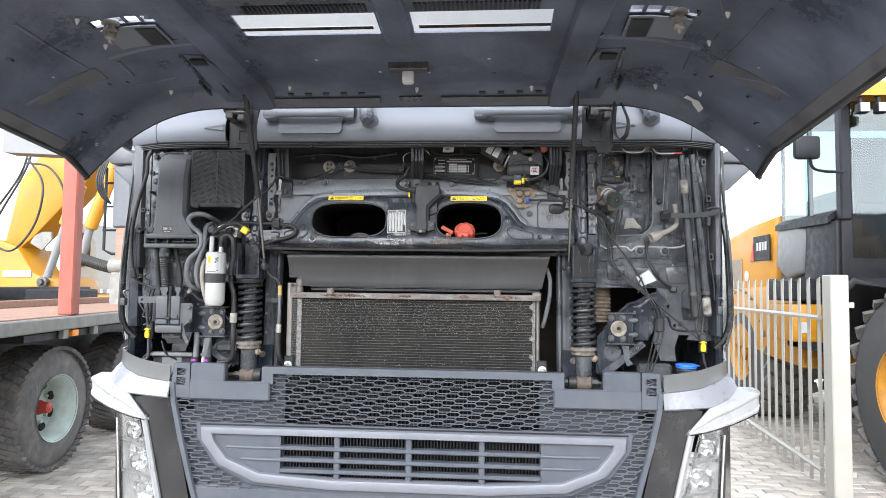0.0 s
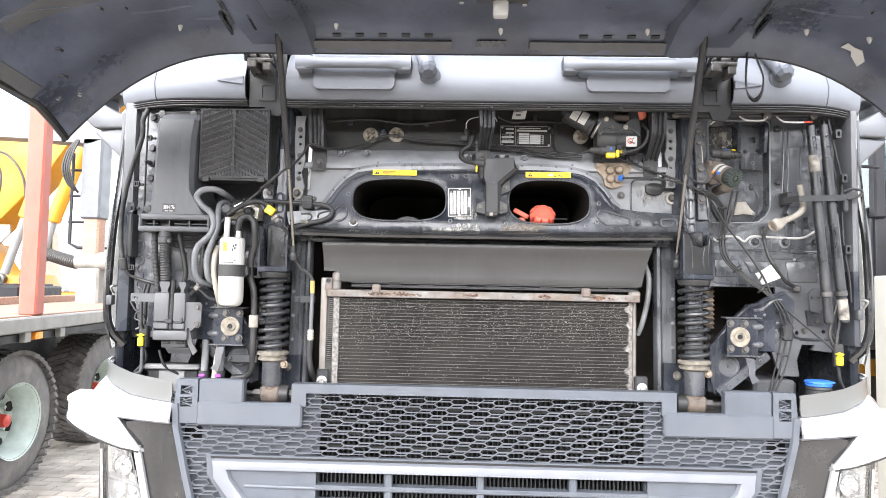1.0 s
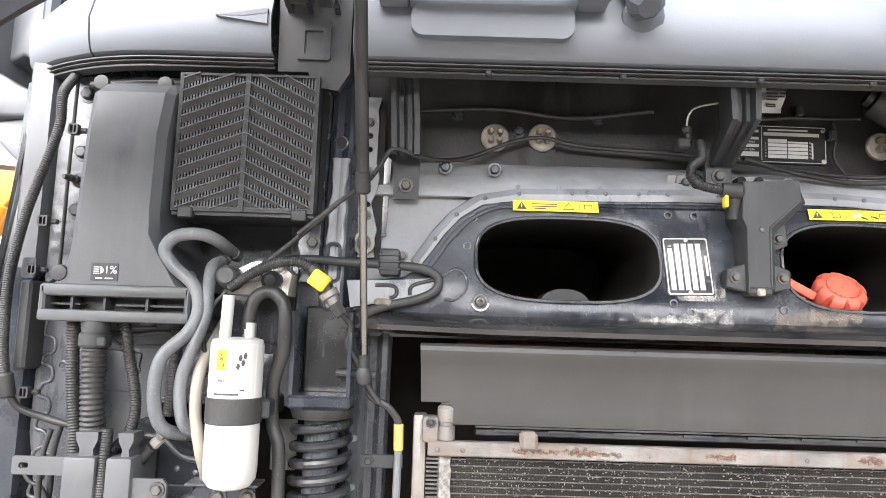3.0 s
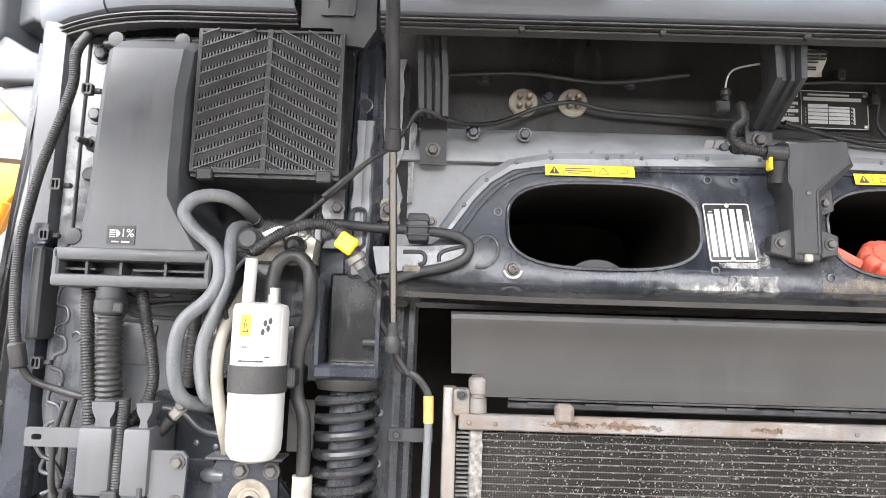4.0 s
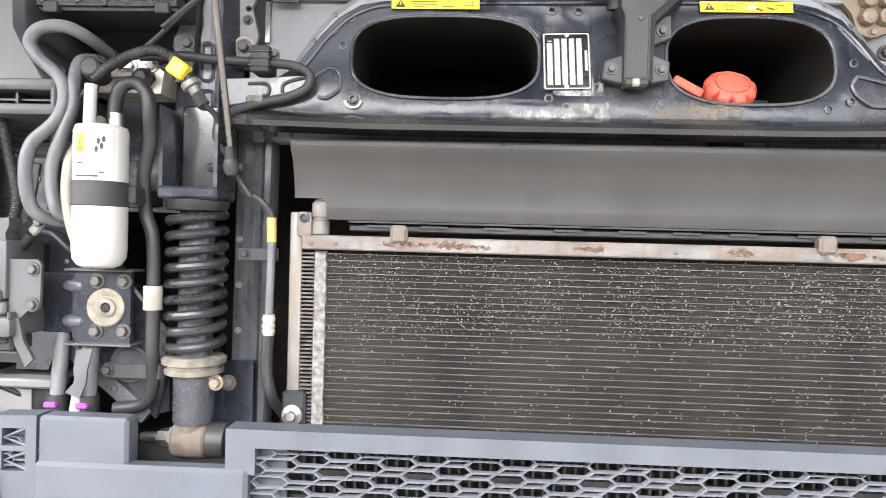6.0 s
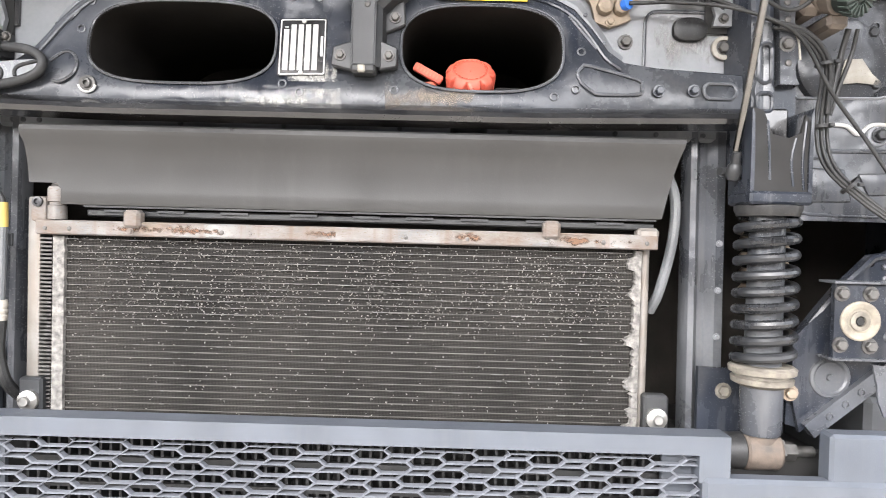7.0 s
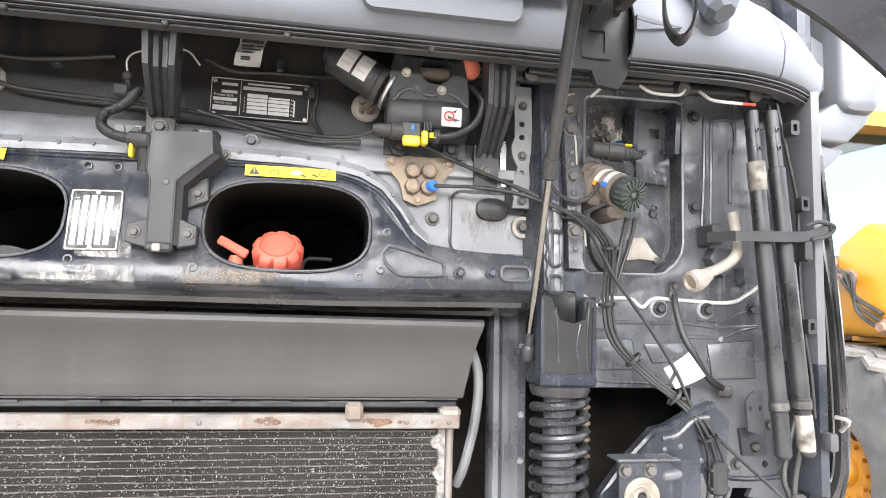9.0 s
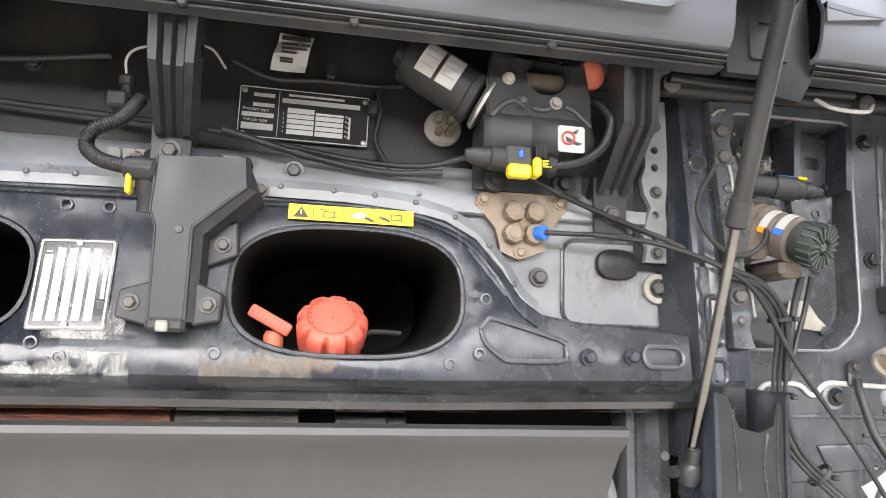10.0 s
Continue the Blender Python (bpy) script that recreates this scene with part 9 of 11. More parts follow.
for i in range(40):
    a = 2 * math.pi * i / 40
    rr.append(Vector((CX, CY, CZ)) + ax * 0.0235 + u_ * 0.0265 * math.cos(a) + v_ * 0.0265 * math.sin(a))
for i in range(0, 40, 2):
    p, q = rr[i], rr[(i + 1) % 40]
    cyl(bm, p, q, 0.0012, 5)
part("knurled_ring", bm, M["red_dark"], cp, kind="stuff")
bm = B()
lathe(bm, (CX, CY + 0.015, CZ - 0.09), (0, 0, 1), [(0, 0.034), (0.07, 0.034)], 20)
part("filler_neck", bm, M["black_plastic"], oc)
ds = thing("dipstick", "faded red dipstick handle on a dark tube", "dipstick", (0.13, 0.16, 1.73))
bm = B()
d = Vector((0.05, 0.0, -0.028)).normalized()
m = Matrix.Translation((0.127, 0.098, 1.775)) @ Matrix.Rotation(radians(28), 4, "Y")
box(bm, -0.027, 0.027, -0.006, 0.006, -0.008, 0.008, 0.004, m, 2)
hd = part("handle", bm, M["red"], ds)
bm = B()
lathe(bm, (0.131, 0.112, 1.727), (0, -0.1, 1), [(0, 0.008), (0.01, 0.012), (0.03, 0.012), (0.036, 0.009)], 14)
part("collar", bm, M["red_dark"], ds)
line_part("guide_tube", ds, [(0.131, 0.115, 1.735), (0.131, 0.18, 1.64)], 0.006, M["black_plastic"], n=1)
for k in range(7):
    bm = B()
    box(bm, -0.02 + 0.006 * k, -0.0175 + 0.006 * k, -0.0066, -0.0058, -0.003, 0.003, 0, m)
    part("print_bar", bm, M["red_dark"], hd)
hk = B()
tube(hk, [(0.232, 0.17, 1.70), (0.236, 0.17, 1.745), (0.245, 0.17, 1.764), (0.262, 0.17, 1.767), (0.29, 0.17, 1.766)], 0.0035, 8, 4)
single("wire_hook", hk, M["dark_plastic"], "thin bent dark wire hook beside the filler cap", "hook")
bm = B()
plate(bm, oval(-0.26, 1.745, 0.09, 0.05, 2), [], 0.2, 0.26)
single("expansion_tank", bm, M["dark_plastic"], "dark round tank top seen through the opening", "tank")
bm = B()
for x, w in ((-0.345, 0.04), (-0.19, 0.035), (-0.15, 0.03)):
    lathe(bm, (x, 0.3, 1.715), (0, 0, 1), [(0, w), (0.028, w * 0.95), (0.034, w * 0.7), (0.036, 0.01)], 14)
box(bm, -0.4, -0.13, 0.28, 0.34, 1.70, 1.73, 0.006)
single("engine_cover", bm, M["mach_grey"], "pale dusty engine cover edge seen through the opening", "engine cover")
for cx in (-0.27, 0.22):
    bm = B()
    lathe(bm, (cx, 0.2, 1.9), (0, 0, -1), [(0, 0.03), (0.004, 0.028), (0.006, 0.01)], 16)
    part("roof_plug", bm, M["dirty_steel"], cab)
# pipes between the beam and the deflector
pp = B()
tube(pp, [(-0.46, 0.135, 1.659), (0.02, 0.135, 1.66)], 0.0105, 10, 1)
single("red_brown_pipe", pp, M["primer_red"], "red-brown pipe behind the deflector", "pipe")
pp = B()
tube(pp, [(0.025, 0.135, 1.659), (0.165, 0.135, 1.66)], 0.0105, 10, 1)
single("pale_pipe", pp, M["cream"], "pale pipe behind the deflector", "pipe")
pp = B()
lathe(pp, (0.21, 0.14, 1.655), (1, 0, 0), [(0, 0.014), (0.015, 0.018), (0.06, 0.018), (0.065, 0.014), (0.085, 0.014)], 16)
single("pipe_joint", pp, M["dirty_steel"], "dirty metal pipe joint behind the deflector", "pipe")
bm = B()
plate(bm, round_rect(-0.87, -0.812, 1.36, 1.472, 0.003), [], 0.5, 0.505)
wl_ = single("frame_label", bm, M["paper"], "white printed label deep behind the bottle", "label")

# ---- cables over the middle wall ----
def cable(pts, r, label, material=None, name="cable", n=6, corr=0.0, seg=8):
    bm = B()
    tube(bm, pts, 0.8 * r, seg, n, corr)
    return single(name, bm, material or M["rubber"], label, "cable", sharp=60)


cable([(-0.72, -0.01, 1.83), (-0.66, 0.0, 1.885), (-0.625, 0.03, 1.92), (-0.605, 0.055, 1.955), (-0.58, 0.055, 1.99), (-0.54, 0.08, 1.985), (-0.5, 0.12, 1.99), (-0.445, 0.15, 2.005), (-0.37, 0.165, 2.04), (-0.31, 0.17, 2.052), (-0.26, 0.168, 2.04), (-0.2, 0.168, 2.034), (-0.08, 0.165, 2.028), (0.03, 0.15, 2.016)], 0.005, "thin black cable running along the wall")
cable([(0.03, 0.15, 2.016), (0.12, 0.155, 2.005), (0.23, 0.15, 1.99), (0.31, 0.13, 1.985), (0.38, 0.09, 1.995), (0.43, 0.09, 1.975), (0.48, 0.1, 1.955), (0.56, 0.1, 1.925), (0.64, 0.09, 1.895), (0.69, 0.065, 1.865), (0.745, 0.06, 1.845), (0.785, 0.07, 1.8), (0.79, 0.08, 1.72)], 0.005, "thin black cable running to the pump")
cable([(0.462, 0.096, 1.9), (0.5, 0.088, 1.899), (0.53, 0.085, 1.899), (0.61, 0.07, 1.889), (0.68, 0.05, 1.862), (0.73, 0.05, 1.83), (0.785, 0.055, 1.745), (0.85, 0.055, 1.66), (0.9, 0.05, 1.58), (0.935, 0.05, 1.51), (1.0, 0.05, 1.45), (1.1, 0.05, 1.367), (1.13, 0.06, 1.34)], 0.0042, "black pressure line crossing the outer wall")
cable([(0.05, 0.13, 2.012), (0.15, 0.14, 1.99), (0.25, 0.14, 1.975), (0.33, 0.12, 1.975)], 0.006, "black flat cable under the data plate")
cable([(-0.061, 0.11, 2.06), (-0.06, 0.1, 2.08), (-0.045, 0.1, 2.095), (0.0, 0.1, 2.105), (0.03, 0.12, 2.112), (0.045, 0.15, 2.1)], 0.0022, "thin white wire behind the bracket", M["paper"])
bm = B()
lathe(bm, (-0.061, 0.11, 2.062), (0.1, 0, -1), [(0, 0.006), (0.004, 0.009), (0.012, 0.009), (0.014, 0.006), (0.03, 0.007)], 10)
box(bm, -0.08, -0.055, 0.1, 0.13, 2.02, 2.04, 0.003)
single("small_plug", bm, M["black_plastic"], "small black plug with ribbed seal", "connector")
cable([(0.05, 0.17, 2.12), (0.1, 0.18, 2.105), (0.17, 0.185, 2.11), (0.24, 0.18, 2.108), (0.28, 0.15, 2.1)], 0.005, "black cable behind the paper tag")
cable([(0.245, 0.18, 2.1), (0.25, 0.18, 2.07), (0.245, 0.18, 2.03), (0.265, 0.17, 1.99)], 0.0045, "black cable looping beside the data plate")
cable([(-0.55, 0.18, 2.1), (-0.4, 0.185, 2.11), (-0.25, 0.18, 2.095), (-0.1, 0.17, 2.11)], 0.006, "dark cable along the top of the wall")
for x, z in ((0.24, 2.075), (0.18, 2.12)):
    bm = B()
    box(bm, x - 0.007, x + 0.007, 0.17, 0.19, z - 0.01, z + 0.012, 0.003)
    single("cable_clip", bm, M["black_plastic"], "small black cable clip", "clip", group="cable clips")
# bundle down the right wall
for dx, r in ((0.0, 0.0046), (0.0095, 0.0038), (-0.0085, 0.0034)):
    cable([(0.69 + dx, 0.05, 1.85), (0.74 + dx, 0.06, 1.84), (0.783 + dx, 0.075, 1.795), (0.786 + dx, 0.09, 1.7), (0.8 + dx, 0.085, 1.633), (0.855 + dx, 0.07, 1.574), (0.93 + dx, 0.05, 1.512), (0.962 + dx * 1.4, 0.04, 1.45), (0.968 + dx * 1.8, 0.04, 1.39), (0.95 + dx * 1.8, 0.04, 1.3), (0.925 + dx * 1.2, 0.05, 1.21)], r, "black wiring bundle hanging down the outer wall")
bm = B()
box(bm, 0.953, 0.981, 0.022, 0.05, 1.375, 1.432, 0.005)
box(bm, 0.948, 0.986, 0.026, 0.046, 1.383, 1.39, 0.002)
box(bm, 0.948, 0.986, 0.026, 0.046, 1.414, 1.421, 0.002)
single("inline_connector", bm, M["black_plastic"], "black inline connector in the wiring bundle", "connector")
cable([(0.665, 0.03, 1.99), (0.65, 0.05, 1.94), (0.67, 0.05, 1.895), (0.71, 0.05, 1.878), (0.745, 0.05, 1.9), (0.765, 0.08, 1.95)], 0.0045, "thin black cable hanging in a loop")
cable([(0.82, 0.08, 1.86), (0.815, 0.09, 1.82), (0.805, 0.09, 1.77), (0.795, 0.09, 1.72)], 0.006, "black cable from the pump")
cable([(0.835, 0.08, 1.86), (0.832, 0.09, 1.82), (0.815, 0.09, 1.77), (0.8, 0.09, 1.72)], 0.0045, "black cable from the pump")
gl = thing("ground_lead", "black earth lead with cable lugs", "cable", (0.92, 0.12, 1.55))
line_part("lead", gl, [(0.942, 0.13, 1.722), (0.938, 0.12, 1.7), (0.947, 0.11, 1.649), (0.964, 0.1, 1.611), (1.002, 0.115, 1.567), (1.037, 0.125, 1.548)], 0.0062, M["rubber"])
bm = B()
box(bm, 0.938, 0.952, 0.138, 0.146, 1.712, 1.748, 0.003)
part("lug", bm, M["dirty_steel"], gl)
bm = B()
box(bm, 1.032, 1.06, 0.124, 0.134, 1.53, 1.553, 0.004)
part("lug", bm, M["dirty_steel"], gl)
bolts(gl, [(0.945, 0.138, 1.74)], M["dirty_steel"], 0.007, 0.007)
ct = thing("cable_tag", "white paper tag wrapped round a black cable", "label", (0.925, 0.06, 1.55))
bm = B()
loft(bm, [[Vector((0.886, 0.072, 1.588)).lerp(Vector((0.936, 0.072, 1.618)), t) + Vector((0, -0.006 * math.sin(3.1 * t), 0)) for t in np.linspace(0, 1, 6)], [Vector((0.906, 0.066, 1.552)).lerp(Vector((0.965, 0.066, 1.576)), t) + Vector((0, -0.006 * math.sin(3.1 * t), 0)) for t in np.linspace(0, 1, 6)]])
thick(bm, 0.0008)
part("tag_sheet", bm, M["paper"], ct)
bm = B()
m = Matrix.Translation((0.9, 0.0635, 1.574)) @ Matrix.Rotation(radians(-60), 4, "Y")
box(bm, -0.014, 0.014, -0.0006, 0.0006, -0.003, 0.003, 0, m)
part("print_bar", bm, M["ink"], ct)

# ---- pump in the right recess ----
pm = thing("air_pump", "dusty tan pump with ribbed dark green end cap in the recess", "pump", (0.8, 0.1, 1.86))
A, C = Vector((0.757, 0.125, 1.937)), Vector((0.808, 0.0, 1.881))
d = (C - A).normalized()
bm = B()
lathe(bm, A, d, [(0, 0.032), (0.012, 0.036), (0.034, 0.036), (0.037, 0.033), (0.04, 0.033), (0.043, 0.036), (0.048, 0.036), (0.051, 0.0305), (0.066, 0.0305), (0.068, 0.028), (0.071, 0.028), (0.073, 0.0305), (0.09, 0.0305), (0.094, 0.024)], 28)
pb = part("pump_body", bm, M["tan_cast"], pm, "dusty brown metal body")
side = Vector((-0.35, -0.5, 0.8))
e0 = (side - d * side.dot(d)).normalized()
e1 = d.cross(e0)
for h0, h1, key, a0, a1 in ((0.053, 0.064, "paper", -50, 48), (0.053, 0.064, "orange", 48, 62), (0.075, 0.087, "paper", -55, 42), (0.075, 0.087, "blue", 42, 58)):
    bm = B()
    loft(bm, [[A + d * h + (e0 * math.cos(a) + e1 * math.sin(a)) * 0.0313 for a in np.radians(np.linspace(a0, a1, 9))] for h in (h0, h1)])
    thick(bm, 0.0006)
    part("label_band", bm, M[key], pb)
bm = B()
lathe(bm, A, d, [(0.092, 0.024), (0.096, 0.0275), (0.103, 0.0275), (0.104, 0.029), (0.122, 0.029), (0.126, 0.0275), (0.1265, 0.011), (0.124, 0.0105), (0.124, 0.002)], 28)
ec = part("end_cap", bm, M["cap_green"], pm, "dark green end cap with radial ribs")
u_, v_ = basis(d)
for i in range(18):
    a = 2 * math.pi * i / 18
    e, f = u_ * math.cos(a) + v_ * math.sin(a), v_ * math.cos(a) - u_ * math.sin(a)
    bm = B()
    prism(bm, [A + d * 0.1255 + e * r + f * w for r, w in ((0.0115, -0.0008), (0.0275, -0.0016), (0.0275, 0.0016), (0.0115, 0.0008))], 0, d * 0.0035)
    prism(bm, [A + d * h + e * r - f * 0.0014 for h, r in ((0.108, 0.0285), (0.129, 0.0285), (0.127, 0.0305), (0.11, 0.0305))], 0, f * 0.0028)
    part("cap_rib", bm, M["cap_rib"], ec)
bm = B()
lathe(bm, A, d, [(0.123, 0.006), (0.1275, 0.006), (0.129, 0.004)], 14)
part("cap_centre", bm, M["cap_rib"], ec)
bm = B()
box(bm, 0.735, 0.775, 0.07, 0.17, 1.88, 1.95, 0.01)
box(bm, 0.775, 0.81, 0.06, 0.15, 1.855, 1.88, 0.006)
part("pump_foot", bm, M["tan_cast"], pm)
p0, dp = Vector((0.752, 0.085, 1.984)), Vector((1.0, -0.3, -0.14)).normalized()
bm = B()
lathe(bm, p0, dp, [(0, 0.011), (0.004, 0.014), (0.03, 0.014), (0.031, 0.0165), (0.058, 0.0165), (0.06, 0.013), (0.066, 0.0135), (0.07, 0.011), (0.076, 0.0125), (0.08, 0.0095), (0.088, 0.0075), (0.092, 0.006)], 14)
pc = part("pump_plug", bm, M["black_plastic"], pm)
bm = B()
box(bm, 0.058, 0.072, -0.006, 0.006, 0.013, 0.0175, 0.002, Matrix.Translation(p0) @ dp.to_track_quat("X", "Z").to_matrix().to_4x4())
part("plug_latch", bm, M["yellow"], pc, "yellow locking tab")
bm = B()
box(bm, 0.034, 0.056, -0.003, 0.001, 0.016, 0.0175, 0.001, Matrix.Translation(p0) @ dp.to_track_quat("X", "Z").to_matrix().to_4x4())
part("plug_stripe", bm, M["blue"], pc)
rng = random.Random(5)
for k in range(7):
    bolts(pm, [(rng.uniform(0.77, 0.83), 0.183, rng.uniform(1.99, 2.06))], M["dirty_steel"], 0.008, 0.009)
bm = B()
plate(bm, [(0.885, 1.95), (0.95, 1.945), (0.957, 2.0), (0.96, 2.09), (0.89, 2.095), (0.882, 2.03)], [round_rect(0.912, 0.935, 2.04, 2.06, 0.003)], 0.172, 0.186)
pad_ = part("recess_pad", bm, M["paint_mid"], wr)
bolts(pad_, [(0.9, 0.172, 2.01), (0.944, 0.172, 2.012)], M["paint"], 0.005, 0.004)
bm = B()
lathe(bm, (0.868, 0.186, 1.83), (0, -1, 0), [(0, 0.085), (0.01, 0.08), (0.014, 0.07), (0.0145, 0.01)], 32)
part("recess_dome", bm, M["paint_mid"], wr)
holes_(pad_, [(0.925, 0.172, 1.97), (0.775, 0.183, 1.82), (0.944, 0.183, 1.821), (0.93, 0.183, 1.9)], 0.005)
for x0 in (0.862, 0.95):
    bm = B()
    prism(bm, [(x0, 0.13, 2.1), (x0 + 0.01, 0.13, 2.1), (x0 + 0.004, 0.13, 2.0), (x0 - 0.006, 0.13, 2.0)], 0, (0, 0.055, 0))
    part("recess_rib", bm, M["paint"], wr)
bm = B()
plate(bm, [(0.857, 1.789), (0.867, 1.834), (0.897, 1.836), (0.915, 1.81), (0.931, 1.796), (0.926, 1.79), (0.89, 1.793)], [], 0.166, 0.168)
single("torn_paper", bm, M["cream"], "torn cream paper stuck in the recess", "paper")
bm = B()
rng = random.Random(6)
for i in range(60):
    x, z = rng.gauss(0.8, 0.025), rng.gauss(2.07, 0.02)
    if 0.77 < x < 0.96 and 2.0 < z < 2.105:
        bolt_r = rng.uniform(0.001, 0.003)
        lathe(bm, (x, 0.184, z), (0, -1, 0), [(0, bolt_r), (0.002, bolt_r * 0.4)], 5)
single("road_dirt", bm, M["sand"], "caked road dirt in the top of the recess", "dirt", kind="stuff")

# ---- jack tubes, strap and wheel wrench on the right ----
for k, (a, b) in enumerate((((1.062, 0.06, 2.075), (1.108, 0.05, 1.43)), ((1.104, 0.06, 2.078), (1.156, 0.05, 1.435)))):
    a, b = Vector(a), Vector(b)
    th = thing("jack_tube", "dark steel jack tube with tape and a pale worn end", "tube", b, group="strapped jack tubes")
    d = (b - a).normalized()
    bm = B()
    lathe(bm, a, d, [(0, 0.0115), (0.002, 0.013), (0.11, 0.013), (0.112, 0.0155), (0.54, 0.0155), (0.542, 0.017), (0.56, 0.017), (0.562, 0.015), (0.64, 0.015), (0.645, 0.011)], 20)
    tb = part("tube_body", bm, M["spring"], th)
    bm = B()
    if k == 0:
        lathe(bm, a, d, [(0.1, 0.0163), (0.12, 0.0168), (0.15, 0.0166), (0.155, 0.0155)], 18, caps=False)
    else:
        lathe(bm, a, d, [(0.57, 0.0155), (0.6, 0.0162), (0.63, 0.0158), (0.635, 0.015)], 18, caps=False)
    part("worn_tape", bm, M["tape"], tb, "worn pale tape")
    bm = B()
    lathe(bm, a, d, [(0.545, 0.0176), (0.558, 0.0176)], 18, caps=False)
    part("grey_band", bm, M["dirty_steel"], tb)
    holes_(tb, [a + d * t + Vector((0, -0.0145, 0)) for t in (0.04, 0.075)], 0.003)
st = thing("rubber_strap", "dark grey rubber strap holding the tubes and wrench", "strap", (1.1, 0.04, 1.82))
bm = B()
rows = []
for x, y, z in ((0.995, 0.1, 1.833), (1.02, 0.05, 1.832), (1.06, 0.032, 1.831), (1.1, 0.03, 1.832), (1.14, 0.032, 1.834), (1.16, 0.035, 1.838), (1.175, 0.03, 1.845), (1.19, 0.025, 1.852)):
    rows.append([(x, y, z + 0.0095), (x, y, z - 0.0095)])
loft(bm, rows)
thick(bm, 0.004)
part("band", bm, M["dark_plastic"], st)
line_part("band_loop", st, [(1.15, 0.03, 1.855), (1.17, 0.02, 1.862), (1.2, 0.02, 1.855), (1.19, 0.025, 1.838), (1.16, 0.03, 1.83)], 0.004, M["dark_plastic"])
bm = B()
box(bm, 1.15, 1.165, 0.03, 0.06, 1.79, 1.83, 0.004)
part("buckle", bm, M["dark_plastic"], st)
bm = B()
box(bm, 1.0, 1.02, 0.09, 0.148, 1.82, 1.86, 0.003)
part("holder", bm, M["dark_plastic"], st)
bm = B()
plate(bm, [(1.012, 1.796), (1.022, 1.816), (1.056, 1.816), (1.074, 1.79), (1.04, 1.76)], [], 0.12, 0.148)
plate(bm, [(1.082, 1.78), (1.108, 1.78), (1.102, 1.748), (1.084, 1.747)], [], 0.118, 0.148)
part("holder", bm, M["paint_mid"], st)
wz = thing("wheel_wrench", "cream painted bent wheel nut wrench with open socket", "wrench", (1.0, 0.1, 1.73))
bm = B()
tube(bm, [(0.985, 0.1, 1.763), (1.01, 0.1, 1.772), (1.04, 0.1, 1.788), (1.055, 0.1, 1.806), (1.056, 0.1, 1.83), (1.047, 0.1, 1.885)], 0.0105, 12, 5)
part("bent_bar", bm, M["cream"], wz)
bm = B()
lathe(bm, (0.947, 0.085, 1.745), (0.93, 0.2, 0.33), [(0.006, 0.012), (0.0, 0.015), (0.002, 0.0205), (0.02, 0.021), (0.03, 0.018), (0.045, 0.012), (0.05, 0.0105)], 20, caps=False)
sk = part("socket", bm, M["cream"], wz)
bm = B()
lathe(bm, (0.952, 0.086, 1.747), (0.93, 0.2, 0.33), [(0, 0.0155), (0.002, 0.0155)], 12)
part("socket_bore", bm, M["brass"], sk)
# wiring along the right edge
cable([(1.125, 0.07, 2.1), (1.135, 0.07, 2.05), (1.15, 0.07, 1.98), (1.165, 0.07, 1.9), (1.165, 0.07, 1.8), (1.17, 0.07, 1.68), (1.185, 0.07, 1.58), (1.19, 0.07, 1.5)], 0.0045, "thin black wiring along the cab edge")
cable([(1.115, 0.08, 2.1), (1.125, 0.08, 2.0), (1.15, 0.08, 1.92), (1.155, 0.08, 1.85)], 0.006, "black wiring along the cab edge")
cable([(1.14, 0.06, 1.5), (1.12, 0.06, 1.43), (1.115, 0.06, 1.39), (1.13, 0.06, 1.35)], 0.006, "black wiring to the yellow plug")
for z, x in ((2.045, 1.145), (1.9, 1.163), (1.67, 1.17)):
    bm = B()
    plate(bm, round_rect(x - 0.009, x + 0.009, z - 0.014, z + 0.014, 0.004), [round_rect(x - 0.004, x + 0.004, z - 0.007, z + 0.007, 0.002)], 0.045, 0.065)
    single("cable_clip", bm, M["black_plastic"], "small black cable clip", "clip", group="cable clips")
for s, x, z in ((1, 1.135, 1.322), (-1, -1.115, 1.335)):
    th = thing("yellow_plug", "black plug with a bright yellow lock on a hanging cable", "connector", (x, 0.06, z - 0.05), group="yellow lock plugs")
    bm = B()
    box(bm, x - 0.0095, x + 0.0095, 0.036, 0.05, z - 0.022, z + 0.007, 0.003)
    lk = part("lock", bm, M["yplastic"], th, "yellow locking body")
    bm = B()
    box(bm, x - 0.012, x + 0.012, 0.036, 0.05, z + 0.011, z + 0.016, 0.002)
    box(bm, x - 0.005, x + 0.005, 0.037, 0.049, z + 0.006, z + 0.019, 0.002)
    part("lock_ears", bm, M["yplastic"], lk)
    bm = B()
    box(bm, x - 0.011, x + 0.018, 0.048, 0.07, z - 0.028, z + 0.045, 0.004)
    part("plug_body", bm, M["black_plastic"], th)
    line_part("upper_lead", th, [(x, 0.06, z + 0.04), (x + 0.004, 0.06, z + 0.08), (x + s * 0.0 + 0.01, 0.05, z + 0.14), (x + 0.02, 0.05, z + 0.19)], 0.005, M["rubber"])
    line_part("lower_lead", th, [(x + 0.004, 0.06, z - 0.025), (x + 0.01, 0.06, z - 0.07), (x + s * 0.03, 0.06, z - 0.12), (x + s * 0.035, 0.07, z - 0.17)], 0.0055, M["rubber"])

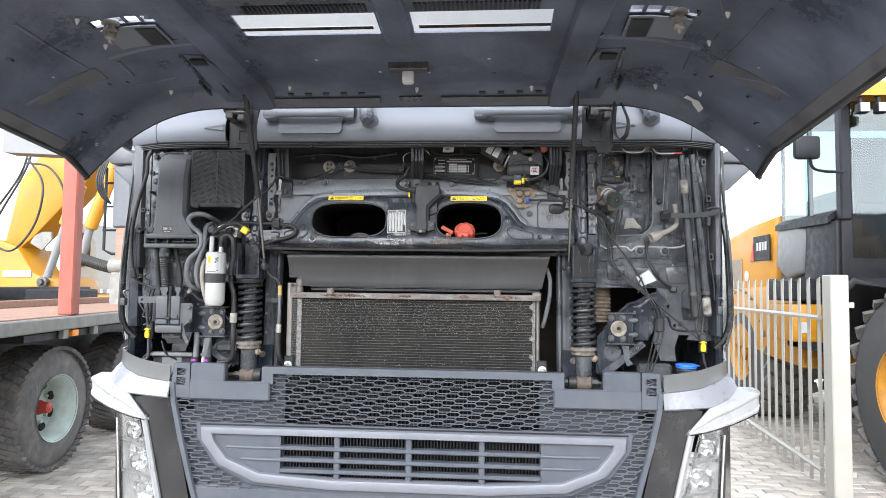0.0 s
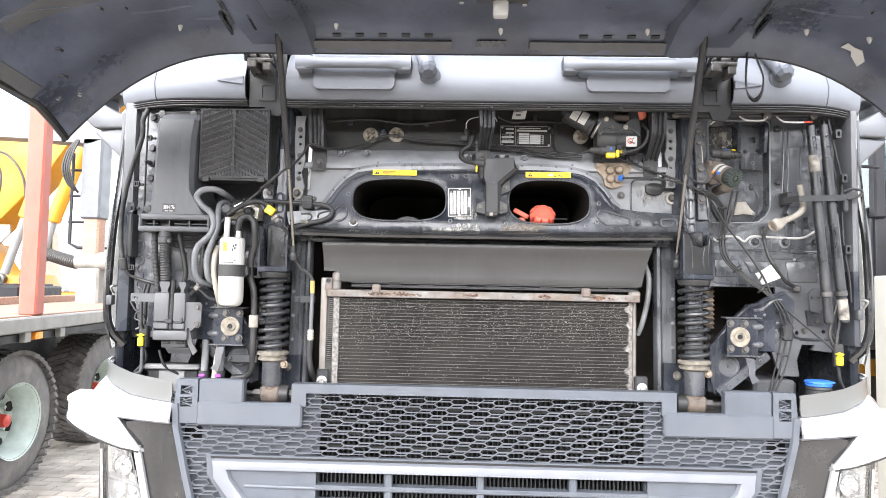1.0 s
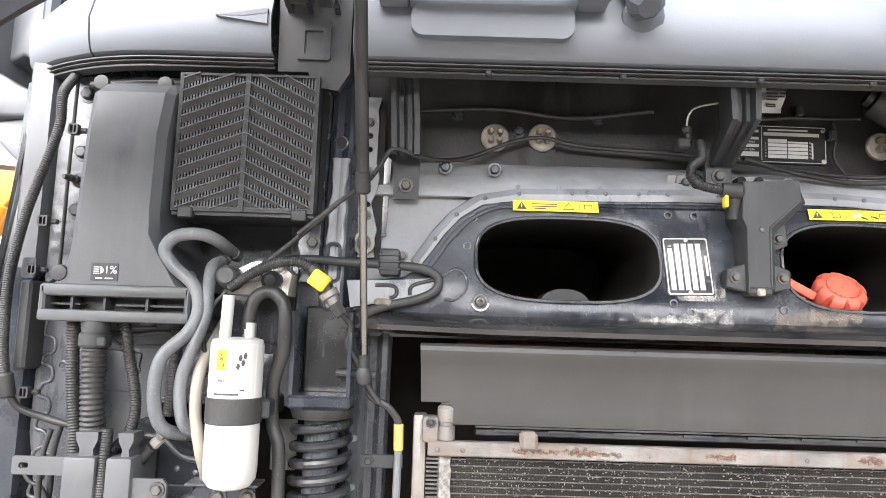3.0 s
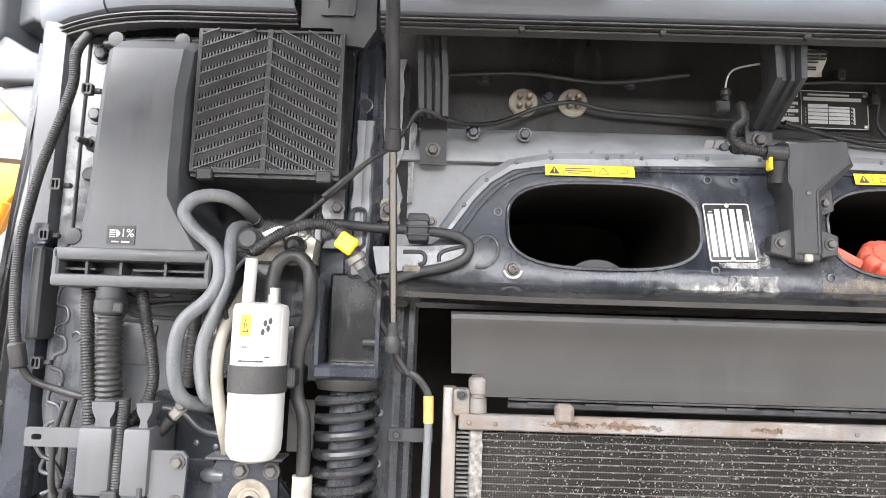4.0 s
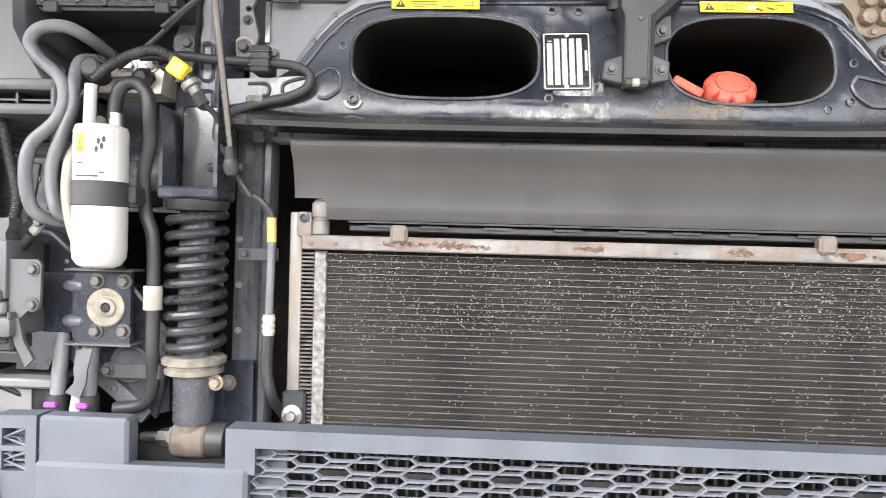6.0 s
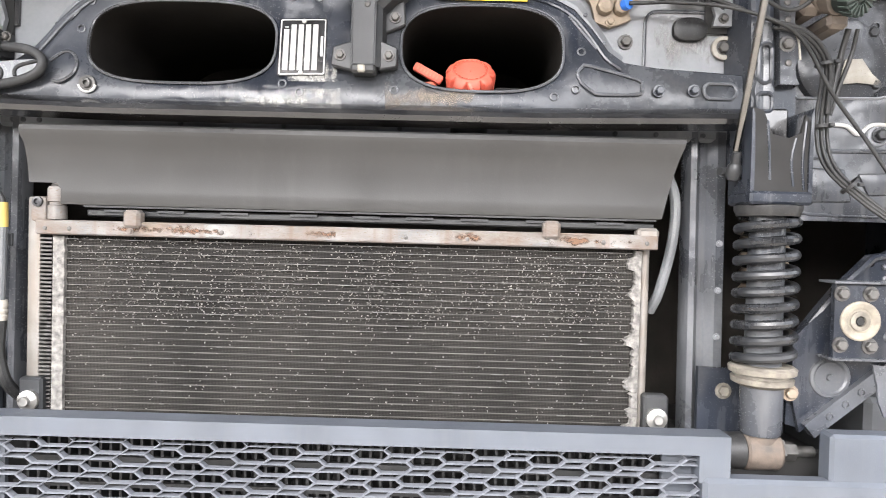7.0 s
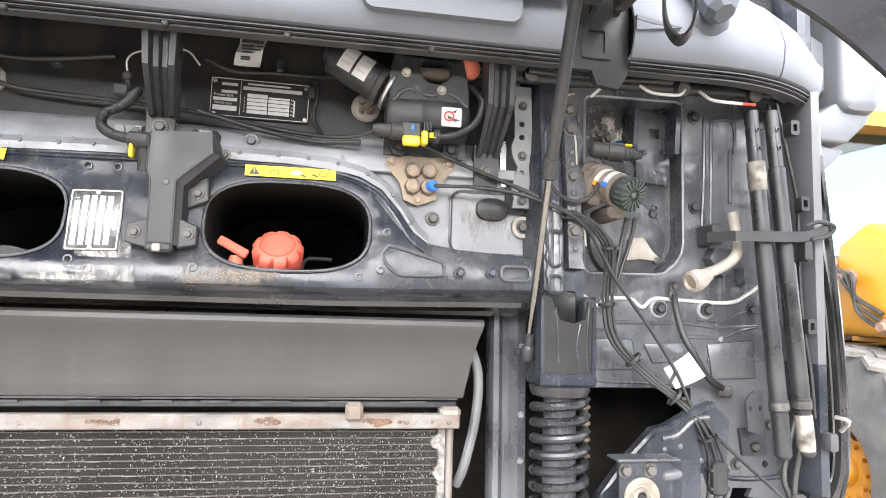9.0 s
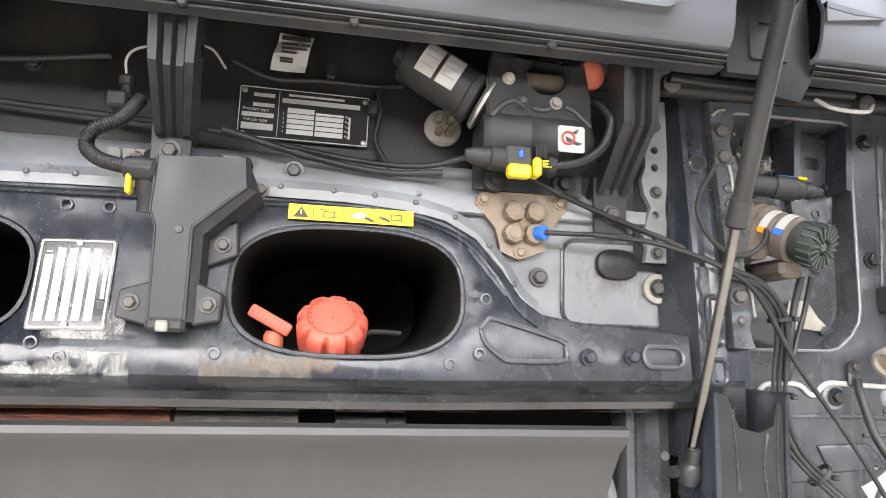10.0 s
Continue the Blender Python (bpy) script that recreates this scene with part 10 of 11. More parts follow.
# ---- wiring and pipework on the left ----
hose("ribbed_conduit", [(-1.128, 0.06, 2.115), (-1.129, 0.02, 2.06), (-1.126, 0.015, 2.008), (-1.138, 0.015, 1.956), (-1.154, 0.015, 1.903), (-1.166, 0.015, 1.858), (-1.177, 0.015, 1.796), (-1.183, 0.015, 1.746), (-1.183, 0.015, 1.68), (-1.179, 0.015, 1.627), (-1.171, 0.018, 1.575)], 0.0084, M["rubber"], "long black corrugated conduit along the cab edge", n=5, corr=0.0012, seg=10)
cable([(-1.168, 0.02, 1.57), (-1.155, 0.03, 1.545), (-1.12, 0.04, 1.53), (-1.08, 0.04, 1.52), (-1.05, 0.05, 1.515)], 0.007, "black cable from the conduit end")
bm = B()
cyl(bm, (-1.174, 0.015, 1.6), (-1.168, 0.02, 1.562), 0.012, 14, bev=0.003)
single("cable_boot", bm, M["rubber"], "black rubber boot on the conduit end", "boot")
for x, z in ((-1.11, 2.0), (-1.145, 1.845), (-1.148, 1.57), (-1.155, 1.765)):
    bm = B()
    plate(bm, round_rect(x - 0.007, x + 0.009, z - 0.009, z + 0.009, 0.003), [round_rect(x - 0.004, x + 0.0005, z - 0.006, z + 0.006, 0.0015), round_rect(x + 0.0025, x + 0.006, z - 0.006, z + 0.006, 0.0015)], 0.022, 0.032)
    box(bm, x - 0.002, x + 0.02, 0.03, 0.04, z - 0.004, z + 0.004, 0.002)
    single("cable_clip", bm, M["black_plastic"], "small black cable clip", "clip", group="cable clips")
cable([(-1.16, 0.05, 1.46), (-1.14, 0.05, 1.43), (-1.12, 0.05, 1.42), (-1.105, 0.05, 1.395)], 0.0045, "thin black cable to the yellow plug")
cable([(-1.095, 0.02, 1.515), (-1.105, 0.02, 1.47), (-1.11, 0.03, 1.4), (-1.112, 0.05, 1.37)], 0.0055, "black cable hanging at the cab edge")
cable([(-1.06, 0.06, 1.3), (-1.04, 0.06, 1.25), (-1.0, 0.08, 1.22)], 0.006, "black cable in the lower corner")
cable([(-1.112, 0.05, 1.31), (-1.112, 0.05, 1.255), (-1.113, 0.05, 1.235), (-1.122, 0.05, 1.225), (-1.145, 0.06, 1.215), (-1.155, 0.06, 1.2), (-1.16, 0.06, 1.16)], 0.0075, "dark bent steel stay in the lower corner", M["duct"], name="bent_stay")
hose("ribbed_conduit", [(-0.812, -0.035, 1.742), (-0.79, -0.04, 1.757), (-0.765, -0.04, 1.772), (-0.735, -0.04, 1.783), (-0.71, -0.04, 1.784), (-0.69, -0.035, 1.775)], 0.0085, M["rubber"], "black corrugated conduit to the pressure sensor", n=5, corr=0.0013, seg=10)
cable([(-0.82, -0.03, 1.735), (-0.84, -0.03, 1.71), (-0.85, -0.03, 1.67), (-0.845, -0.02, 1.63)], 0.0045, "thin black cable beside the hoses")
cable([(-0.79, -0.01, 1.765), (-0.74, 0.0, 1.81), (-0.7, -0.005, 1.845), (-0.66, 0.0, 1.885)], 0.0055, "thin black cable crossing to the pillar")
ps = thing("pressure_sensor", "pressure sensor with yellow lock and bare metal body", "sensor", (-0.65, -0.02, 1.73))
d = Vector((0.55, 0.1, -0.83)).normalized()
A = Vector((-0.69, -0.035, 1.778))
bm = B()
lathe(bm, A, d, [(0, 0.009), (0.01, 0.012), (0.03, 0.013), (0.045, 0.012)], 12)
part("plug", bm, M["black_plastic"], ps)
bm = B()
m = Matrix.Translation(A + d * 0.026) @ Matrix.Rotation(radians(33), 4, "Y")
box(bm, -0.014, 0.014, -0.022, 0.0, -0.013, 0.013, 0.003, m)
part("lock", bm, M["yplastic"], ps, "yellow locking clip")
bm = B()
lathe(bm, A + d * 0.044, d, [(0, 0.012), (0.002, 0.015), (0.01, 0.015), (0.012, 0.01), (0.022, 0.009)], 12)
part("sensor_body", bm, M["alu"], ps)
bm = B()
lathe(bm, A + d * 0.066, d, [(0, 0.01), (0.02, 0.01), (0.022, 0.007)], 6)
part("fitting", bm, M["dark_plastic"], ps)
cable([A + d * 0.085, (-0.63, -0.01, 1.69), (-0.635, 0.0, 1.66), (-0.618, 0.01, 1.63), (-0.605, 0.02, 1.6), (-0.585, 0.025, 1.57)], 0.006, "thin black pipe below the pressure sensor", name="pipe")
bp2 = thing("bent_pipe", "black steel pipe bent in a hairpin with a clamp", "pipe", (-0.6, 0.07, 1.74))
line_part("pipe", bp2, [(-0.76, 0.0, 1.787), (-0.703, 0.02, 1.794), (-0.659, 0.035, 1.793), (-0.619, 0.04, 1.792), (-0.578, 0.042, 1.791), (-0.529, 0.042, 1.787), (-0.507, 0.042, 1.78), (-0.496, 0.042, 1.767), (-0.504, 0.042, 1.749), (-0.533, 0.042, 1.735), (-0.576, 0.04, 1.725), (-0.607, 0.03, 1.713), (-0.625, 0.01, 1.7)], 0.0078, M["black_plastic"], seg=10)
bm = B()
box(bm, -0.594, -0.561, 0.028, 0.075, 1.773, 1.817, 0.005, seg=2)
cl_ = part("clamp", bm, M["dark_plastic"], bp2, "dusty black pipe clamp")
for z in (1.783, 1.795, 1.806):
    bm = B()
    box(bm, -0.596, -0.559, 0.026, 0.04, z - 0.0018, z + 0.0018, 0.001)
    part("clamp_rib", bm, M["dark_plastic"], cl_)
bolts(cl_, [(-0.557, 0.045, 1.806)], M["dirty_steel"], 0.006, 0.006)
bm = B()
box(bm, -0.6, -0.572, 0.03, 0.06, 1.722, 1.736, 0.004)
part("dusty_saddle", bm, M["seat"], bp2, "dust-caked pipe saddle")
# arm sheet greyed for the light it reflects
bm = B()
plate(bm, [(-0.648, 1.764), (-0.56, 1.767), (-0.5, 1.772), (-0.494, 1.76), (-0.506, 1.746), (-0.54, 1.734), (-0.6, 1.727), (-0.64, 1.72)], [], 0.0455, 0.052)
ap = part("arm_plate", bm, M["paint_sheen_dust"], bp2, "grey sheet arm with pressed slots")
for pts in ([(-0.6, 1.757), (-0.573, 1.757), (-0.565, 1.75), (-0.567, 1.74), (-0.576, 1.737)], [(-0.503, 1.769), (-0.533, 1.761), (-0.543, 1.753), (-0.543, 1.743)]):
    line_part("slot_edge", ap, [(x, 0.0455, z) for x, z in pts], 0.0032, M["black_plastic"], n=4)
# lead with cable lug near the cable carrier
el = thing("earth_strap", "short black earth strap with a pale metal lug", "cable", (-0.93, 0.0, 1.46))
line_part("lead", el, [(-0.96, -0.02, 1.458), (-0.935, -0.02, 1.48), (-0.918, -0.02, 1.5)], 0.009, M["rubber"], n=3)
bm = B()
m = Matrix.Translation((-0.908, -0.02, 1.512)) @ Matrix.Rotation(radians(-45), 4, "Y")
box(bm, -0.015, 0.014, -0.004, 0.004, -0.008, 0.008, 0.003, m)
part("lug", bm, M["alu"], el)
bolts(el, [(-0.902, -0.024, 1.52)], M["dirty_steel"], 0.007, 0.006)
# connectors with purple clips
for x in (-0.884, -0.833):
    th = thing("hose_coupling", "black quick coupling with a purple clip", "coupling", (x, 0.0, 1.16), group="quick couplings")
    bm = B()
    lathe(bm, (x, 0.0, 1.16), (0, 0, 1), [(0, 0.018), (0.03, 0.018), (0.032, 0.021), (0.05, 0.021), (0.052, 0.017), (0.085, 0.016)], 16)
    part("body", bm, M["black_plastic"], th)
    bm = B()
    box(bm, x - 0.01, x + 0.01, -0.022, -0.012, 1.227, 1.236, 0.002)
    part("clip", bm, M["purple"], th, "purple plastic clip")
    line_part("hose", th, [(x, 0.0, 1.24), (x - 0.002, 0.01, 1.3), (x - 0.01, 0.03, 1.35)], 0.012, M["hose"])
bm = B()
box(bm, -0.81, -0.715, 0.0, 0.006, 1.272, 1.298, 0.003)
bolt(bm, (-0.802, 0.0, 1.286), r=0.007, h=0.006)
single("hose_bracket", bm, M["dark_plastic"], "flat dark bracket holding the black hose", "bracket")
# pleated rubber boot behind the right strut
bm = B()
prof = []
for k in range(12):
    prof += [(0.016 * k, 0.045), (0.016 * k + 0.008, 0.038)]
lathe(bm, (0.775, 0.25, 1.4), (0, 0, 1), prof, 20)
single("rubber_boot", bm, M["brass"], "dusty brown pleated rubber boot behind the strut", "boot")
# wires with pale and red ends under the panel edge
for pts, ma in (([(0.74, 0.06, 2.075), (0.75, 0.04, 2.085), (0.765, 0.05, 2.1)], M["paper"]), ([(0.83, 0.05, 2.1), (0.85, 0.04, 2.085), (0.9, 0.04, 2.085), (0.92, 0.05, 2.1)], M["paper"]), ([(0.95, 0.05, 2.1), (0.965, 0.035, 2.08), (1.01, 0.035, 2.078), (1.03, 0.04, 2.08)], M["paper"]), ([(1.03, 0.04, 2.08), (1.06, 0.045, 2.082)], M["red_hub"])):
    bm = B()
    tube(bm, pts, 0.003, 8, 5)
    single("loose_wire", bm, ma, "pale wire loop hanging below the panel edge" if ma is M["paper"] else "short red wire end below the panel edge", "wire")
cable([(0.62, 0.06, 2.112), (0.7, 0.07, 2.115), (0.8, 0.06, 2.112), (0.9, 0.06, 2.116)], 0.008, "black harness under the panel edge")
cable([(-1.1, 0.05, 2.085), (-1.0, 0.04, 2.09), (-0.9, 0.03, 2.085), (-0.8, 0.03, 2.088)], 0.009, "black harness under the panel edge")

# cable ties round the hanging bundle
for p_, d_ in (((0.783, 0.075, 1.8), (0.15, 0, -1)), ((0.787, 0.09, 1.7), (0.1, 0, -1)), ((0.83, 0.077, 1.602), (0.7, -0.2, -0.7)), ((0.9, 0.06, 1.538), (0.7, -0.2, -0.6)), ((0.955, 0.045, 1.47), (0.3, 0, -1)), ((0.955, 0.04, 1.33), (-0.2, 0, -1))):
    bm = B()
    lathe(bm, p_, d_, [(-0.003, 0.0165), (-0.0025, 0.0175), (0.0025, 0.0175), (0.003, 0.0165)], 14, caps=False)
    q = Vector(p_) + Vector((0.006, -0.019, 0.0))
    box(bm, q.x - 0.004, q.x + 0.004, q.y - 0.004, q.y + 0.004, q.z - 0.003, q.z + 0.003, 0.001)
    single("cable_tie", bm, M["black_plastic"], "black cable tie round the wiring bundle", "cable tie", group="cable ties")

# the crossmember leans forward towards its lower edge
def lean(z):
    return float(-np.interp(z, (1.68, 1.74, 1.88, 1.93), (0.048, 0.048, 0.015, 0.0)))


def lean_thing(ob, seen):
    if ob.type == "MESH":
        at = ob.matrix_basis.translation
        if at.length > 0.01:
            ob.matrix_basis = Matrix.Translation((0, lean(at.z), 0)) @ ob.matrix_basis
        elif ob.data.name not in seen:
            seen.add(ob.data.name)
            for v in ob.data.vertices:
                v.co.y += lean(v.co.z)
    for c in ob.children:
        lean_thing(c, seen)


done = set()
for ob in [arch, vp] + [o for o in scene.objects if o.name.startswith("warning_label")]:
    lean_thing(ob, done)
for ob in cab.children:
    if ob.name.startswith("opening_funnel"):
        for v in ob.data.vertices:
            if v.co.y < 0.11:
                v.co.y += lean(v.co.z)

# wiper linkage bar under the panel
bar_ = thing("wiper_linkage", "black wiper linkage bar under the grey panel", "wiper linkage", (0.85, 0.1, 2.1))
bm = B()
cyl(bm, (0.53, 0.1, 2.112), (1.12, 0.085, 2.118), 0.011, 14, bev=0.003)
part("bar", bm, M["black_plastic"], bar_)
for x in (0.63, 0.78, 0.93, 1.08):
    bm = B()
    lathe(bm, (x, 0.08, 2.112), (0, -1, -0.2), [(0, 0.014), (0.012, 0.013), (0.014, 0.007)], 12)
    part("bush", bm, M["dirty_steel"], bar_)

# ---- flatbed lorry at the side ----
def wheel(th, c, axis, R, W, rim_r, rim_mat, hub_mat, lugs, blocks=40, dish=0.05, rubber="tyre", hub=0.3, tread="tyre"):
    """A tyre with tread blocks, a dished rim and a hub; axis points outwards."""
    a = Vector(axis).normalized()
    c = Vector(c)
    bm = B()
    lathe(bm, c - a * W / 2, a, [(0.0, rim_r), (0.005, rim_r + 0.03), (0.02, R - 0.09), (0.05, R - 0.025), (W * 0.2, R - 0.012), (W * 0.8, R - 0.012), (W - 0.05, R - 0.025), (W - 0.02, R - 0.09), (W - 0.005, rim_r + 0.03), (W, rim_r), (W - 0.06, rim_r - 0.005), (0.06, rim_r - 0.005), (0, rim_r)], 48, caps=False)
    ty = part("tyre", bm, M[rubber], th)
    u, v = basis(a)
    bm = B()
    for i in range(blocks):
        for k, off in enumerate((-0.37, -0.13, 0.13, 0.37)):
            an = 2 * math.pi * (i + 0.5 * (k % 2)) / blocks
            er = u * math.cos(an) + v * math.sin(an)
            et = a.cross(er)
            m = Matrix((
                (a.x, et.x, er.x, 0), (a.y, et.y, er.y, 0), (a.z, et.z, er.z, 0), (0, 0, 0, 1)))
            m = Matrix.Translation(c + er * (R - 0.018 - (0.006 if k in (0, 3) else 0.0)) + a * (off * W)) @ m @ Matrix.Rotation(radians(-24 if k < 2 else 24), 4, "Z")
            hw, ht = W * 0.132, math.pi * R / blocks * 0.66
            box(bm, -hw, hw, -ht, ht, -0.012, 0.018, 0.0, m)
    part("tread", bm, M[tread], ty, kind="stuff")
    bm = B()
    lathe(bm, c + a * (W / 2 - 0.005), a, [(0.012, rim_r + 0.012), (0.0, rim_r - 0.004), (-0.02, rim_r - 0.02), (-dish * 2.2, rim_r - 0.05), (-dish * 2.6, rim_r * 0.62), (-dish * 2.3, rim_r * 0.4), (-dish * 2.3, 0.02)], 40, caps=False)
    rim = part("rim", bm, rim_mat, th)
    bm = B()
    lathe(bm, c + a * (W / 2 - dish * 2.4), a, [(0, rim_r * hub), (0.03, rim_r * hub * 0.95), (0.06, rim_r * hub * 0.75), (0.11, rim_r * hub * 0.7), (0.12, 0.02)], 20)
    part("hub", bm, hub_mat, th)
    repeats("wheel_nut", rim, [c + a * (W / 2 - dish * 2.5) + (u * math.cos(2 * math.pi * i / lugs) + v * math.sin(2 * math.pi * i / lugs)) * rim_r * 0.5 for i in range(lugs)], "wheel_nut", lambda bm: cyl(bm, (0, 0, 0), (0, -0.03, 0), 0.014, 6), rim_mat, a)
    repeats("rim_hole", rim, [c + a * (W / 2 - dish * 2.4) + (u * math.cos(2 * math.pi * (i + 0.5) / 8) + v * math.sin(2 * math.pi * (i + 0.5) / 8)) * rim_r * 0.72 for i in range(8)], "rim_hole", lambda bm: cyl(bm, (0, 0, 0), (0, -0.012, 0), 0.038, 14), M["void"], a)
    return ty


flat = thing("flatbed_lorry", "parked flatbed lorry with worn planks and a red stake", "truck", (-3.8, 3.5, 0))
ED = Vector((-0.139, 0.99, 0)).normalized()
EN = Vector((0.99, 0.139, 0)).normalized()
E0 = Vector((-2.78, 0.9, 0))
rot = Matrix(((EN.x, ED.x, 0, 0), (EN.y, ED.y, 0, 0), (0, 0, 1, 0), (0, 0, 0, 1)))


def fl(bm, a0, a1, b0, b1, z0, z1, bev=0.0):
    """Box in the lorry's frame: a inwards from its edge (negative), b along it."""
    return box(bm, a0, a1, b0, b1, z0, z1, bev, Matrix.Translation(E0) @ rot)


bm = B()
fl(bm, -0.06, 0.0, -2.5, 9, 1.17, 1.27, 0.01)
part("side_rail", bm, M["bed_steel"], flat, "grey weathered steel side rail")
for i in range(12):
    bm = B()
    fl(bm, -2.45 + 0.2 * i + 0.004, -2.45 + 0.2 * (i + 1) - 0.004, -2.5, 9, 1.22, 1.28, 0.004)
    part("bed_plank", bm, M["bed_wood"], flat)
bm = B()
fl(bm, -0.9, -0.7, -2.5, 9, 0.75, 1.05, 0.01)
fl(bm, -1.8, -1.6, -2.5, 9, 0.75, 1.05, 0.01)
part("chassis_rail", bm, M["mach_black"], flat)
for b in (1.55, 3.0):
    bm = B()
    fl(bm, -0.09, -0.02, b - 0.05, b + 0.05, 1.11, 1.16, 0.004)
    part("side_marker", bm, M["orange"], flat, "orange side marker lamp")
for b in (1.4, 1.9):
    bm = B()
    fl(bm, -0.06, -0.02, b - 0.04, b + 0.04, 1.1, 1.17, 0.004)
    part("rope_hook", bm, M["bed_steel"], flat)
bm = B()
fl(bm, -0.15, -0.03, 1.5, 1.62, 1.275, 3.6, 0.012)
part("stake", bm, M["bed_red"], flat, "oxide red steel stake post")
bm = B()
fl(bm, -1.3, -1.2, 2.5, 6.0, 1.28, 1.35, 0.004)
part("loose_beam", bm, M["bed_wood"], flat)
bm = B()
fl(bm, -2.4, -2.2, 2.6, 6.5, 1.28, 1.47, 0.01)
fl(bm, -1.9, -1.5, 4.2, 5.2, 1.28, 1.45, 0.02)
part("load_rack", bm, M["mach_black"], flat)
for b in (1.76, 3.35):
    c = E0 + EN * -0.4 + ED * b
    wheel(flat, (c.x, c.y, 0.505), Matrix.Rotation(radians(-6), 3, "Z") @ EN, 0.51, 0.34, 0.262, M["rim_mint"], M["red_hub"], 10, 48, 0.075, hub=0.24)
    bm = B()
    fl(bm, -2.2, -0.5, b - 0.06, b + 0.06, 0.45, 0.58, 0.01)
    part("axle", bm, M["mach_black"], flat)
bm = B()
fl(bm, -0.5, -0.06, 0.9, 4.2, 1.1, 1.16, 0.005)
part("mudguard", bm, M["mach_black"], flat)

# crane column standing behind the cab of the flatbed
col = thing("crane_column", "grey crane column with brown worn lower part", "crane", (-4.28, 5.0, 1.19))
bm = B()
box(bm, -4.27, -4.04, 4.9, 5.12, 2.2, 3.1, 0.02)
part("column", bm, M["mirror_grey"], col)
bm = B()
box(bm, -4.235, -4.06, 4.93, 5.1, 1.75, 2.22, 0.02)
part("inner_column", bm, M["bed_wood"], col, "brown stained inner column")
bm = B()
lathe(bm, (-4.3, 5.0, 1.74), (1, 0, 0), [(0, 0.1), (0.4, 0.1)], 16)
box(bm, -4.27, -4.02, 4.9, 5.15, 1.19, 1.66, 0.02)
part("pivot", bm, M["bed_steel"], col)
bm = B()
prism(bm, [(-5.7, 4.9, 3.12), (-4.9, 4.9, 3.08), (-4.2, 4.9, 3.03), (-4.0, 4.9, 3.1), (-4.0, 4.9, 3.32), (-4.9, 4.9, 3.44), (-5.7, 4.9, 3.5)], 0, (0, 0.25, 0))
part("folded_arm", bm, M["mach_grey"], col)
bm = B()
for k in range(4):
    tube(bm, [(-4.3 + 0.01 * k, 4.85, 3.06), (-4.38 + 0.022 * k, 4.82, 2.92), (-4.41 + 0.024 * k, 4.8, 2.74), (-4.37 + 0.02 * k, 4.83, 2.58), (-4.27, 4.88, 2.48)], 0.012, 8, 5)
part("crane_hose", bm, M["rubber"], col, kind="stuff")
bm = B()
tube(bm, [(-4.6, 5.3, 3.0), (-4.6, 5.3, 1.95), (-4.5, 5.3, 1.9), (-4.0, 5.3, 1.9)], 0.018, 8, 1)
for z in (2.2, 2.5, 2.8):
    tube(bm, [(-4.62, 5.3, z), (-4.35, 5.3, z)], 0.015, 8, 1)
part("ladder_rail", bm, M["mach_black"], col)
hs = B()
tube(hs, [(-5.1, 5.6, 1.85), (-4.7, 5.5, 1.75), (-4.2, 5.4, 1.66), (-3.6, 5.3, 1.62), (-3.0, 5.2, 1.62)], 0.075, 12, 8, 0.012)
single("ribbed_suction_hose", hs, M["dirty_steel"], "thick ribbed grey-brown suction hose lying across", "hose")

# ---- excavator behind ----
exc = thing("excavator", "yellow hydraulic excavator with a raised boom", "excavator", (-7.8, 9.3, 0))


def slab(name, pts, y0, y1, material, parent, label="", bev=0.03):
    bm = B()
    plate(bm, pts, [], y0, y1)
    if bev:
        bmesh.ops.bevel(bm, geom=[e for e in bm.edges if e.is_manifold and e.calc_face_angle(0) > 0.9 and abs(e.verts[0].co.y - e.verts[1].co.y) < 1e-5], offset=bev, segments=2, affect="EDGES", profile=0.5)
    return part(name, bm, material, parent, label, sharp=45)


boom = slab("boom", [(-7.3, 5.1), (-7.92, 4.27), (-8.1, 4.0), (-8.39, 3.61), (-8.54, 3.42), (-8.75, 2.42), (-8.85, 2.0), (-8.49, 2.14), (-8.21, 2.38), (-7.57, 3.05), (-7.27, 3.37), (-7.1, 3.63), (-6.9, 3.92), (-6.3, 4.6), (-5.8, 5.2), (-6.2, 5.6)], 8.9, 9.5, M["mach_yellow"], exc, "yellow boom")
slab("boom_foot", [(-9.6, 1.3), (-9.6, 2.3), (-8.8, 2.3), (-8.47, 2.19), (-8.13, 1.71), (-7.88, 1.58), (-7.45, 1.61), (-7.33, 1.41), (-7.35, 1.3)], 8.8, 9.6, M["mach_yellow"], exc)
slab("turntable", [(-10.5, 0.85), (-10.5, 2.2), (-9.2, 2.2), (-9.2, 1.3), (-6.2, 1.3), (-6.2, 0.85)], 9.2, 11.0, M["mach_yellow"], exc)
slab("cutout_arch", [(-8.25, 2.25), (-8.18, 2.38), (-8.02, 2.46), (-7.85, 2.46), (-7.84, 2.31), (-8.02, 2.12)], 8.86, 8.9, M["bed_steel"], exc, bev=0)
for x0, z0, x1, z1, x2, z2 in ((-7.7, 1.62, -7.4, 2.55, -7.15, 3.3), (-7.05, 2.05, -6.93, 2.5, -6.4, 3.95)):
    bm = B()
    cyl(bm, (x0, 8.6, z0), (x1, 8.6, z1), 0.07, 16)
    part("piston_rod", bm, M["mach_grey"], exc)
    bm = B()
    cyl(bm, (x1, 8.6, z1), (x2, 8.6, z2), 0.115, 18, bev=0.02)
    part("cylinder", bm, M["mach_yellow"], exc)
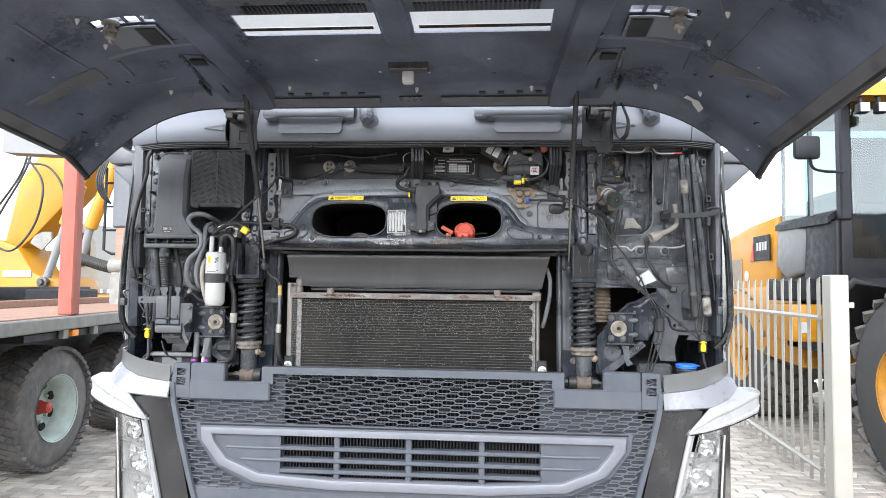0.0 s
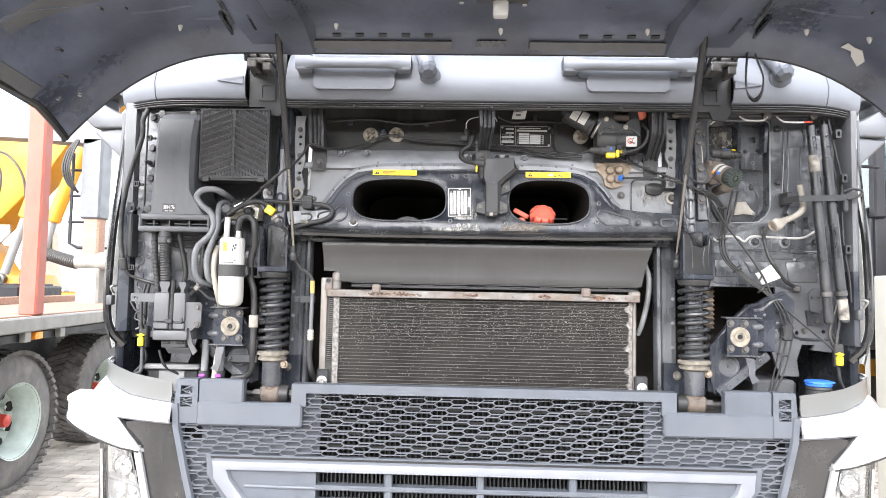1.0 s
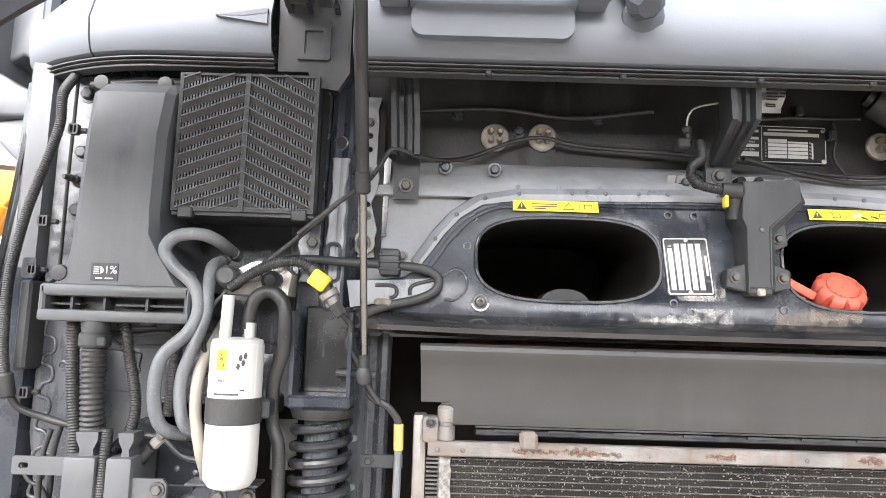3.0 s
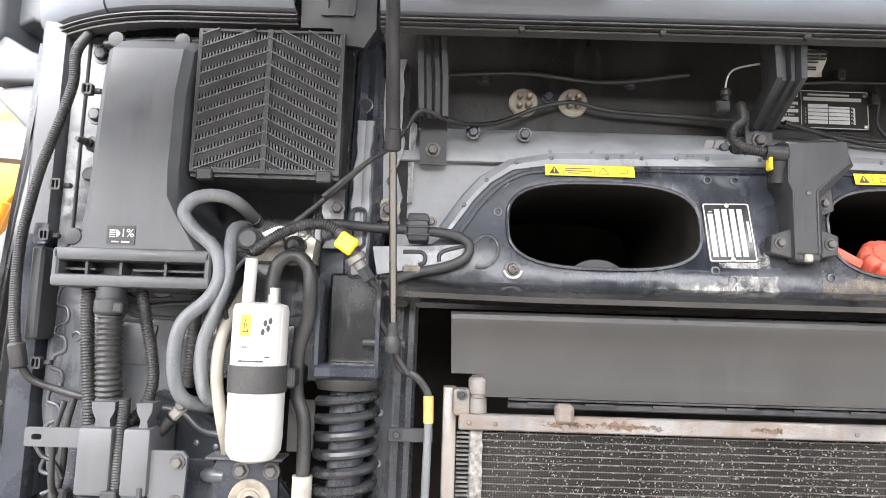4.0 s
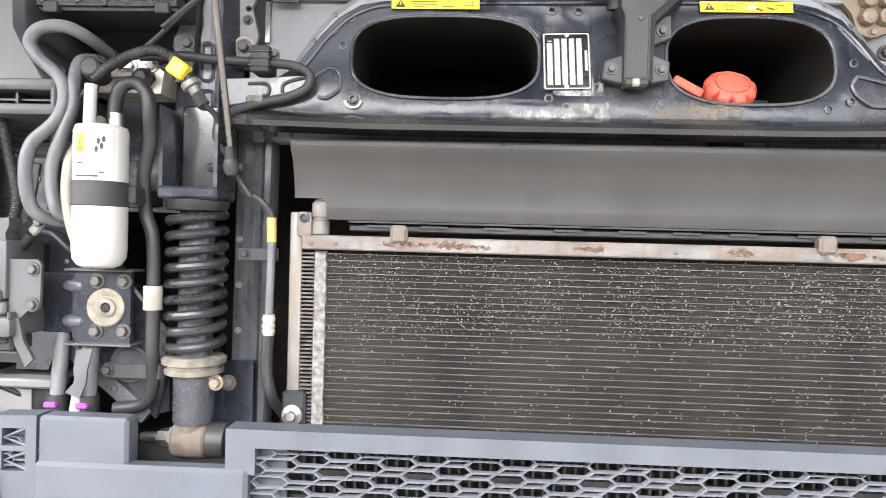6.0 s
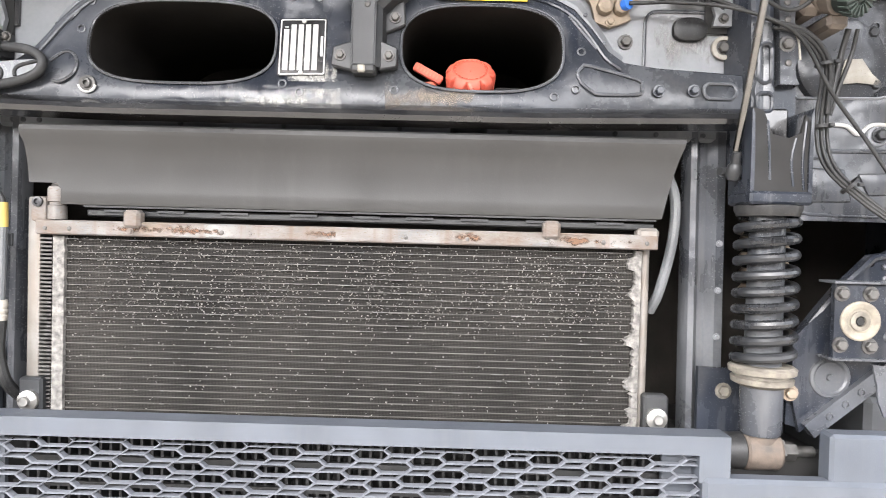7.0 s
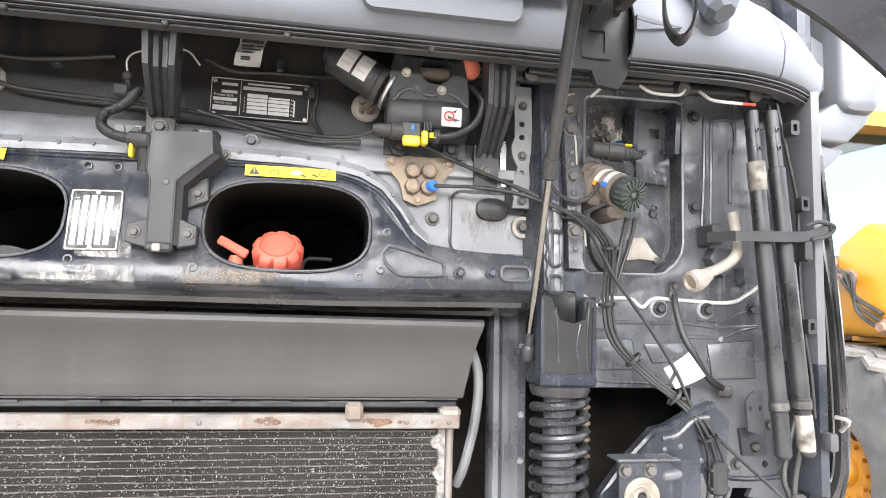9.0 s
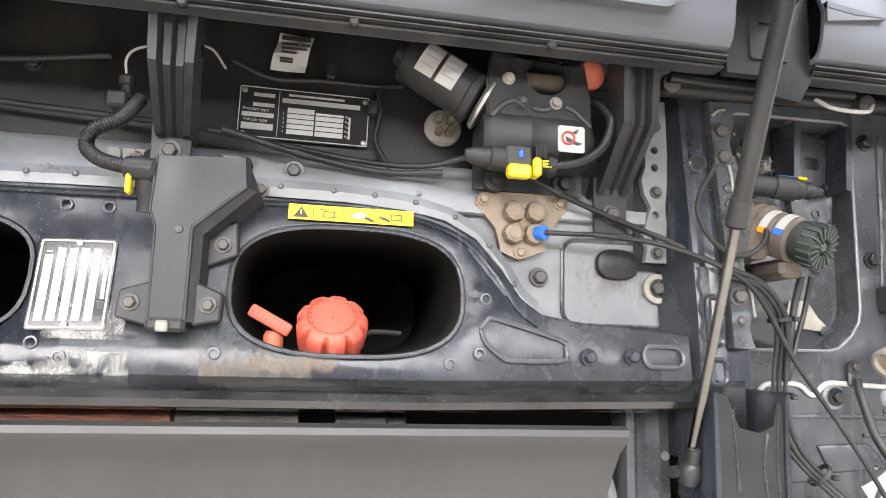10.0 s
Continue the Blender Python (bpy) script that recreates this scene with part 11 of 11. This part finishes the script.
for k, pts in enumerate((((-9.2, 8.7, 1.9), (-8.9, 8.6, 2.6), (-8.3, 8.6, 3.5), (-8.1, 8.6, 4.3)), ((-8.8, 8.6, 2.2), (-8.3, 8.5, 2.1), (-7.9, 8.5, 2.6), (-7.8, 8.5, 3.3), (-8.2, 8.6, 3.8)), ((-8.2, 8.6, 3.7), (-7.7, 8.5, 3.6), (-7.4, 8.5, 3.2), (-7.4, 8.6, 2.6)), ((-9.1, 8.7, 1.9), (-8.7, 8.6, 2.7), (-8.2, 8.6, 3.6), (-8.0, 8.6, 4.4)))):
    bm = B()
    tube(bm, pts, 0.02, 8, 6)
    part("hydraulic_hose", bm, M["rubber"], exc)
bm = B()
box(bm, -8.7, -8.15, 8.78, 8.8, 1.62, 1.74)
part("name_plate", bm, M["grey_ink"], exc)
for x in (-7.88, -7.43):
    bm = B()
    lathe(bm, (x, 8.78, 1.53), (0, -1, 0), [(0, 0.1), (0.08, 0.1), (0.09, 0.06), (0.14, 0.05)], 18)
    part("pivot_pin", bm, M["dirty_steel"], exc)
# white cab
cabx = B()
plate(cabx, [(-8.55, 1.4), (-7.72, 1.4), (-7.75, 1.65), (-7.85, 2.35), (-8.03, 2.75), (-8.39, 2.72), (-8.54, 2.4)], [oval(-8.15, 2.2, 0.42, 0.7, 3)], 10.2, 11.6)
part("operator_cab", cabx, M["fence"], exc, "white operator cab")
bm = B()
plate(bm, oval(-8.15, 2.2, 0.42, 0.7, 3), [], 10.3, 10.32)
part("cab_window", bm, M["glass"], exc)
for s in (0, 2.3):
    bm = B()
    prism(bm, [(-10.6, 9.0 + s, 0.0), (-5.6, 9.0 + s, 0.0), (-5.3, 9.0 + s, 0.4), (-5.6, 9.0 + s, 0.85), (-10.6, 9.0 + s, 0.85), (-10.9, 9.0 + s, 0.4)], 0, (0, 0.6, 0))
    part("crawler_track", bm, M["mach_black"], exc)

# ---- palisade fence ----
def palisade(th, a, b, n, z0, z1):
    a, b = Vector(a), Vector(b)
    d = (b - a).normalized()
    nrm = Vector((d.y, -d.x, 0))
    for z in (z0 + 0.14, z1 - 0.26):
        bm = B()
        tube(bm, [a + Vector((0, 0, z)), b + Vector((0, 0, z))], 0.02, 6, 1)
        part("rail", bm, M["fence"], th)
    me = None
    for i in range(n):
        p = a + (b - a) * ((i + 0.5) / n)
        if me is None:
            bm = B()
            prism(bm, [(-0.032, -0.004, z0), (0.0, 0.008, z0), (0.032, -0.004, z0), (0.032, -0.004, z1), (0.0, 0.008, z1 + 0.03), (-0.032, -0.004, z1 + 0.05)], 0, (0, 0.005, 0))
            ob = part("pale", bm, M["fence"], th)
            me = ob.data
        else:
            ob = new("pale", me)
            ob.parent = th
            ob.matrix_parent_inverse = Matrix.Translation(-th.location)
        ob.matrix_basis = Matrix.Translation(p + nrm * 0.03) @ Matrix.Rotation(math.atan2(d.y, d.x), 4, "Z")


fen = thing("palisade_fence", "cream painted steel palisade fence beside the loader", "fence", (2.95, 2.4, 0))
bm = B()
box(bm, 2.76, 2.89, 2.37, 2.5, 0, 1.66, 0.008)
part("post", bm, M["fence"], fen)
for z, x1 in ((1.42, 2.95), (0.2, 2.94)):
    bm = B()
    box(bm, 2.88, x1, 2.42, 2.44, z, z + 0.04, 0.003)
    part("hinge_lug", bm, M["fence"], fen)
palisade(fen, (2.79, 2.6, 0), (3.1, 6.2, 0), 18, 0.06, 1.6)
fen2 = thing("palisade_fence", "cream painted steel palisade fence behind the flatbed", "fence", (-12.5, 14, 0))
palisade(fen2, (-18, 14, 0), (-7, 14, 0), 60, 0.06, 1.4)
for x in (-17.9, -15.2, -12.5, -9.8, -7.1):
    bm = B()
    box(bm, x - 0.05, x + 0.05, 14.02, 14.12, 0, 1.45, 0.006)
    part("post", bm, M["fence"], fen2)

# ---- wheel loader ----
ldr = thing("wheel_loader", "yellow and black wheel loader parked behind the fence", "wheel loader", (4.6, 4.5, 0))


def slabx(name, pts, x0, x1, material, label="", bev=0.03, parent=None):
    """Outline in the yz plane pushed along x."""
    bm = B()
    plate(bm, pts, [], 0, x1 - x0)
    if bev:
        bmesh.ops.bevel(bm, geom=[e for e in bm.edges if e.is_manifold and e.calc_face_angle(0) > 0.9 and abs(e.verts[0].co.y - e.verts[1].co.y) < 1e-5], offset=bev, segments=2, affect="EDGES", profile=0.5)
    bmesh.ops.transform(bm, matrix=Matrix(((0, 1, 0, x0), (1, 0, 0, 0), (0, 0, 1, 0), (0, 0, 0, 1))), verts=bm.verts)
    return part(name, bm, material, parent or ldr, label, sharp=45)


hood_l = slabx("engine_hood", [(5.3, 1.2), (5.3, 2.42), (6.0, 2.38), (7.2, 2.22), (7.9, 1.95), (8.1, 1.2)], 3.65, 5.4, M["mach_yellow"], "yellow engine hood", 0.12)
bm = B()
box(bm, 3.63, 3.66, 6.2, 7.1, 1.55, 1.95, 0.02)
part("hood_vent", bm, M["brass"], hood_l)
bm = B()
box(bm, 3.635, 3.65, 5.32, 5.8, 1.9, 2.2, 0.004)
part("model_plate", bm, M["mach_black"], hood_l)
bm = B()
for k in range(4):
    box(bm, 3.63, 3.64, 5.4 + 0.08 * k, 5.45 + 0.08 * k, 2.02, 2.12)
part("model_print", bm, M["paper"], hood_l)
bm = B()
prism(bm, [(3.63, 5.78, 1.9), (3.63, 5.9, 1.9), (3.63, 5.8, 2.12)], 0, (0.02, 0, 0))
part("red_stripe", bm, M["red_hub"], hood_l)
bm = B()
lathe(bm, (3.648, 6.05, 1.72), (-1, 0, 0), [(0, 0.07), (0.006, 0.07)], 18)
part("round_decal", bm, M["paper"], hood_l)
slabx("side_tank", [(4.4, 0.75), (4.4, 1.55), (5.0, 1.6), (8.0, 1.5), (8.0, 0.9)], 3.55, 5.5, M["mach_yellow"], "", 0.05)
slabx("grey_step_box", [(4.75, 1.66), (4.32, 1.72), (4.28, 2.17), (4.5, 2.25), (4.95, 2.25), (5.0, 1.8)], 3.565, 4.0, M["mach_grey"], "grey moulded box", 0.05)
slabx("cab_lower", [(3.7, 1.05), (3.7, 2.25), (5.0, 2.25), (5.0, 1.05)], 3.62, 5.3, M["mach_black"], "", 0.03)
slabx("cab_inner_door", [(3.72, 1.1), (3.72, 2.2), (4.35, 2.2), (4.35, 1.1)], 3.58, 3.63, M["mach_black"], "", 0.02)
for x in (3.66, 5.22):
    for y, e in ((3.72, 0.05), (4.98, 0.02)):
        bm = B()
        box(bm, x - e, x + e, y - e, y + e, 2.2, 3.42, 0.015)
        part("cab_pillar", bm, M["mach_black"], ldr)
bm = B()
box(bm, 3.63, 3.67, 4.31, 4.36, 2.25, 3.38, 0.008)
part("cab_pillar", bm, M["mach_black"], ldr)
slabx("cab_roof", [(3.45, 3.3), (3.45, 3.43), (3.8, 3.53), (5.1, 3.53), (5.1, 3.36)], 3.55, 5.35, M["mach_yellow"], "", 0.04)
for name, a in (("side_window", (3.63, 3.65, 3.76, 4.36, 2.25, 3.35)), ("side_window", (3.63, 3.65, 4.4, 4.96, 2.3, 3.35)), ("front_window", (3.72, 5.17, 3.69, 3.71, 1.85, 3.35)), ("rear_window", (3.72, 5.17, 4.98, 5.0, 2.25, 3.35)), ("far_window", (5.24, 5.26, 3.76, 4.96, 2.25, 3.35))):
    bm = B()
    box(bm, *a)
    w = part(name, bm, M["dark_glass" if name in ("front_window", "far_window", "rear_window") else "glass"], ldr)
    w.visible_shadow = False
bm = B()
box(bm, 4.1, 4.7, 4.3, 4.75, 2.2, 2.45, 0.06, seg=2)
box(bm, 4.15, 4.65, 4.65, 4.8, 2.4, 3.2, 0.06, seg=2)
part("driver_seat", bm, M["mach_black"], ldr)
bm = B()
tube(bm, [(4.4, 3.85, 2.1), (4.4, 4.0, 2.55)], 0.04, 8, 1)
lathe(bm, (4.4, 3.98, 2.55), (0, 0.5, 1), [(0, 0.18), (0.03, 0.19), (0.04, 0.16)], 20)
box(bm, 3.8, 4.0, 4.1, 4.8, 2.2, 2.55, 0.05)
part("steering_console", bm, M["mach_black"], ldr)
for x in (3.7, 3.855):
    bm = B()
    box(bm, x - 0.05, x + 0.05, 3.41, 3.5, 3.13, 3.23, 0.02, seg=2)
    lp = part("work_lamp", bm, M["mach_black"], ldr)
    bm = B()
    box(bm, x - 0.04, x + 0.04, 3.402, 3.41, 3.14, 3.22, 0.01)
    part("lamp_glass", bm, M["paper"], lp)
    bm = B()
    tube(bm, [(x, 3.47, 3.22), (x, 3.5, 3.3), (x, 3.6, 3.34)], 0.02, 8, 2)
    part("lamp_stalk", bm, M["mach_black"], lp)
bm = B()
tube(bm, [(3.6, 3.6, 2.63), (3.4, 3.55, 2.63), (3.28, 3.5, 2.66), (3.24, 3.48, 2.8)], 0.014, 8, 4)
mir = part("mirror_bar", bm, M["mach_black"], ldr)
bm = B()
box(bm, 3.1, 3.33, 3.42, 3.5, 2.72, 2.935, 0.035, seg=2)
part("mirror_head", bm, M["mach_black"], mir)
for x in (3.84, 5.1):
    wheel(ldr, (x, 2.7, 0.77), (-1 if x < 4.5 else 1, 0, 0), 0.785, 0.6, 0.345, M["rim_yellow"], M["rim_yellow"], 12, 26, 0.06, "tyre_dark")
    wheel(ldr, (x, 6.0, 0.77), (-1 if x < 4.5 else 1, 0, 0), 0.785, 0.6, 0.345, M["rim_yellow"], M["rim_yellow"], 12, 26, 0.06, "tyre_dark")
bm = B()
prism(bm, [(3.55, 3.8, 2.24), (3.65, 3.8, 2.32), (3.65, 4.95, 2.32), (3.55, 4.95, 2.26)], 0, (0.0, 0.0, -0.06))
part("cab_cowl", bm, M["mach_black"], ldr, "black sloping sill under the cab window")
slabx("black_step_cover", [(4.27, 1.68), (4.17, 1.76), (4.17, 2.22), (4.27, 2.3)], 3.6, 4.05, M["mach_black"], "glossy black cover beside the grey box", 0.02)
bm = B()
box(bm, 3.27, 3.6, 3.95, 4.45, 1.05, 1.41, 0.02, seg=2)
part("battery_box", bm, M["mach_yellow"], ldr, "yellow box under the cab steps")
bm = B()
box(bm, 3.36, 3.44, 3.944, 3.95, 1.14, 1.24)
part("box_decal", bm, M["paper"], ldr)
bm = B()
box(bm, 3.3, 3.6, 3.98, 4.6, 1.44, 1.66, 0.02)
part("upper_step", bm, M["mach_black"], ldr)
# front frame, fender and lift arms
slabx("fender", [(2.8, 1.58), (3.3, 1.66), (3.62, 1.5), (3.72, 1.2), (3.66, 1.2), (3.54, 1.45), (3.25, 1.6), (2.8, 1.565)], 3.5, 4.15, M["mach_black"], "black wheel fender", 0.01)
slabx("fender_plate", [(1.7, 1.56), (2.8, 1.575), (2.8, 1.61), (1.7, 1.6)], 3.85, 4.4, M["mach_yellow"], "pale yellow flat fender plate", 0.005)
slabx("hose_guard", [(2.3, 1.61), (2.75, 1.61), (2.78, 1.9), (2.72, 2.2), (2.5, 2.32), (2.2, 2.2), (2.1, 1.85), (2.22, 1.66)], 3.68, 4.1, M["mach_yellow"], "rounded yellow cover", 0.06)
bm = B()
tube(bm, [(3.6, 2.7, 1.6), (3.6, 2.71, 1.8), (3.62, 2.72, 2.0), (3.7, 2.75, 2.1)], 0.035, 10, 3)
part("steering_pipe", bm, M["rust"], ldr, "rusty orange pipe")
for z, y in ((1.67, 2.31), (1.98, 2.6)):
    bm = B()
    lathe(bm, (3.69, y, z), (-1, 0, 0), [(0, 0.055), (0.05, 0.055), (0.06, 0.03), (0.1, 0.028)], 16)
    part("pivot_pin", bm, M["rust"], ldr)
for k in range(3):
    bm = B()
    tube(bm, [(3.64, 2.75 - 0.06 * k, 2.1 - 0.05 * k), (3.6, 2.6 - 0.05 * k, 1.98), (3.62, 2.5, 1.85 - 0.04 * k), (3.66, 2.35, 1.75 - 0.05 * k)], 0.014, 6, 4)
    part("hydraulic_hose", bm, M["rubber"], ldr)
slabx("front_frame", [(1.6, 0.7), (1.6, 1.5), (2.3, 2.1), (3.2, 2.1), (3.5, 1.4), (3.5, 0.7)], 4.2, 4.75, M["mach_yellow"], "", 0.04)
for x in (4.22, 4.95):
    slabx("lift_arm", [(0.3, 0.9), (0.2, 1.2), (1.2, 1.9), (2.4, 2.35), (2.9, 2.3), (2.9, 2.0), (2.2, 1.85), (1.2, 1.3)], x, x + 0.14, M["mach_yellow"], "yellow lift arm", 0.02)
bm = B()
cyl(bm, (4.1, 2.5, 1.55), (4.1, 1.4, 1.3), 0.09, 16)
part("lift_cylinder", bm, M["mach_yellow"], ldr)
bm = B()
box(bm, 3.95, 4.15, 1.95, 2.15, 1.85, 2.1, 0.03, seg=2)
part("front_lamp", bm, M["mach_black"], ldr)
bm = B()
box(bm, 3.55, 3.95, 4.0, 4.7, 0.95, 1.05, 0.01)
part("step", bm, M["mach_black"], ldr)

ldr.location.x -= 0.1

# ---- pavers ----
pav = tagged(new("pavement"), "grey concrete block paving in running bond", "pavement", kind="structure")
rng = random.Random(11)
PL, PW = 0.21, 0.105
bm = B()
box(bm, -PL / 2 + 0.0045, PL / 2 - 0.0045, -PW / 2 + 0.0045, PW / 2 - 0.0045, -0.06, 0.0, 0.005)
me0 = None
near, rest = [], []
for j in range(-90, 110):
    for i in range(-45, 45):
        x, y = i * PL + (PL / 2 if j % 2 else 0), j * PW
        d = min(math.hypot(x + 2.6, y - 1.3), math.hypot(x - 2.4, y - 2.6))
        (near if d < 0.95 else rest).append((x, y))
near = near[:290]
first = part("paver", bm, M["paver"], pav)
me0 = first.data
for k, (x, y) in enumerate(near):
    ob = first if k == 0 else new("paver", me0)
    ob.parent = pav
    ob.matrix_basis = Matrix.Translation((x, y, -0.004 + rng.uniform(-0.003, 0.002))) @ Euler((rng.uniform(-0.01, 0.01), rng.uniform(-0.01, 0.01), rng.uniform(-0.01, 0.01))).to_matrix().to_4x4()
V, F = [], []
for x, y in rest:
    if abs(x) > 9.4:
        continue
    z = -0.004 + rng.uniform(-0.003, 0.002)
    b = len(V)
    hx, hy = PL / 2 - 0.0075, PW / 2 - 0.0075
    V += [(x - hx, y - hy, z), (x + hx, y - hy, z), (x + hx, y + hy, z), (x - hx, y + hy, z)]
    V += [(x - hx - 0.003, y - hy - 0.003, z - 0.02), (x + hx + 0.003, y - hy - 0.003, z - 0.02), (x + hx + 0.003, y + hy + 0.003, z - 0.02), (x - hx - 0.003, y + hy + 0.003, z - 0.02)]
    F += [(b, b + 1, b + 2, b + 3)] + [(b + q, b + (q + 1) % 4, b + 4 + (q + 1) % 4, b + 4 + q)[::-1] for q in range(4)]
me = bpy.data.meshes.new("paver_field")
me.from_pydata(V, [], F)
me.materials.append(M["paver"])
fld = new("paver_field", me)
fld.parent = pav
tagged(fld, kind="stuff")
